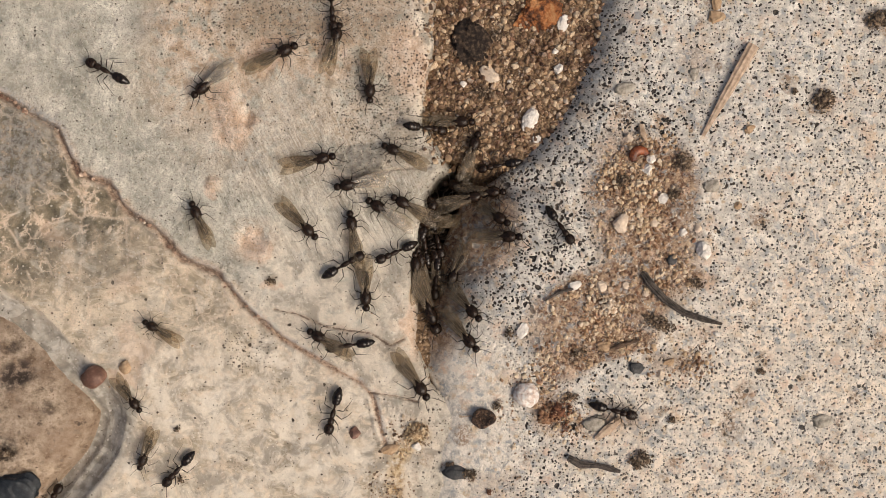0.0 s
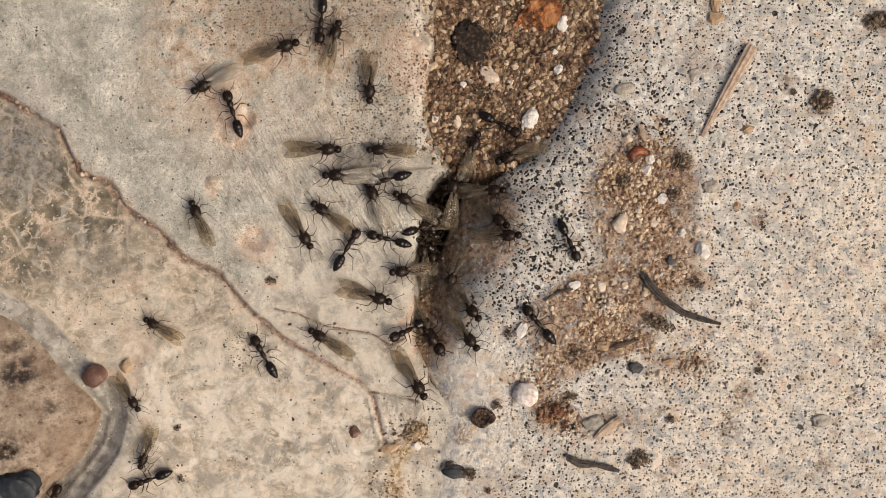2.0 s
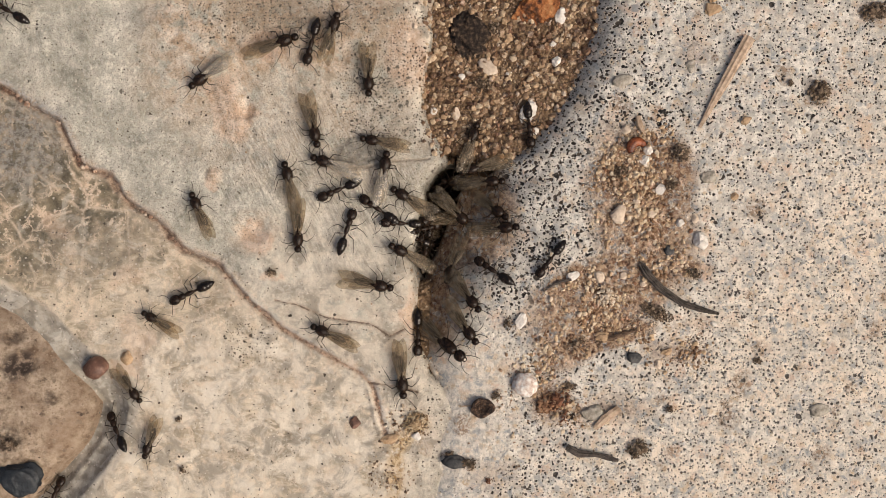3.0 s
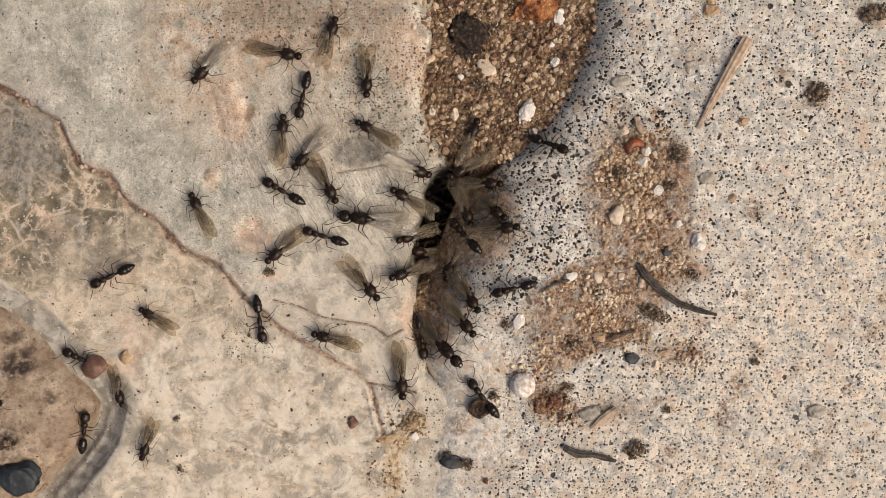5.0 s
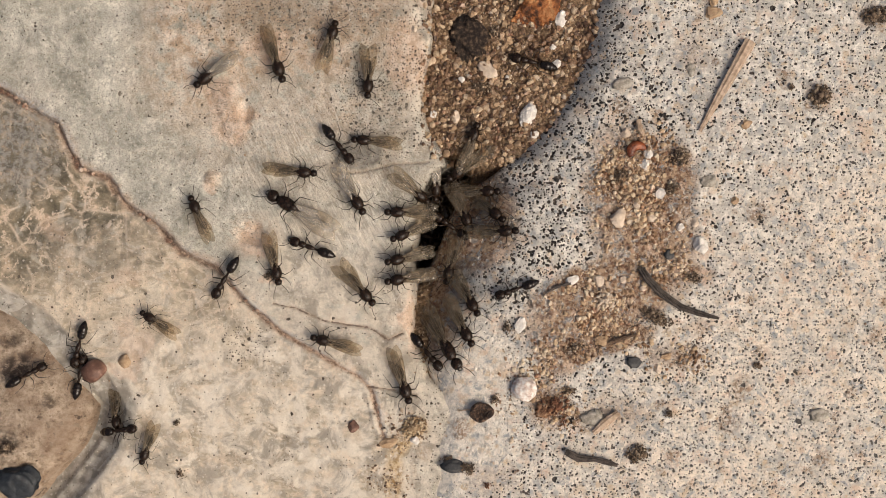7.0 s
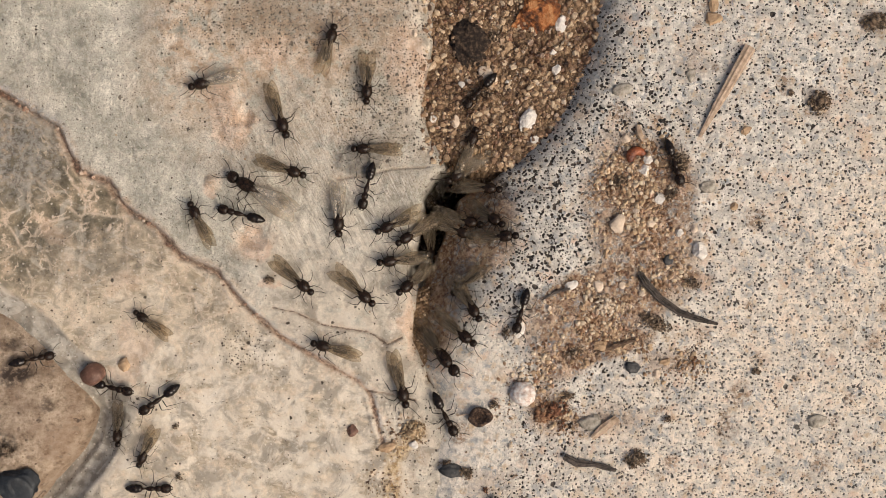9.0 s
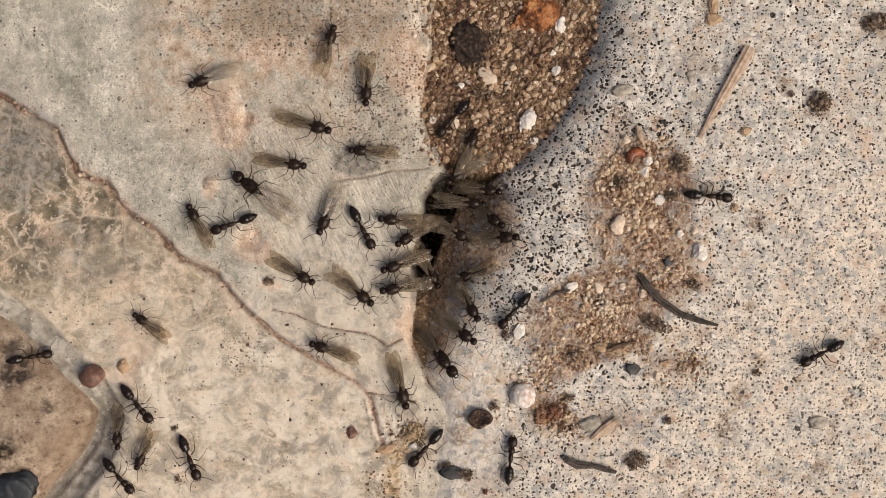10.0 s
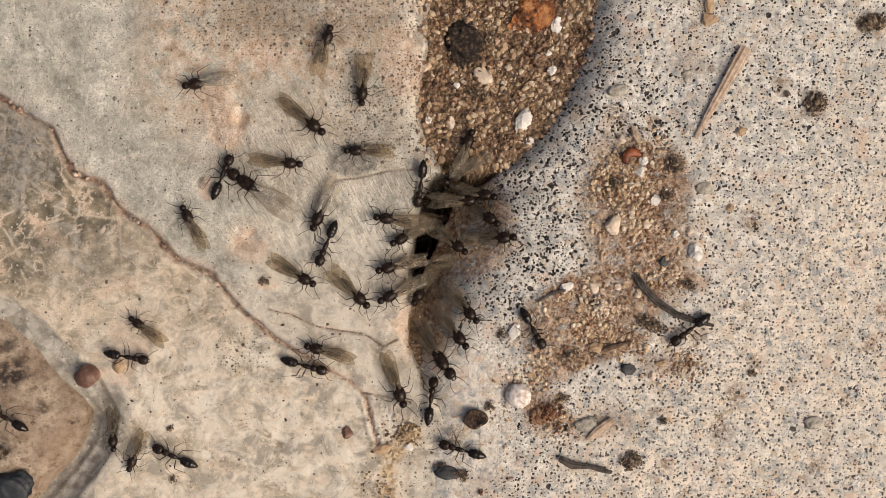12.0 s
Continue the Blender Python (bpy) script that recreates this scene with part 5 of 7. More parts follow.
LEGS = [((0.50, 0.24, 0.45), (0.78, 0.80, 0.86), (1.28, 0.98, 0.32), (1.72, 0.98, 0.03)),
        ((0.05, 0.28, 0.45), (0.28, 0.92, 0.90), (-0.02, 1.42, 0.28), (-0.42, 1.72, 0.03)),
        ((-0.38, 0.25, 0.45), (-0.58, 0.92, 0.95), (-1.32, 1.18, 0.32), (-1.95, 1.36, 0.03))]


def legs(ob, rnd, dx=0.0, reach=1.0):
    for k, leg in enumerate(LEGS):
        for side in (1, -1):
            turn, grow = radians(rnd.uniform(-14, 14)), reach * rnd.uniform(0.92, 1.1)
            hip = Vector((leg[0][0] + dx, leg[0][1] * side, leg[0][2]))
            pts = [hip]
            for p in leg[1:]:
                d = Vector((p[0] - leg[0][0], (p[1] - leg[0][1]) * side, 0)) * grow
                d = Matrix.Rotation(turn * side, 3, "Z") @ d
                pts.append(Vector((hip.x + d.x, hip.y + d.y, p[2])))
            mid = pts[0].lerp(pts[1], 0.45) + Vector((0, 0, 0.04))
            shin = pts[1].lerp(pts[2], 0.5)
            toe = pts[2].lerp(pts[3], 0.5) - Vector((0, 0, 0.06))
            limb("leg", ob, [pts[0], mid, pts[1], shin, pts[2], toe, pts[3]], [0.04, 0.056, 0.034, 0.034, 0.02, 0.016, 0.01], hip)


def feelers(ob, rnd, base, scape, whip):
    for side in (1, -1):
        b = Vector((base[0], base[1] * side, base[2]))
        e = b + Vector((scape[0] * rnd.uniform(0.8, 1.2), scape[1] * side, scape[2]))
        t = e + Vector((whip[0] * rnd.uniform(0.75, 1.15), whip[1] * side * rnd.uniform(0.5, 1.5), whip[2]))
        m = e.lerp(t, 0.5) + Vector((0, 0.06 * side, 0.06))
        limb("feeler", ob, [b, b.lerp(e, 0.5), e, m, t], [0.024, 0.028, 0.027, 0.028, 0.024], b)


def body(ob, name, a, c, width, mat, tall=0.9, belly=0.5, power=0.5, n=14):
    return part(name, pod(bmesh.new(), a, c, width, tall, n, 10, belly, power), mat, ob)


def build_worker(seed):
    rnd = random.Random(seed)
    ob = new("worker_ant")
    dx = 0.28
    head = body(ob, "head", (0.97 + dx, 0, 0.52), (1.9 + dx, 0, 0.42), 0.90, CHITIN, 0.75, 0.47, 0.27)
    for side in (1, -1):
        body(head, "eye", (1.36 + dx, 0.37 * side, 0.56), (1.56 + dx, 0.37 * side, 0.55), 0.14, EYE, 1.0)
        bm = tube(bmesh.new(), [(1.78 + dx, 0.17 * side, 0.38), (1.96 + dx, 0.14 * side, 0.36), (2.05 + dx, 0.03 * side, 0.35)], [0.07, 0.06, 0.02], 6, 0.6)
        part("mandible", bm, LIMB, head)
    bm = bmesh.new()
    pod(bm, (0.25 + dx, 0, 0.56), (1.06 + dx, 0, 0.52), 0.60, 0.95, 14, 10, 0.6)
    pod(bm, (-0.52 + dx, 0, 0.52), (0.52 + dx, 0, 0.58), 0.46, 1.0, 14, 10, 0.55)
    part("thorax", bm, THORAX, ob)
    bm = tube(bmesh.new(), [(-0.40 + dx, 0, 0.44), (-0.58 + dx, 0, 0.5), (-0.66 + dx, 0, 0.56), (-0.80 + dx, 0, 0.44)], [0.08, 0.11, 0.12, 0.08], 8)
    part("petiole", bm, CHITIN, ob)
    # overlapping plates of the abdomen
    bm = bmesh.new()
    pts, rad = [], []
    for k in range(25):
        u = k / 24
        v = u ** 0.78
        r = 0.43 * (4 * v * (1 - v)) ** (0.5 + 0.3 * u) * (1.0 - 0.05 * math.cos(2 * math.pi * (u * 4)))
        pts.append((-0.72 + dx - 1.72 * u, 0, 0.46 + 0.07 * math.sin(math.pi * u) - 0.10 * u)), rad.append(max(r, 0.02))
    part("gaster", tube(bm, pts, rad, 14, 0.9), GASTER, ob)
    legs(ob, rnd, dx, 0.95)
    feelers(ob, rnd, (1.72 + dx, 0.18, 0.5), (0.32, 0.52, 0.14), (0.62, 0.28, -0.28))
    return tagged(ob, "glossy dark brown wingless worker ant", "ant", "ants round the nest hole")


def build_winged(seed, mat=None):
    rnd = random.Random(seed)
    mat = mat or WING
    ob = new("winged_ant")
    head = body(ob, "head", (0.66, 0, 0.56), (1.3, 0, 0.50), 0.68, CHITIN, 0.9, 0.5, 0.42)
    for side in (1, -1):
        body(head, "eye", (0.80, 0.25 * side, 0.58), (1.06, 0.25 * side, 0.56), 0.2, EYE, 1.0)
    bm = bmesh.new()
    pod(bm, (-0.76, 0, 0.62), (0.76, 0, 0.64), 1.06, 1.0, 16, 12, 0.55, 0.45)
    pod(bm, (-0.66, 0, 0.82), (-0.1, 0, 0.92), 0.5, 0.8, 12, 8)
    part("thorax", bm, CHITIN, ob)
    part("petiole", tube(bmesh.new(), [(-0.62, 0, 0.5), (-0.84, 0, 0.55), (-1.0, 0, 0.46)], [0.1, 0.13, 0.08], 8), CHITIN, ob)
    bm = bmesh.new()
    pts, rad = [], []
    for k in range(25):
        u = k / 24
        v = u ** 0.8
        pts.append((-0.9 - 1.45 * u, 0, 0.44 - 0.12 * u))
        rad.append(max(0.36 * (4 * v * (1 - v)) ** 0.5 * (1 - 0.05 * math.cos(2 * math.pi * u * 5)), 0.02))
    part("gaster", tube(bm, pts, rad, 12, 0.9), GASTER, ob)
    legs(ob, rnd, 0.05, 0.92)
    feelers(ob, rnd, (1.18, 0.14, 0.52), (0.18, 0.20, 0.08), (0.95, 0.45, -0.22))
    spread = rnd.uniform(1, 8)
    for side in (1, -1):
        wing("hind_wing", ob, side, 2.3, 0.6, spread + rnd.uniform(3, 7), (-0.46, 0.22 * side, 0.84 + 0.02 * side), mat)
        wing("forewing", ob, side, 3.5, 1.0, spread + rnd.uniform(-3, 3), (-0.34, 0.26 * side, 0.96 + 0.03 * side), mat)
    return tagged(ob, "slender black winged ant with smoky folded wings" if mat == WING else "slender black winged ant with wings painted pale for their glint", "ant", "ants round the nest hole")


def build_queen(seed, mat=None):
    rnd = random.Random(seed)
    mat = mat or WING
    ob = new("large_winged_ant")
    head = body(ob, "head", (0.92, 0, 0.62), (1.78, 0, 0.52), 0.95, CHITIN, 0.8, 0.48, 0.28)
    for side in (1, -1):
        body(head, "eye", (1.22, 0.36 * side, 0.66), (1.46, 0.36 * side, 0.64), 0.2, EYE, 1.0)
        part("mandible", tube(bmesh.new(), [(1.70, 0.17 * side, 0.46), (1.9, 0.15 * side, 0.44), (1.98, 0.03, 0.42)], [0.08, 0.06, 0.02], 6, 0.6), LIMB, head)
    bm = bmesh.new()
    pod(bm, (-0.9, 0, 0.7), (0.98, 0, 0.7), 1.02, 1.0, 16, 12, 0.55, 0.42)
    pod(bm, (-0.85, 0, 0.95), (-0.1, 0, 1.05), 0.55, 0.8, 12, 8)
    part("thorax", bm, CHITIN, ob)
    part("petiole", tube(bmesh.new(), [(-0.8, 0, 0.55), (-1.0, 0, 0.62), (-1.15, 0, 0.5)], [0.12, 0.16, 0.1], 8), CHITIN, ob)
    part("gaster", pod(bmesh.new(), (-1.05, 0, 0.52), (-2.9, 0, 0.40), 0.95, 0.9, 14, 12, 0.45), GASTER, ob)
    legs(ob, rnd, 0.1, 1.0)
    feelers(ob, rnd, (1.62, 0.2, 0.56), (0.42, 0.42, 0.1), (0.85, 0.3, -0.25))
    for side in (1, -1):
        wing("hind_wing", ob, side, 3.0, 1.0, 9, (-0.6, 0.28 * side, 0.96 + 0.02 * side), mat)
        wing("forewing", ob, side, 4.0, 1.2, 4, (-0.45, 0.32 * side, 1.06 + 0.03 * side), mat)
    return tagged(ob, "large black winged ant with thick feelers", "ant", "ants round the nest hole")


POOL = {}


def take(kind, build, variants, scale):
    """Builds the first few of a kind, then copies them in turn."""
    made = POOL.setdefault(kind, [])
    if len(made) < variants:
        ob = build(100 + len(made) * 7)
    else:
        ob = copy_thing(made[len(made) % variants], pose(0, 0, 0))
        for o in (ob, *ob.children_recursive):
            o.animation_data_clear()
    made.append(ob)
    ob.scale = (scale, scale, scale)
    return ob


def worker(scale):
    return take("worker", build_worker, 4, scale)


def winged(scale):
    return take("winged", build_winged, 6, scale * 0.95)


def glint_winged(scale):
    return take("glint_winged", lambda seed: build_winged(seed, GLINT_WING), 2, scale)


def glint_queen(scale):
    return take("glint_queen", lambda seed: build_queen(seed, GLINT_WING), 1, scale)


def queen(scale):
    return take("queen", build_queen, 2, scale)


def on(x, y, heading, drop=0.0):
    """The pose of an ant that stands at x, y (mm) and heads that way; drop: how deep it is down the hole."""
    a = radians(heading)
    f, s = Vector((math.cos(a), math.sin(a), 0)), Vector((-math.sin(a), math.cos(a), 0))
    px = np.array([x + f.x * u * 1.3 + s.x * v * 0.9 for u in (-1, 0, 1) for v in (-1, 0, 1)])
    py = np.array([y + f.y * u * 1.3 + s.y * v * 0.9 for u in (-1, 0, 1) for v in (-1, 0, 1)])
    z = np.maximum(top_z(px, py), -1.9).reshape(3, 3)
    fwd = (f + Vector((0, 0, max(-0.6, min(0.6, float(z[2].mean() - z[0].mean()) / 2.6))))).normalized()
    left = s + Vector((0, 0, max(-0.5, min(0.5, float(z[:, 2].mean() - z[:, 0].mean()) / 1.8))))
    up = fwd.cross(left).normalized()
    left = up.cross(fwd)
    m = Matrix((fwd, left, up)).transposed().to_4x4()
    m.translation = Vector((x, y, max(float(z.mean()), float(z[1, 1])) + 0.02 - drop)) * MM
    return m


def stride(ob):
    """Swings the legs of an ant in two tripods, as far as it has gone."""
    keys = ob.animation_data
    curves = [c for c in keys.action.layers[0].strips[0].channelbag(keys.action_slot).fcurves if c.data_path == "location"]
    turns = [c for c in keys.action.layers[0].strips[0].channelbag(keys.action_slot).fcurves if c.data_path == "rotation_quaternion"]
    steps = [k * 0.1 for k in range(121)]
    place = [Vector([c.evaluate(frame(t)) for c in curves]) / MM for t in steps]
    spin = [np.array([c.evaluate(frame(t)) for c in turns]) for t in steps]
    gone, phase, speed = 0.0, [0.0], [0.0]
    for k in range(1, 121):
        d = (place[k] - place[k - 1]).length + 2.0 * float(np.abs(spin[k] - spin[k - 1]).max())
        phase.append(phase[-1] + min(d / 2.6 * 2 * math.pi, 2.2))
        speed.append(min(1.0, d / 0.15))
    rows_at = [0] + [k for k in range(1, 120) if speed[k] > 0.12 or speed[min(k + 1, 119)] > 0.12] + [120]
    for i, leg in enumerate(o for o in ob.children if o.name.startswith("leg")):
        hip, side, lift = leg.location.copy(), 1 if i % 2 == 0 else -1, 0 if (i // 2 + i % 2) % 2 == 0 else math.pi
        rows = [(steps[k], Matrix.Translation(hip) @ pose(0, 0, 0, side * 9 * speed[k] * max(0, math.cos(phase[k] + lift)), 0, side * -17 * speed[k] * math.sin(phase[k] + lift)))
                for k in rows_at]
        walk(leg, rows)
    for i, feeler in enumerate(o for o in ob.children if o.name.startswith("feeler")):
        b, w = feeler.location.copy(), random.Random(len(POOL) * 31 + i + int(place[0].x * 10))
        walk(feeler, [(t, Matrix.Translation(b) @ pose(0, 0, 0, 0, w.uniform(-8, 8), w.uniform(-16, 16))) for t in (0, 1.1, 2.3, 3.2, 4.4, 5.5, 6.6, 7.4, 8.8, 9.7, 10.8, 12)])


def motions():
    """Every ant goes its own way over the stones: seconds, and on(x, y, heading) in millimetres and degrees."""
    ant = glint_winged(1.00)
    walk(ant, [
        (0.00, on(-21.10, 14.20, 218)), (1.50, on(-21.00, 14.39, 205)), (3.00, on(-21.36, 14.32, 215)),
        (5.00, on(-21.17, 14.91, 225)), (6.00, on(-20.97, 14.78, 225)), (7.00, on(-20.80, 14.63, 215)),
        (9.00, on(-21.18, 14.49, 195)), (10.00, on(-21.09, 14.85, 200)), (12.00, on(-21.19, 14.59, 190))])
    stride(ant)
    ant = winged(1.10)
    walk(ant, [
        (0.00, on(-13.95, 17.40, 27)), (1.50, on(-13.98, 17.61, 25)), (2.50, on(-13.88, 17.97, 15)),
        (3.00, on(-13.95, 17.68, 20)), (5.00, on(-13.60, 16.53, -10)), (5.50, on(-13.94, 15.98, -50)),
        (6.00, on(-13.87, 15.80, -52)), (6.50, on(-13.66, 15.10, -60)), (7.00, on(-14.37, 15.54, -72)),
        (9.00, on(-14.08, 10.89, -70)), (9.50, on(-11.93, 10.08, -37)), (10.00, on(-10.94, 10.77, -15)),
        (10.50, on(-11.25, 11.06, -35)), (11.00, on(-11.27, 10.92, -40)), (12.00, on(-10.90, 11.02, -38))])
    stride(ant)
    ant = winged(1.00)
    walk(ant, [
        (0.00, on(-9.40, 18.75, 75)), (3.00, on(-9.56, 19.03, 75)), (5.00, on(-9.62, 18.70, 75)),
        (7.00, on(-9.65, 18.56, 75)), (9.00, on(-9.78, 18.66, 75)), (12.00, on(-9.67, 18.64, 75))])
    stride(ant)
    ant = winged(1.00)
    walk(ant, [
        (0.00, on(-6.45, 14.05, -90)), (3.00, on(-6.50, 13.99, -90)), (5.00, on(-6.54, 13.91, -92)),
        (7.00, on(-6.49, 14.04, -92)), (9.00, on(-6.60, 13.94, -92)), (12.00, on(-6.55, 13.89, -94))])
    stride(ant)
    ant = winged(1.05)
    walk(ant, [
        (0.00, on(-10.70, 7.95, 12)), (1.00, on(-10.96, 8.09, 20)), (1.50, on(-10.65, 8.33, 15)),
        (2.00, on(-10.23, 8.75, 0)), (2.50, on(-10.41, 9.22, -38)), (3.00, on(-11.29, 9.46, -78)),
        (5.00, on(-9.81, 4.42, -62)), (5.50, on(-5.11, 5.90, -5)), (6.00, on(-3.17, 4.57, -5)),
        (6.50, on(-3.38, 5.40, -10)), (7.00, on(-2.16, 4.45, -40, 0.5)), (9.00, on(-0.41, 2.75, -70, 6.5)),
        (12.00, on(-0.08, 2.63, -70, 6.5))])
    stride(ant)
    ant = winged(0.95)
    walk(ant, [
        (0.00, on(-4.35, 8.70, 155)), (1.50, on(-4.63, 8.79, 150)), (2.00, on(-5.62, 8.71, 178)),
        (2.50, on(-5.89, 8.57, 178)), (3.00, on(-6.15, 8.85, 170)), (5.00, on(-6.53, 10.03, 152)),
        (5.50, on(-6.57, 9.89, 152)), (6.00, on(-7.06, 9.61, 158)), (6.50, on(-7.31, 9.57, 165)),
        (7.00, on(-6.84, 9.11, 175)), (9.00, on(-6.83, 8.76, 180)), (10.00, on(-7.02, 8.72, 178)),
        (12.00, on(-7.03, 8.72, 180))])
    stride(ant)
    ant = glint_winged(1.00)
    walk(ant, [
        (0.00, on(-8.35, 5.65, 190)), (1.00, on(-8.45, 5.79, 190)), (1.50, on(-8.79, 5.97, 187)),
        (2.00, on(-9.38, 6.49, 180)), (2.50, on(-10.41, 6.81, 170)), (3.00, on(-10.44, 6.99, 160)),
        (5.00, on(-12.23, 7.20, 225)), (5.50, on(-10.85, 2.72, 250)), (6.00, on(-11.59, 4.56, 240)),
        (6.20, on(-9.95, 4.50, 310)), (6.50, on(-8.16, 4.54, 322)), (7.00, on(-7.48, 3.69, 300)),
        (9.00, on(-9.06, 2.21, 272)), (9.50, on(-9.79, 2.31, 245)), (10.00, on(-10.26, 2.44, 245)),
        (10.50, on(-10.43, 2.64, 245)), (12.00, on(-10.42, 2.79, 245))])
    stride(ant)
    ant = winged(0.95)
    walk(ant, [
        (0.00, on(-21.70, 3.15, 115)), (3.00, on(-21.79, 3.23, 115)), (5.00, on(-21.67, 3.20, 118)),
        (7.00, on(-21.75, 3.18, 115)), (9.00, on(-21.74, 3.02, 118)), (12.00, on(-21.90, 2.85, 120))])
    stride(ant)
    ant = winged(1.00)
    walk(ant, [
        (0.00, on(-8.05, 2.20, 100)), (0.50, on(-7.67, 2.55, 100)), (1.00, on(-8.05, 2.99, 90)),
        (1.50, on(-8.34, 3.32, 115)), (2.00, on(-10.63, 3.43, 145)), (2.50, on(-10.66, 3.39, 145)),
        (3.00, on(-13.72, 5.84, 105)), (5.00, on(-14.00, 9.97, 88)), (5.50, on(-14.29, 9.37, 80)),
        (6.00, on(-12.75, 7.33, 15)), (6.50, on(-12.60, 7.15, 10)), (7.00, on(-12.21, 6.30, -5)),
        (9.00, on(-13.10, 6.72, -18)), (9.50, on(-12.98, 7.61, -10)), (10.00, on(-13.04, 7.50, -8)),
        (11.00, on(-13.01, 7.61, 0)), (12.00, on(-12.99, 7.60, -5))])
    stride(ant)
    ant = glint_winged(1.00)
    walk(ant, [
        (0.00, on(-5.70, 3.75, 148)), (1.00, on(-5.84, 3.74, 145)), (1.50, on(-5.93, 4.12, 120)),
        (2.00, on(-6.21, 4.84, 115)), (2.50, on(-5.84, 5.70, 100)), (3.00, on(-5.05, 6.68, 82)),
        (4.00, on(-3.57, 6.51, 32)), (5.00, on(-2.09, 6.35, -18)), (5.50, on(-2.18, 6.16, -15)),
        (6.00, on(-1.56, 5.73, -58)), (6.50, on(-1.12, 5.55, -75)), (7.00, on(-0.80, 5.10, -88, 0.8)),
        (9.00, on(-0.27, 4.51, -90, 7.0)), (12.00, on(0.16, 4.64, -90, 7.0))])
    stride(ant)
    ant = winged(1.00)
    walk(ant, [
        (0.00, on(-11.95, 1.75, -45)), (0.50, on(-12.02, 1.60, -45)), (1.00, on(-11.95, 1.53, -55)),
        (1.50, on(-12.20, 1.20, -55)), (2.00, on(-12.23, 1.02, -58)), (2.50, on(-12.27, 0.53, -78)),
        (3.00, on(-12.82, 0.14, -90)), (4.80, on(-14.61, -1.13, -160)), (5.00, on(-14.60, -1.23, -140)),
        (5.50, on(-15.38, -1.42, -120)), (6.00, on(-14.75, -2.60, -92)), (6.50, on(-14.80, -2.57, -90)),
        (7.00, on(-14.61, -2.49, -78)), (9.00, on(-12.21, -3.33, -40)), (9.50, on(-12.18, -2.97, -25)),
        (10.00, on(-12.15, -2.43, -30)), (10.50, on(-11.72, -2.57, -35)), (12.00, on(-11.65, -2.58, -30))])
    stride(ant)
    ant = winged(1.05)
    walk(ant, [
        (0.00, on(-6.80, -4.20, -88)), (0.50, on(-6.27, -4.30, -72)), (1.00, on(-5.79, -4.52, -28)),
        (1.50, on(-5.67, -4.45, -20)), (2.00, on(-5.70, -4.34, -18)), (2.50, on(-5.34, -4.25, -2)),
        (3.00, on(-5.57, -4.01, -12)), (5.00, on(-6.27, -4.35, -50)), (5.50, on(-6.20, -4.48, -45)),
        (6.00, on(-6.33, -4.40, -48)), (6.50, on(-7.00, -4.37, -48)), (7.00, on(-6.73, -4.45, -50)),
        (9.00, on(-6.77, -4.21, -43)), (10.00, on(-6.88, -4.07, -40)), (12.00, on(-6.78, -4.21, -45))])
    stride(ant)
    ant = queen(1.12)
    walk(ant, [
        (0.00, on(-1.35, -5.80, -68)), (0.50, on(-1.27, -6.10, -66)), (1.00, on(-1.28, -6.97, -84)),
        (1.50, on(-1.65, -7.41, -90)), (2.00, on(-1.08, -7.79, -55)), (2.50, on(0.04, -8.93, -37)),
        (3.00, on(0.77, -9.36, -40)), (5.00, on(0.75, -9.64, -48)), (5.50, on(0.81, -9.77, -58)),
        (7.00, on(0.91, -9.37, -60)), (9.00, on(0.64, -9.66, -52)), (10.00, on(0.52, -9.62, -52)),
        (12.00, on(0.77, -9.70, -56))])
    stride(ant)
    ant = winged(1.00)
    walk(ant, [
        (0.00, on(2.70, -5.55, -48)), (3.00, on(2.79, -5.53, -52)), (5.00, on(2.97, -5.51, -58)),
        (7.00, on(2.87, -5.45, -60)), (9.00, on(3.04, -5.53, -58)), (10.00, on(2.96, -5.39, -58)),
        (12.00, on(3.11, -5.63, -48))])
    stride(ant)
    ant = winged(1.05)
    walk(ant, [
        (0.00, on(2.40, -8.05, -50)), (1.50, on(2.46, -7.90, -50)), (3.00, on(2.48, -8.21, -55)),
        (5.00, on(2.41, -7.57, -52)), (7.00, on(2.32, -7.96, -62)), (9.00, on(2.29, -7.80, -38)),
        (10.00, on(2.32, -7.55, -35)), (11.00, on(2.05, -7.71, -45)), (12.00, on(2.21, -7.74, -52))])
    stride(ant)
    ant = winged(1.10)
    walk(ant, [
        (0.00, on(-2.15, -12.25, -55)), (2.00, on(-2.28, -12.21, -58)), (2.50, on(-3.08, -12.24, -65)),
        (3.00, on(-3.57, -12.73, -85)), (5.00, on(-3.44, -12.83, -85)), (5.50, on(-3.47, -12.85, -78)),
        (7.00, on(-3.20, -12.89, -72)), (9.00, on(-3.32, -12.85, -75)), (12.00, on(-3.18, -12.67, -70))])
    stride(ant)
    ant = winged(0.98)
    walk(ant, [
        (0.00, on(-10.90, -7.75, 150)), (1.50, on(-10.88, -7.67, 148)), (3.00, on(-10.57, -8.08, 155)),
        (5.00, on(-10.30, -8.59, 165)), (7.00, on(-10.39, -8.57, 165)), (9.00, on(-10.32, -8.70, 165)),
        (10.00, on(-10.42, -8.65, 162)), (12.00, on(-10.42, -8.79, 165))])
    stride(ant)
    ant = winged(0.84)
    walk(ant, [
        (0.00, on(-25.60, -6.85, 150)), (1.50, on(-25.53, -6.64, 150)), (3.00, on(-25.84, -6.84, 150)),
        (5.00, on(-25.95, -6.59, 150)), (7.00, on(-25.81, -6.57, 148)), (9.00, on(-26.38, -6.26, 145)),
        (12.00, on(-26.28, -6.65, 145))])
    stride(ant)
    ant = winged(0.84)
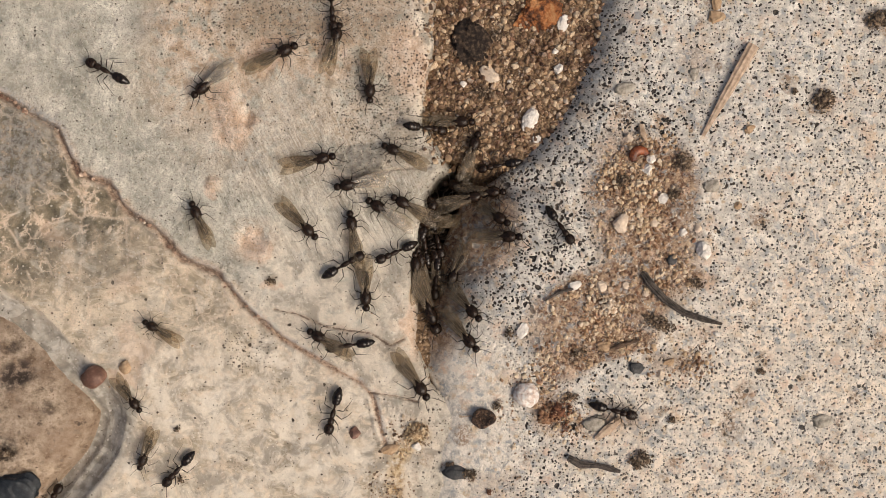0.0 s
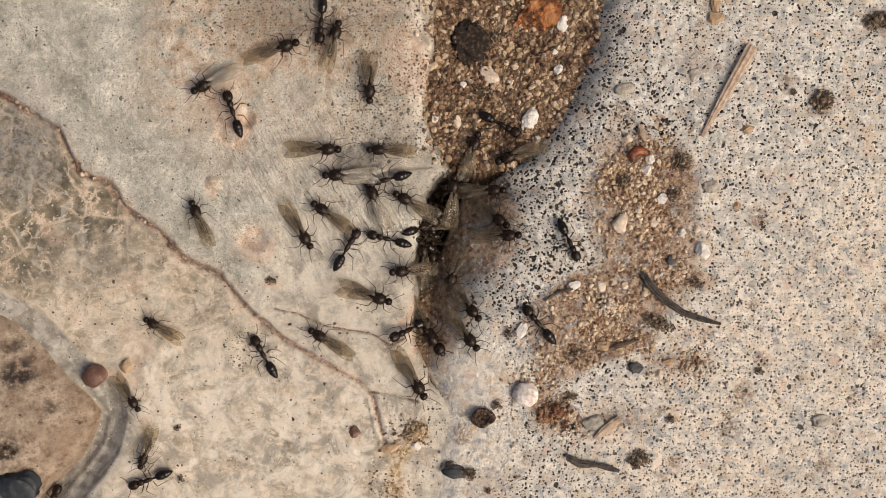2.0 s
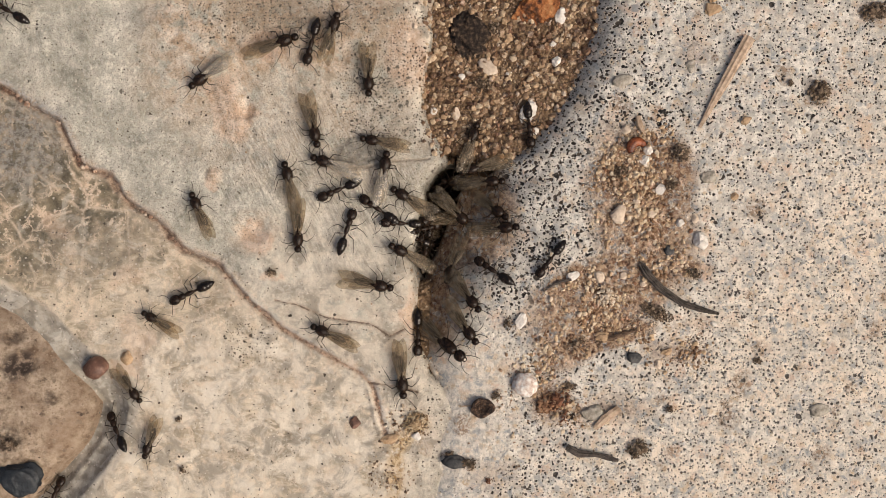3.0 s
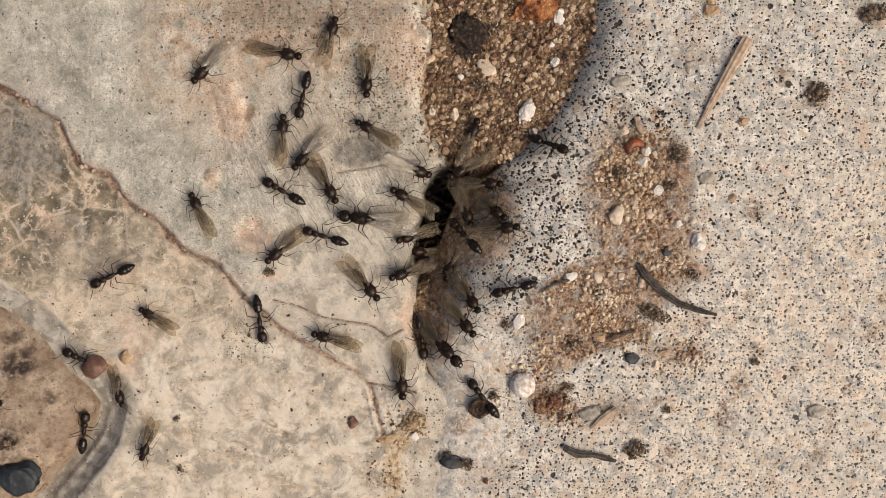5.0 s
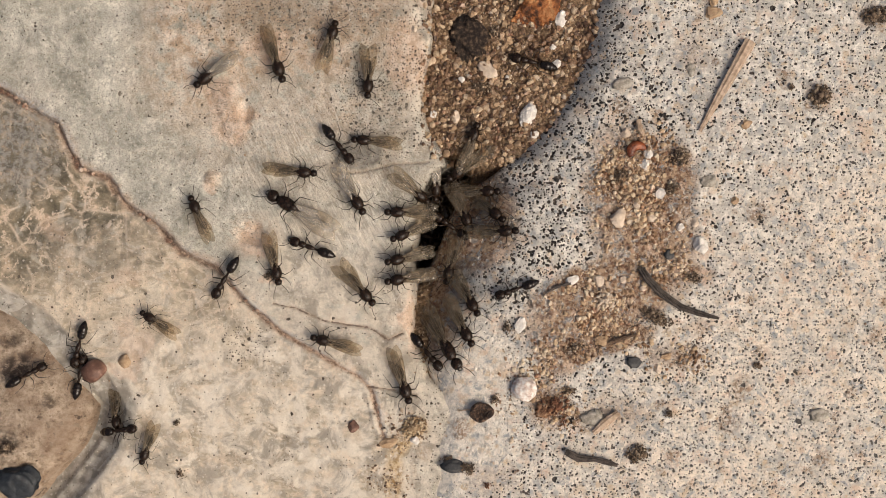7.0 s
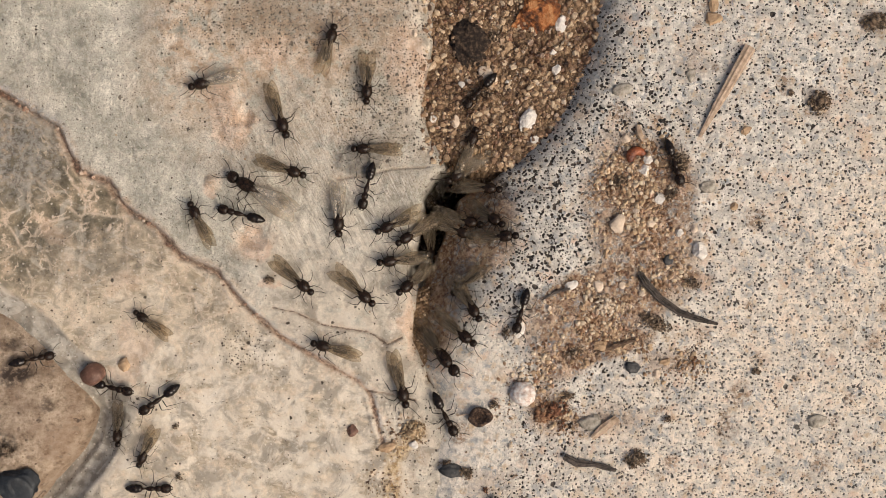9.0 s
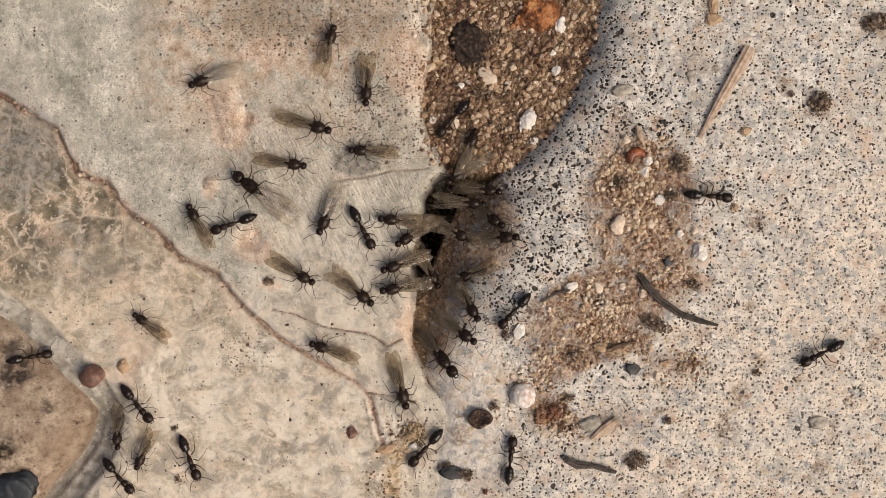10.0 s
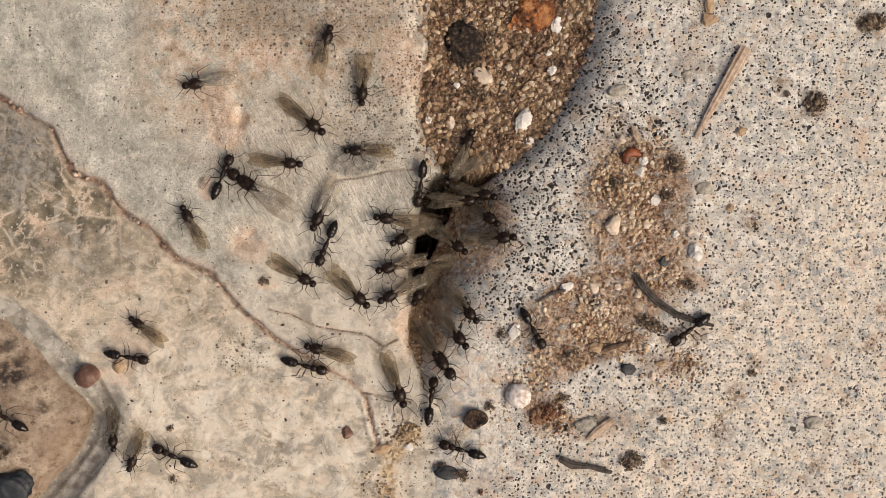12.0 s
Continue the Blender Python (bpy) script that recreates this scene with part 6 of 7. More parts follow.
    walk(ant, [
        (0.00, on(-27.20, -13.55, -55)), (2.00, on(-27.36, -13.54, -58)), (3.00, on(-27.36, -13.54, -55)),
        (5.00, on(-28.41, -13.86, -80)), (6.00, on(-28.49, -14.16, -82)), (6.50, on(-28.63, -14.71, -85)),
        (7.00, on(-28.77, -15.92, -85)), (9.00, on(-28.45, -16.83, -90)), (12.00, on(-28.34, -17.04, -88))])
    stride(ant)
    ant = winged(0.84)
    walk(ant, [
        (0.00, on(-26.45, -18.55, -112)), (1.50, on(-26.57, -18.63, -110)), (3.00, on(-26.21, -18.43, -110)),
        (5.00, on(-26.29, -18.65, -110)), (6.00, on(-26.22, -18.49, -108)), (7.00, on(-26.26, -18.63, -110)),
        (9.00, on(-26.38, -18.63, -115)), (12.00, on(-26.78, -18.78, -112))])
    stride(ant)
    ant = winged(1.05)
    walk(ant, [
        (0.00, on(5.95, 1.00, 0)), (1.50, on(5.96, 1.13, 3)), (3.00, on(5.83, 1.01, 5)),
        (5.00, on(6.04, 1.01, 8)), (7.00, on(5.83, 1.03, 3)), (9.00, on(5.88, 1.02, 3)),
        (12.00, on(6.09, 1.00, 5))])
    stride(ant)
    ant = winged(1.00)
    walk(ant, [
        (0.00, on(2.80, 9.35, 72)), (3.00, on(2.82, 9.43, 72)), (5.00, on(2.95, 9.88, 70)),
        (7.00, on(2.86, 9.72, 72)), (9.00, on(2.77, 9.76, 72)), (12.00, on(2.80, 9.67, 70))])
    stride(ant)
    ant = winged(1.00)
    walk(ant, [
        (0.00, on(5.25, 2.65, -35)), (3.00, on(5.23, 2.47, -38)), (5.00, on(5.28, 2.47, -38)),
        (7.00, on(5.07, 2.59, -40)), (9.00, on(5.02, 2.52, -35)), (12.00, on(5.03, 2.75, -38))])
    stride(ant)
    ant = winged(1.00)
    walk(ant, [
        (0.00, on(4.60, 5.00, 0)), (3.00, on(4.63, 5.20, 2)), (5.00, on(4.62, 5.04, 0)),
        (7.00, on(4.27, 4.60, 0)), (9.00, on(4.45, 5.34, -5)), (12.00, on(4.47, 4.86, -12))])
    stride(ant)
    ant = winged(0.95)
    walk(ant, [
        (0.00, on(1.10, -2.55, -112)), (1.50, on(1.05, -2.79, -108)), (3.00, on(0.93, -2.96, -110)),
        (5.00, on(0.94, -2.68, -108)), (7.00, on(0.81, -2.64, -105)), (9.00, on(2.03, -3.52, -140)),
        (9.50, on(2.22, -2.80, -155)), (10.00, on(2.50, -2.53, -157)), (10.50, on(2.16, -3.04, -160)),
        (11.00, on(1.64, -2.56, -180)), (11.50, on(0.26, -2.22, -175)), (12.00, on(-0.72, -1.28, -170, 1.0))])
    stride(ant)
    ant = winged(1.00)
    walk(ant, [
        (0.00, on(-3.55, 4.10, 150)), (1.00, on(-3.59, 4.24, 150)), (2.00, on(-3.40, 4.39, 150)),
        (3.00, on(-3.54, 4.05, 148)), (5.00, on(-3.45, 4.03, 150)), (5.50, on(-3.44, 3.74, 150)),
        (6.00, on(-3.62, 3.21, 152)), (6.50, on(-3.88, 2.78, 170)), (7.00, on(-3.87, 2.84, 180)),
        (9.00, on(-4.74, 1.88, 205)), (9.50, on(-4.13, 3.09, 182)), (10.00, on(-4.34, 2.66, 175)),
        (10.50, on(-4.37, 2.85, 168)), (12.00, on(-4.35, 2.77, 172))])
    stride(ant)
    ant = winged(0.95)
    walk(ant, [
        (0.00, on(-2.30, 1.55, 200, 3.5)), (3.00, on(-2.24, 0.27, 200, 3.5)), (5.00, on(-3.20, 0.29, 200, 0.3)),
        (5.50, on(-3.59, 0.46, 200)), (7.00, on(-3.67, 0.83, 205)), (9.00, on(-3.27, 0.98, 215)),
        (12.00, on(-3.29, 1.02, 210))])
    stride(ant)
    ant = winged(1.00)
    walk(ant, [
        (0.00, on(-2.30, -1.05, 100, 0.6)), (0.50, on(-2.52, -1.05, 120, 0.4)),
        (1.00, on(-2.93, -1.36, 160, 0.2)), (1.50, on(-3.37, -1.94, 222)), (2.00, on(-3.85, -1.98, 185)),
        (2.50, on(-4.58, -1.74, 172)), (3.00, on(-3.90, -1.04, 150)), (5.00, on(-3.75, -2.99, 200)),
        (6.00, on(-4.17, -3.34, 208)), (7.00, on(-3.96, -3.19, 190)), (9.00, on(-3.31, -3.39, 222)),
        (9.50, on(-3.90, -3.18, 180)), (10.00, on(-4.22, -3.46, 190)), (10.50, on(-4.00, -3.91, 207)),
        (11.00, on(-4.11, -4.08, 210)), (12.00, on(-4.12, -4.05, 207))])
    stride(ant)
    ant = winged(1.00)
    walk(ant, [
        (0.00, on(-0.70, 1.55, 160, 6.0)), (3.00, on(-0.63, -0.24, 170, 6.0)), (5.00, on(-2.24, -0.97, 175, 1.0)),
        (5.50, on(-3.43, -1.05, 180, 0.2)), (6.00, on(-4.98, -0.87, 180)), (6.50, on(-4.73, -1.60, 185)),
        (7.00, on(-4.07, -1.33, 195)), (9.00, on(-4.52, -1.19, 187)), (9.50, on(-4.41, -0.93, 182)),
        (10.00, on(-4.23, -1.50, 200)), (12.00, on(-4.23, -1.60, 195))])
    stride(ant)
    ant = winged(1.00)
    walk(ant, [
        (0.00, on(-0.95, 1.05, -80, 7.0)), (7.00, on(-0.80, 0.58, -80, 7.0)), (9.00, on(-0.90, -0.52, -85, 4.0)),
        (9.50, on(-0.79, -1.81, -72, 0.3)), (10.00, on(-0.71, -2.44, -60)), (10.50, on(-1.05, -3.30, -90)),
        (11.00, on(-1.61, -3.57, -115)), (11.50, on(-1.89, -3.88, -127)), (12.00, on(-1.81, -4.04, -117))])
    stride(ant)
    ant = winged(0.95)
    walk(ant, [
        (0.00, on(0.30, 3.05, -30, 7.0)), (7.00, on(0.45, 2.34, -30, 7.0)), (9.00, on(2.00, 1.41, -25)),
        (10.00, on(1.84, 1.28, -25)), (11.00, on(1.87, 1.05, -30)), (12.00, on(2.03, 0.33, -38))])
    stride(ant)
    ant = winged(1.00)
    walk(ant, [
        (0.00, on(2.80, 4.65, 15)), (0.50, on(2.72, 4.70, 15)), (1.00, on(2.32, 4.40, 20)),
        (1.50, on(1.59, 4.99, 50)), (2.00, on(0.81, 5.65, 85, 0.6)), (2.10, on(1.18, 5.18, 48, 0.5)),
        (2.20, on(1.56, 4.70, 10, 0.4)), (2.50, on(2.40, 2.53, -40)), (3.00, on(1.80, 2.03, -45)),
        (5.00, on(2.50, 2.30, -70)), (7.00, on(2.30, 2.25, -66)), (9.00, on(2.76, 2.36, -15)),
        (10.00, on(2.93, 4.14, -5)), (12.00, on(2.92, 4.40, 0))])
    stride(ant)
    ant = winged(1.05)
    walk(ant, [
        (0.00, on(1.55, 11.35, 0)), (0.50, on(2.62, 10.80, -15)), (1.00, on(6.57, 10.91, -5)),
        (1.30, on(7.59, 10.22, -55)), (1.50, on(7.75, 9.66, -85)), (1.70, on(7.34, 9.08, -150)),
        (2.00, on(5.97, 8.22, -160)), (2.50, on(3.91, 7.21, -165)), (3.00, on(2.81, 6.51, -165)),
        (5.00, on(1.80, 6.35, -150)), (7.00, on(1.56, 6.51, -145)), (9.00, on(1.38, 6.78, -145)),
        (12.00, on(1.71, 6.75, -145))])
    stride(ant)
    ant = winged(1.00)
    walk(ant, [
        (0.00, on(-1.70, 2.45, 185, 0.8)), (1.00, on(-1.79, 2.39, 190, 0.8)), (3.00, on(-1.88, 1.78, 190, 0.8)),
        (5.00, on(-0.72, 1.56, 230, 7.0)), (7.00, on(-0.65, 1.58, 230, 7.0)), (8.00, on(0.05, 2.17, 298, 5.2)),
        (9.00, on(0.74, 2.76, 365, 3.5)), (12.00, on(0.92, 2.89, 360, 3.8))])
    stride(ant)
    ant = winged(1.00)
    walk(ant, [
        (0.00, on(-0.70, -0.70, 95, 0.8)), (1.00, on(-0.78, -0.61, 95, 0.8)), (2.00, on(-1.09, 0.54, 100, 4.0)),
        (3.00, on(-1.13, 0.02, 105, 6.0)), (12.00, on(-0.58, 1.13, 110, 9.0))])
    stride(ant)
    ant = winged(1.00)
    walk(ant, [
        (0.00, on(-2.70, -1.45, 92, 0.3)), (1.00, on(-2.43, -0.96, 92, 0.4)), (1.50, on(-2.16, -0.29, 95, 0.6)),
        (3.00, on(-1.89, -0.23, 95, 4.5)), (4.00, on(-1.05, 0.79, 95, 8.0)), (12.00, on(-0.33, 2.13, 100, 9.0))])
    stride(ant)
    ant = winged(1.00)
    walk(ant, [
        (0.00, on(1.05, 6.15, 175, 3.5)), (3.00, on(1.15, 5.51, 175, 4.0)), (7.00, on(1.46, 5.60, 178, 4.0)),
        (9.00, on(1.58, 5.63, 185, 3.5)), (12.00, on(1.81, 5.90, 185, 3.5))])
    stride(ant)
    ant = glint_queen(1.15)
    walk(ant, [
        (0.00, on(-0.70, 2.30, 175, 6.5)), (3.00, on(-0.62, 1.53, 180, 6.5)), (3.60, on(-0.90, 1.60, 181, 1.5)), (4.00, on(-3.00, 1.75, 182)),
        (4.80, on(-6.29, 1.90, 175)), (5.00, on(-6.98, 1.95, 172)), (5.50, on(-8.68, 1.56, 175)),
        (6.00, on(-9.26, 1.39, 172)), (6.50, on(-11.53, 1.72, 170)), (7.00, on(-13.51, 3.43, 150)),
        (9.00, on(-17.02, 5.45, 150)), (9.50, on(-16.68, 5.04, 155)), (10.00, on(-16.54, 5.48, 145)),
        (10.50, on(-16.55, 5.83, 138)), (12.00, on(-16.50, 5.73, 147))])
    stride(ant)
    ant = worker(1.00)
    walk(ant, [
        (0.00, on(-29.45, 15.55, 152)), (0.10, on(-32.41, 17.18, 150)), (0.20, on(-35.33, 18.71, 152)),
        (0.30, on(-38.49, 19.74, 160)), (0.60, on(-45.77, 21.69, 165)), (12.00, on(-58.85, 24.97, 165))])
    stride(ant)
    ant = worker(1.00)
    walk(ant, [
        (0.00, on(-8.10, -8.45, 188)), (0.20, on(-7.98, -7.89, 170)), (0.30, on(-8.74, -6.36, 135)),
        (0.50, on(-9.02, -5.15, 130)), (0.80, on(-13.23, -1.84, 140)), (1.00, on(-16.11, 0.38, 105)),
        (1.25, on(-15.96, 3.17, 75)), (1.50, on(-13.96, 6.22, 45)), (1.75, on(-15.74, 8.88, 115)),
        (2.00, on(-18.51, 11.80, 108)), (2.50, on(-24.83, 11.44, 172)), (2.80, on(-31.85, 17.38, 150)),
        (3.20, on(-42.41, 21.51, 150)), (12.00, on(-58.88, 31.99, 150))])
    stride(ant)
    ant = worker(1.00)
    walk(ant, [
        (0.00, on(-9.60, -14.20, -105)), (0.30, on(-9.99, -13.96, -118)), (0.50, on(-10.87, -14.20, -140)),
        (1.00, on(-12.69, -14.64, -170)), (1.50, on(-14.84, -13.00, -220)), (2.00, on(-15.72, -9.62, -240)),
        (2.50, on(-19.06, -5.10, -220)), (3.00, on(-22.21, -4.58, -155)), (4.80, on(-28.74, -2.25, -160)),
        (5.00, on(-29.13, -3.11, -155)), (5.50, on(-31.31, -6.38, -128)), (6.00, on(-31.88, -8.21, -115)),
        (7.00, on(-32.04, -8.89, -105)), (7.90, on(-31.34, -10.26, -58)), (8.80, on(-30.63, -11.63, -10)),
        (9.00, on(-29.22, -12.30, -12)), (9.50, on(-27.18, -12.67, -18)), (10.00, on(-26.86, -13.62, -50)),
        (10.50, on(-27.13, -12.38, 5)), (11.00, on(-20.11, -10.13, 25)), (11.50, on(-15.58, -8.05, -3)),
        (12.00, on(-11.67, -10.20, -15))])
    stride(ant)
    ant = worker(0.95)
    walk(ant, [
        (0.00, on(-23.30, -19.35, 228)), (0.50, on(-25.37, -20.19, 203)), (1.00, on(-25.21, -20.46, 220)),
        (2.00, on(-25.84, -20.41, 200)), (2.50, on(-26.60, -19.17, 140)), (3.00, on(-28.88, -17.22, 120)),
        (4.80, on(-32.77, -11.83, 110)), (5.00, on(-31.75, -10.68, 155)), (5.10, on(-31.65, -10.77, 192)),
        (5.20, on(-31.56, -10.87, 230)), (5.35, on(-31.18, -12.10, 271)), (5.50, on(-30.80, -13.34, 312)),
        (6.00, on(-30.76, -13.86, 335)), (6.25, on(-31.53, -13.36, 378)), (6.50, on(-32.30, -12.85, 420)),
        (7.00, on(-32.29, -11.90, 440)), (7.33, on(-32.91, -13.39, 383)), (7.67, on(-33.54, -14.89, 327)),
        (8.00, on(-34.16, -16.38, 270)), (8.50, on(-30.06, -18.91, 315)), (9.00, on(-25.96, -21.44, 360)),
        (9.50, on(-25.99, -21.39, 370)), (10.00, on(-28.50, -20.05, 312)), (10.50, on(-28.52, -20.15, 280)),
        (10.80, on(-29.60, -20.60, 210)), (10.90, on(-30.30, -19.66, 170)), (11.00, on(-30.99, -18.72, 130)),
        (11.50, on(-32.61, -17.04, 150)), (12.00, on(-37.23, -14.91, 150))])
    stride(ant)
    ant = worker(0.95)
    walk(ant, [
        (0.00, on(-35.20, -22.95, 60)), (3.00, on(-34.94, -23.36, 70)), (4.80, on(-32.77, -18.90, 65)),
        (5.00, on(-32.09, -17.24, 80)), (5.20, on(-30.54, -17.68, 20)), (5.50, on(-27.97, -17.97, -5)),
        (6.00, on(-28.49, -16.88, 25)), (6.50, on(-28.62, -17.03, 8)), (7.00, on(-28.67, -16.72, 10)),
        (7.50, on(-31.41, -18.31, -55)), (8.00, on(-34.15, -19.90, -120)), (9.00, on(-37.11, -25.81, -120)),
        (12.00, on(-37.58, -27.60, -120))])
    stride(ant)
    ant = worker(0.95)
    walk(ant, [
        (0.00, on(10.20, 2.15, -55)), (0.50, on(10.22, 2.20, -52)), (1.00, on(10.63, 1.80, -55)),
        (1.50, on(10.98, 1.04, -62)), (2.00, on(11.00, 0.85, -65)), (2.50, on(10.59, -0.13, -98)),
        (3.00, on(9.65, -1.62, -128)), (5.00, on(6.70, -4.24, -165)), (6.00, on(6.62, -4.29, -166)),
        (7.00, on(6.74, -3.99, -160)), (9.00, on(7.16, -5.41, -105)), (9.50, on(6.95, -5.54, -120)),
        (10.00, on(6.62, -5.28, -132)), (10.50, on(6.87, -5.54, -112)), (11.00, on(7.05, -5.89, -98)),
        (11.50, on(7.30, -6.21, -85)), (12.00, on(8.48, -6.76, -60))])
    stride(ant)
    ant = worker(1.00)
    walk(ant, [
        (0.00, on(14.80, -14.05, -15)), (0.10, on(14.91, -14.02, 42)), (0.20, on(15.02, -13.99, 100)),
        (0.30, on(14.85, -13.86, 165)), (0.50, on(14.52, -13.84, 178)), (0.80, on(14.05, -13.09, 130)),
        (1.00, on(13.70, -11.87, 100)), (1.50, on(11.59, -9.65, 120)), (2.00, on(8.55, -6.72, 130)),
        (2.50, on(5.67, -4.25, 140)), (3.00, on(4.81, -2.87, 146)), (5.00, on(2.46, 0.30, 132)),
        (5.50, on(2.01, 0.32, 130)), (6.00, on(2.63, 0.04, 128)), (6.50, on(1.81, 0.62, 140)),
        (7.00, on(1.11, 1.43, 145, 0.8)), (9.00, on(-0.52, 3.51, 140, 7.0)), (12.00, on(-0.09, 3.64, 140, 7.0))])
    stride(ant)
    ant = worker(1.00)
    walk(ant, [
        (0.00, on(-1.80, 10.70, -5)), (0.50, on(-2.18, 10.90, -3)), (1.00, on(-1.59, 11.06, 8)),
        (1.50, on(1.08, 11.66, 3)), (2.00, on(5.01, 11.28, -28)), (2.50, on(7.98, 11.02, -55)),
        (3.00, on(7.86, 10.48, -85)), (5.00, on(9.62, 8.53, -25)), (5.50, on(12.94, 6.84, -40)),
        (5.80, on(13.96, 6.73, -5)), (6.00, on(13.36, 6.76, 15)), (6.20, on(13.87, 8.71, 85)),
        (6.50, on(13.07, 12.16, 115)), (7.00, on(8.38, 16.26, 166)), (8.80, on(4.26, 14.95, 225)),
        (9.00, on(3.51, 14.24, 228)), (9.50, on(2.70, 13.25, 238)), (10.00, on(1.15, 11.86, 228)),
        (10.50, on(-0.37, 9.63, 272)), (11.00, on(-1.05, 7.14, 290)), (11.50, on(-1.37, 6.46, 285)),
        (12.00, on(-1.55, 6.04, 262))])
    stride(ant)
    ant = worker(0.95)
    walk(ant, [
        (0.00, on(5.20, 7.55, 190)), (0.50, on(2.62, 7.20, 196, 0.3)), (1.00, on(0.82, 5.90, 200, 6.0)),
        (12.00, on(0.91, 5.14, 200, 8.0))])
    stride(ant)
    ant = worker(1.00)
    walk(ant, [
        (0.00, on(-8.85, -1.50, 30)), (0.50, on(-9.12, -1.30, 35)), (1.00, on(-8.94, -1.37, 35)),
        (1.50, on(-8.73, -0.70, 45)), (2.00, on(-8.56, -0.18, 60)), (2.50, on(-8.96, -0.13, 70)),
        (3.00, on(-8.54, 0.64, 72)), (3.90, on(-9.18, 0.51, 111)), (4.80, on(-9.82, 0.39, 150)),
        (5.00, on(-10.16, 0.29, 163)), (5.50, on(-11.10, 0.15, 168)), (6.00, on(-11.58, 0.28, 168)),
        (6.50, on(-11.18, -0.60, 198)), (7.00, on(-11.35, -0.43, 160)), (9.00, on(-17.61, 2.93, 165)),
        (9.50, on(-18.12, 2.32, 188)), (10.00, on(-18.19, 2.31, 200)), (10.50, on(-18.25, 2.27, 208)),
        (11.00, on(-18.10, 3.24, 160)), (11.50, on(-18.79, 4.59, 115)), (12.00, on(-18.95, 6.27, 68))])
    stride(ant)
    ant = worker(1.00)
    walk(ant, [
        (0.00, on(-9.80, 21.30, -85)), (0.50, on(-10.27, 20.60, -88)), (1.00, on(-10.46, 20.16, -82)),
        (1.50, on(-10.57, 20.37, -95)), (2.00, on(-10.75, 20.29, -95)), (2.50, on(-11.06, 19.37, -95)),
        (3.00, on(-11.48, 17.73, -105)), (5.00, on(-12.14, 13.00, -103)), (5.50, on(-12.88, 11.44, -120)),
        (6.00, on(-10.69, 10.56, -88)), (6.50, on(-10.49, 10.83, -90)), (7.00, on(-9.20, 8.86, -52)),
        (9.00, on(-6.51, 5.59, -104)), (9.50, on(-6.64, 4.08, -103)), (10.00, on(-7.00, 2.00, -62)),
        (10.50, on(-6.82, 1.40, -42)), (11.00, on(-6.48, 1.27, -36)), (11.50, on(-7.48, 1.22, -80)),
        (12.00, on(-9.60, 0.59, -112))])
    stride(ant)
    ant = worker(1.00)
    walk(ant, [
        (0.00, on(-0.45, 5.05, 190, 7.0)), (1.00, on(-0.44, 5.40, 190, 6.0)), (1.50, on(-1.77, 6.14, 192, 0.3)),
        (2.00, on(-4.81, 6.15, 195)), (2.50, on(-7.19, 5.10, 203)), (3.00, on(-9.03, 4.57, 203)),
        (4.80, on(-13.50, 4.42, 160)), (5.00, on(-13.84, 4.27, 150)), (5.50, on(-13.93, 3.93, 148)),
        (6.00, on(-16.92, 2.64, 190)), (6.50, on(-17.07, 1.86, 212)), (6.80, on(-18.17, -0.47, 240)),
        (7.00, on(-18.98, -2.95, 238)), (7.20, on(-20.38, -6.43, 230)), (8.80, on(-24.09, -12.97, 222)),
        (9.00, on(-24.84, -13.44, 216)), (9.50, on(-24.07, -13.81, 255)), (10.00, on(-22.23, -18.42, 292)),
        (10.50, on(-21.65, -20.88, 265)), (10.80, on(-22.09, -21.08, 330)), (11.00, on(-22.43, -20.70, 368)),
        (11.25, on(-22.50, -19.78, 440)), (11.50, on(-22.82, -18.86, 510)), (12.00, on(-22.97, -18.42, 515))])
    stride(ant)
    ant = worker(1.00)
    walk(ant, [
        (0.00, on(-0.70, 1.05, 170, 7.0)), (2.00, on(-1.69, 1.29, 175, 3.5)), (2.50, on(-4.58, 1.68, 175)),
        (3.00, on(-5.51, 2.65, 145)), (3.80, on(-12.16, 1.80, 200)), (4.80, on(-15.87, -1.48, 272)),
        (5.00, on(-16.06, -6.88, 278)), (5.20, on(-12.09, -8.53, 320)), (5.40, on(-8.93, -12.14, 315)),
        (5.55, on(-8.10, -13.81, 335)), (5.62, on(-8.66, -14.22, 298)), (5.70, on(-9.21, -14.64, 260)),
        (5.80, on(-9.60, -14.87, 245)), (6.00, on(-12.97, -16.35, 215)), (6.20, on(-17.23, -17.27, 200)),
        (6.40, on(-22.49, -19.89, 222)), (6.60, on(-25.23, -22.64, 235)), (7.00, on(-31.68, -28.07, 235)),
        (12.00, on(-33.55, -33.10, 235))])
    stride(ant)
    ant = worker(1.00)
    walk(ant, [
        (0.00, on(5.80, -25.95, 110)), (3.20, on(5.90, -25.45, 110)), (4.80, on(4.47, -15.09, 120)),
        (5.00, on(3.93, -14.03, 128)), (5.20, on(3.50, -13.86, 160)), (5.50, on(0.72, -14.61, 207)),
        (5.80, on(-2.39, -17.49, 225)), (6.00, on(-3.95, -19.01, 240)), (6.40, on(-4.62, -21.78, 240)),
        (7.00, on(-7.06, -26.55, 240)), (12.00, on(-8.49, -27.99, 240))])
    stride(ant)
    ant = worker(1.00)
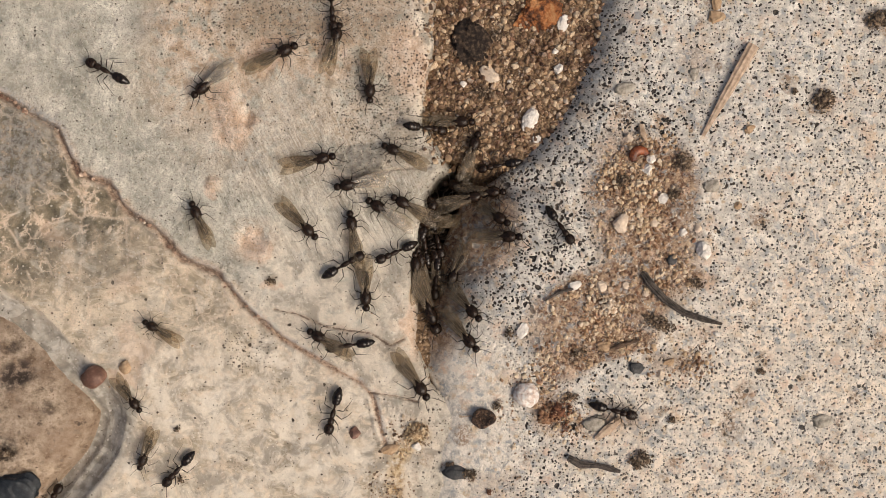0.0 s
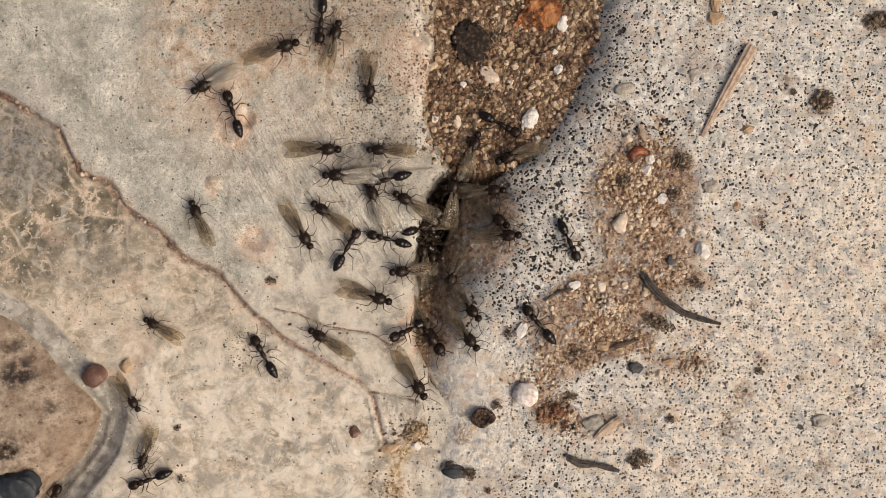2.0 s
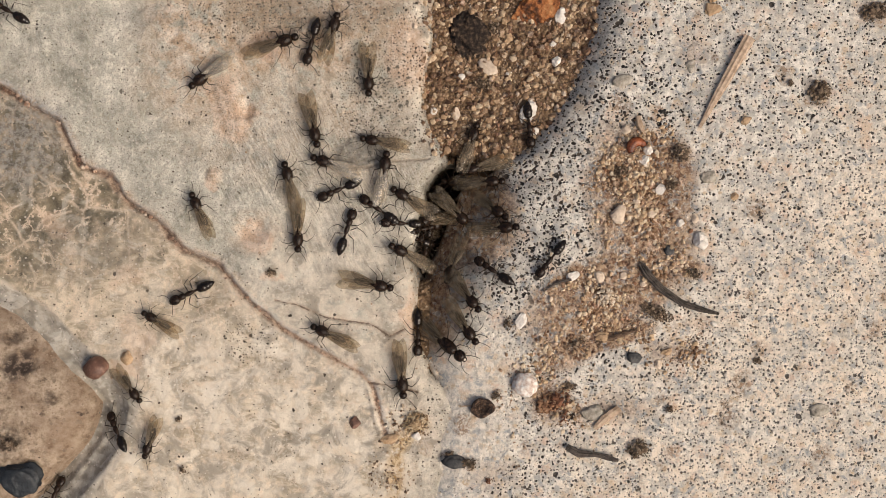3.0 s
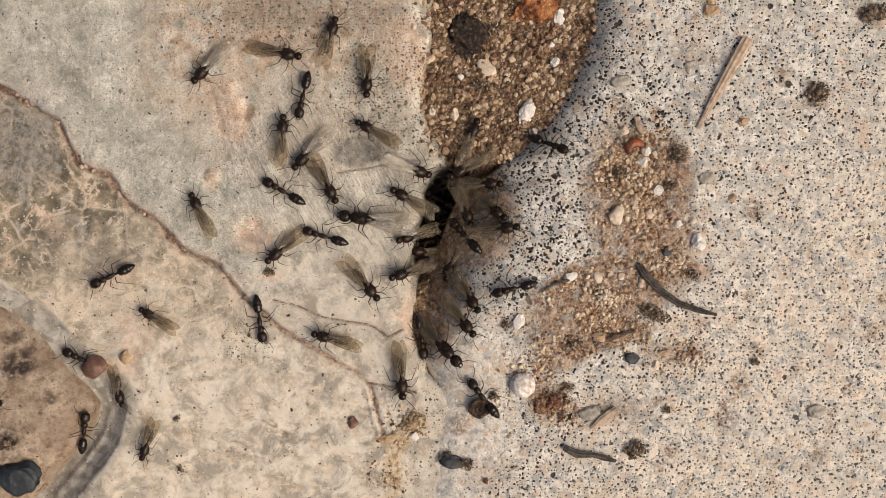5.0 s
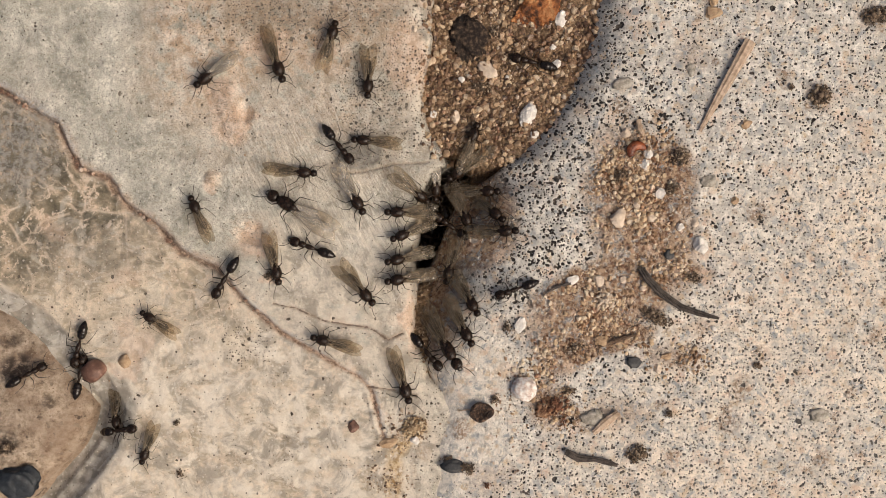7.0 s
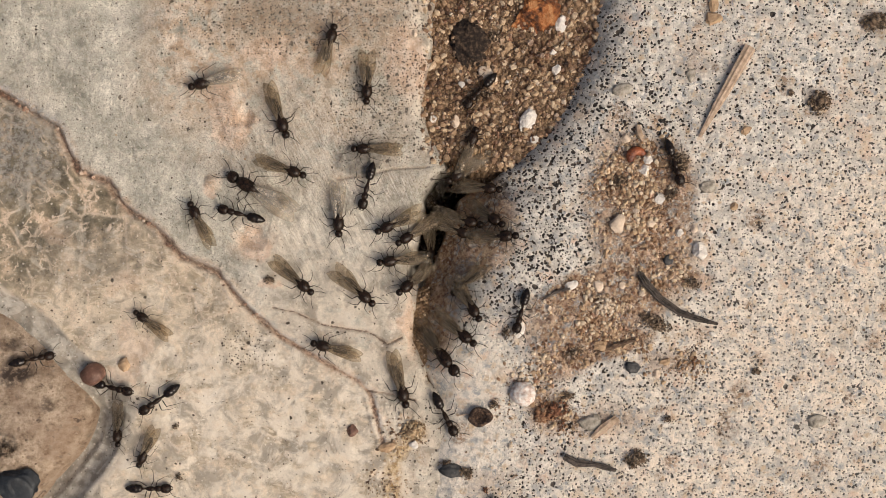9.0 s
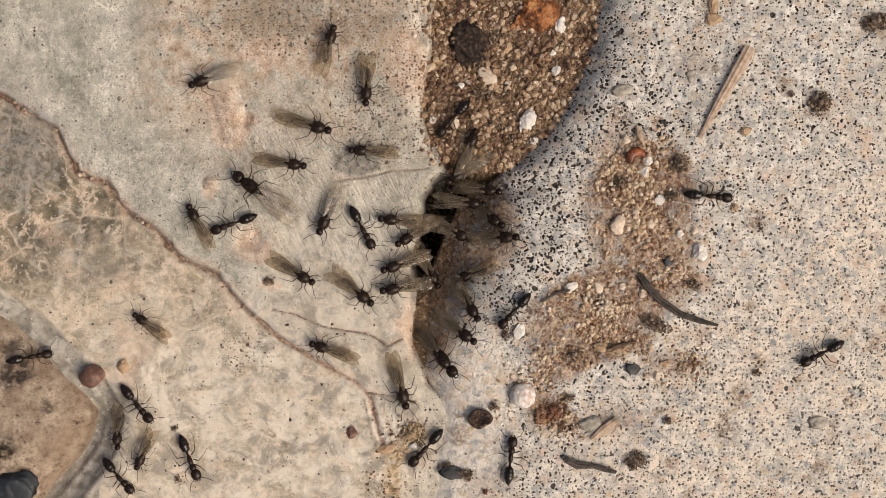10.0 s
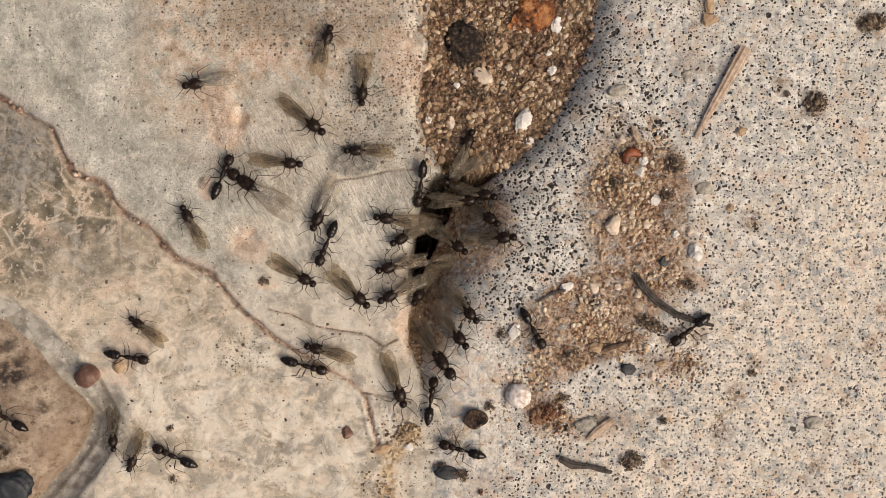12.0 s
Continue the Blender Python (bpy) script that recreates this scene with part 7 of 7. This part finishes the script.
    walk(ant, [
        (0.00, on(-0.60, -2.45, -95, 0.5)), (1.00, on(-0.58, -4.12, -92)), (1.50, on(-1.30, -5.60, -115)),
        (2.00, on(-3.09, -7.14, -155)), (2.25, on(-3.01, -7.63, -130)), (2.50, on(-2.88, -7.67, -105)),
        (3.00, on(-2.40, -8.20, -90)), (5.00, on(-1.98, -8.54, -80)), (6.00, on(-2.04, -8.68, -72)),
        (6.50, on(-2.11, -8.64, -74)), (7.00, on(-1.45, -9.67, -50)), (9.00, on(0.41, -14.64, -62)),
        (9.50, on(0.07, -16.41, -97)), (10.00, on(-1.16, -17.45, -132)), (10.50, on(-1.52, -18.64, -105)),
        (10.70, on(-1.56, -19.14, -170)), (11.00, on(-1.52, -17.98, -220)), (11.25, on(-0.70, -17.45, -280)),
        (11.50, on(-0.19, -16.32, -318)), (12.00, on(-0.37, -13.52, -278))])
    stride(ant)
    ant = worker(1.00)
    walk(ant, [
        (0.00, on(27.30, 31.05, -110)), (7.20, on(26.06, 25.77, -110)), (8.00, on(22.55, 16.42, -115)),
        (8.50, on(20.06, 11.51, -100)), (8.80, on(19.82, 8.97, -68)), (9.00, on(20.43, 7.72, -72)),
        (9.50, on(22.25, 4.91, -55)), (10.00, on(23.35, 4.81, -5)), (10.50, on(30.95, 6.44, 5)),
        (10.80, on(34.92, 4.86, -35)), (11.00, on(37.80, 3.06, -38)), (11.20, on(36.64, 1.20, -105)),
        (11.50, on(32.24, -2.76, -138)), (11.80, on(25.25, -5.04, -155)), (12.00, on(22.37, -6.81, -142))])
    stride(ant)
    ant = worker(1.00)
    walk(ant, [
        (0.00, on(45.80, -3.95, 190)), (9.40, on(43.27, -5.00, 195)), (9.80, on(37.36, -7.07, 200)),
        (10.00, on(33.53, -8.90, 208)), (10.20, on(31.20, -10.89, 280)), (10.40, on(33.54, -12.46, 330)),
        (10.50, on(35.85, -13.80, 325)), (10.60, on(38.40, -16.07, 318)), (11.00, on(46.24, -22.83, 318)),
        (12.00, on(56.73, -32.75, 318))])
    stride(ant)
    ant = worker(1.00)
    walk(ant, [
        (0.00, on(3.80, -27.95, 80)), (9.00, on(4.63, -24.13, 80)), (9.50, on(5.01, -21.05, 82)),
        (10.00, on(6.22, -18.53, 84)), (10.50, on(7.85, -16.76, 45)), (10.62, on(8.15, -16.26, 8)),
        (10.75, on(8.44, -15.75, -30)), (11.00, on(8.13, -15.75, -100)), (11.25, on(7.81, -16.67, -170)),
        (11.50, on(6.99, -17.25, -210)), (12.00, on(2.50, -17.62, -195))])
    stride(ant)
    ant = worker(0.95)
    walk(ant, [
        (0.00, on(-44.20, 4.55, -60)), (10.00, on(-42.11, -0.02, -60)), (10.30, on(-38.74, -3.09, -58)),
        (10.50, on(-37.02, -5.18, -58)), (11.00, on(-35.33, -6.93, -80)), (11.20, on(-34.39, -6.05, -30)),
        (11.50, on(-31.85, -6.95, -8)), (12.00, on(-27.42, -9.56, -10))])
    stride(ant)
    ant = worker(0.90)
    walk(ant, [
        (0.00, on(-43.20, -14.95, 20)), (5.00, on(-40.32, -14.87, 20)), (5.50, on(-38.21, -13.55, 25)),
        (6.00, on(-37.17, -12.25, 45)), (7.00, on(-36.46, -11.70, 30)), (9.00, on(-36.17, -10.02, 12)),
        (10.00, on(-36.26, -9.64, 10)), (10.50, on(-35.00, -10.04, -20)), (10.65, on(-36.45, -10.32, -60)),
        (10.80, on(-37.89, -10.61, -100)), (10.90, on(-39.38, -10.85, -140)), (11.00, on(-40.88, -11.10, -180)),
        (12.00, on(-44.66, -11.08, -180))])
    stride(ant)
    ant = worker(0.95)
    walk(ant, [
        (0.00, on(-1.60, 2.45, 70, 0.3)), (1.00, on(-1.59, 2.39, 75, 0.4)), (2.00, on(-2.20, 1.94, 20, 0.5)),
        (3.00, on(-2.03, 1.03, 15, 0.7)), (4.50, on(-0.76, 1.30, 10, 5.0)), (12.00, on(-0.08, 2.13, 10, 7.0))])
    stride(ant)
    ant = worker(0.95)
    walk(ant, [
        (0.00, on(-0.60, 1.15, -75, 0.4)), (1.00, on(-0.78, 1.14, -80, 0.5)), (2.00, on(-0.94, 0.79, -90, 0.8)),
        (3.00, on(-1.38, -0.23, -100, 1.0)), (5.00, on(-1.23, 0.04, -100, 4.5)),
        (12.00, on(-0.58, 1.13, -100, 7.0))])
    stride(ant)
    ant = worker(0.90)
    walk(ant, [
        (0.00, on(-1.80, 0.05, 100, 0.3)), (1.00, on(-1.93, -0.11, 110, 0.4)), (2.00, on(-1.94, 0.53, 150, 0.6)),
        (3.00, on(-2.39, 0.02, 160, 0.8)), (5.00, on(-0.97, 0.29, 170, 5.0)), (12.00, on(-0.58, 1.13, 170, 7.0))])
    stride(ant)
    ant = worker(0.95)
    walk(ant, [
        (0.00, on(-4.10, -0.20, 205)), (0.50, on(-4.27, -1.20, 240)), (1.00, on(-4.69, -0.97, 195)),
        (1.50, on(-5.17, -0.29, 170)), (2.00, on(-4.70, 0.78, 165)), (2.50, on(-4.23, 1.68, 185, 0.2)),
        (3.00, on(-3.55, 1.53, 178, 0.3)), (3.67, on(-2.94, 0.95, 122, 1.4)), (4.33, on(-2.34, 0.37, 66, 2.4)),
        (5.00, on(-1.73, -0.21, 10, 3.5)), (12.00, on(-0.33, 1.13, 10, 7.0))])
    stride(ant)
    ant = worker(0.95)
    walk(ant, [
        (0.00, on(0.30, 4.30, 170, 4.0)), (3.00, on(0.14, 3.79, 160, 5.0)), (5.00, on(0.13, 3.83, 150, 6.0)),
        (7.00, on(-0.15, 3.84, 120, 4.0)), (9.00, on(0.23, 4.01, 150, 6.0)), (12.00, on(0.41, 4.64, 160, 6.0))])
    stride(ant)


motions()
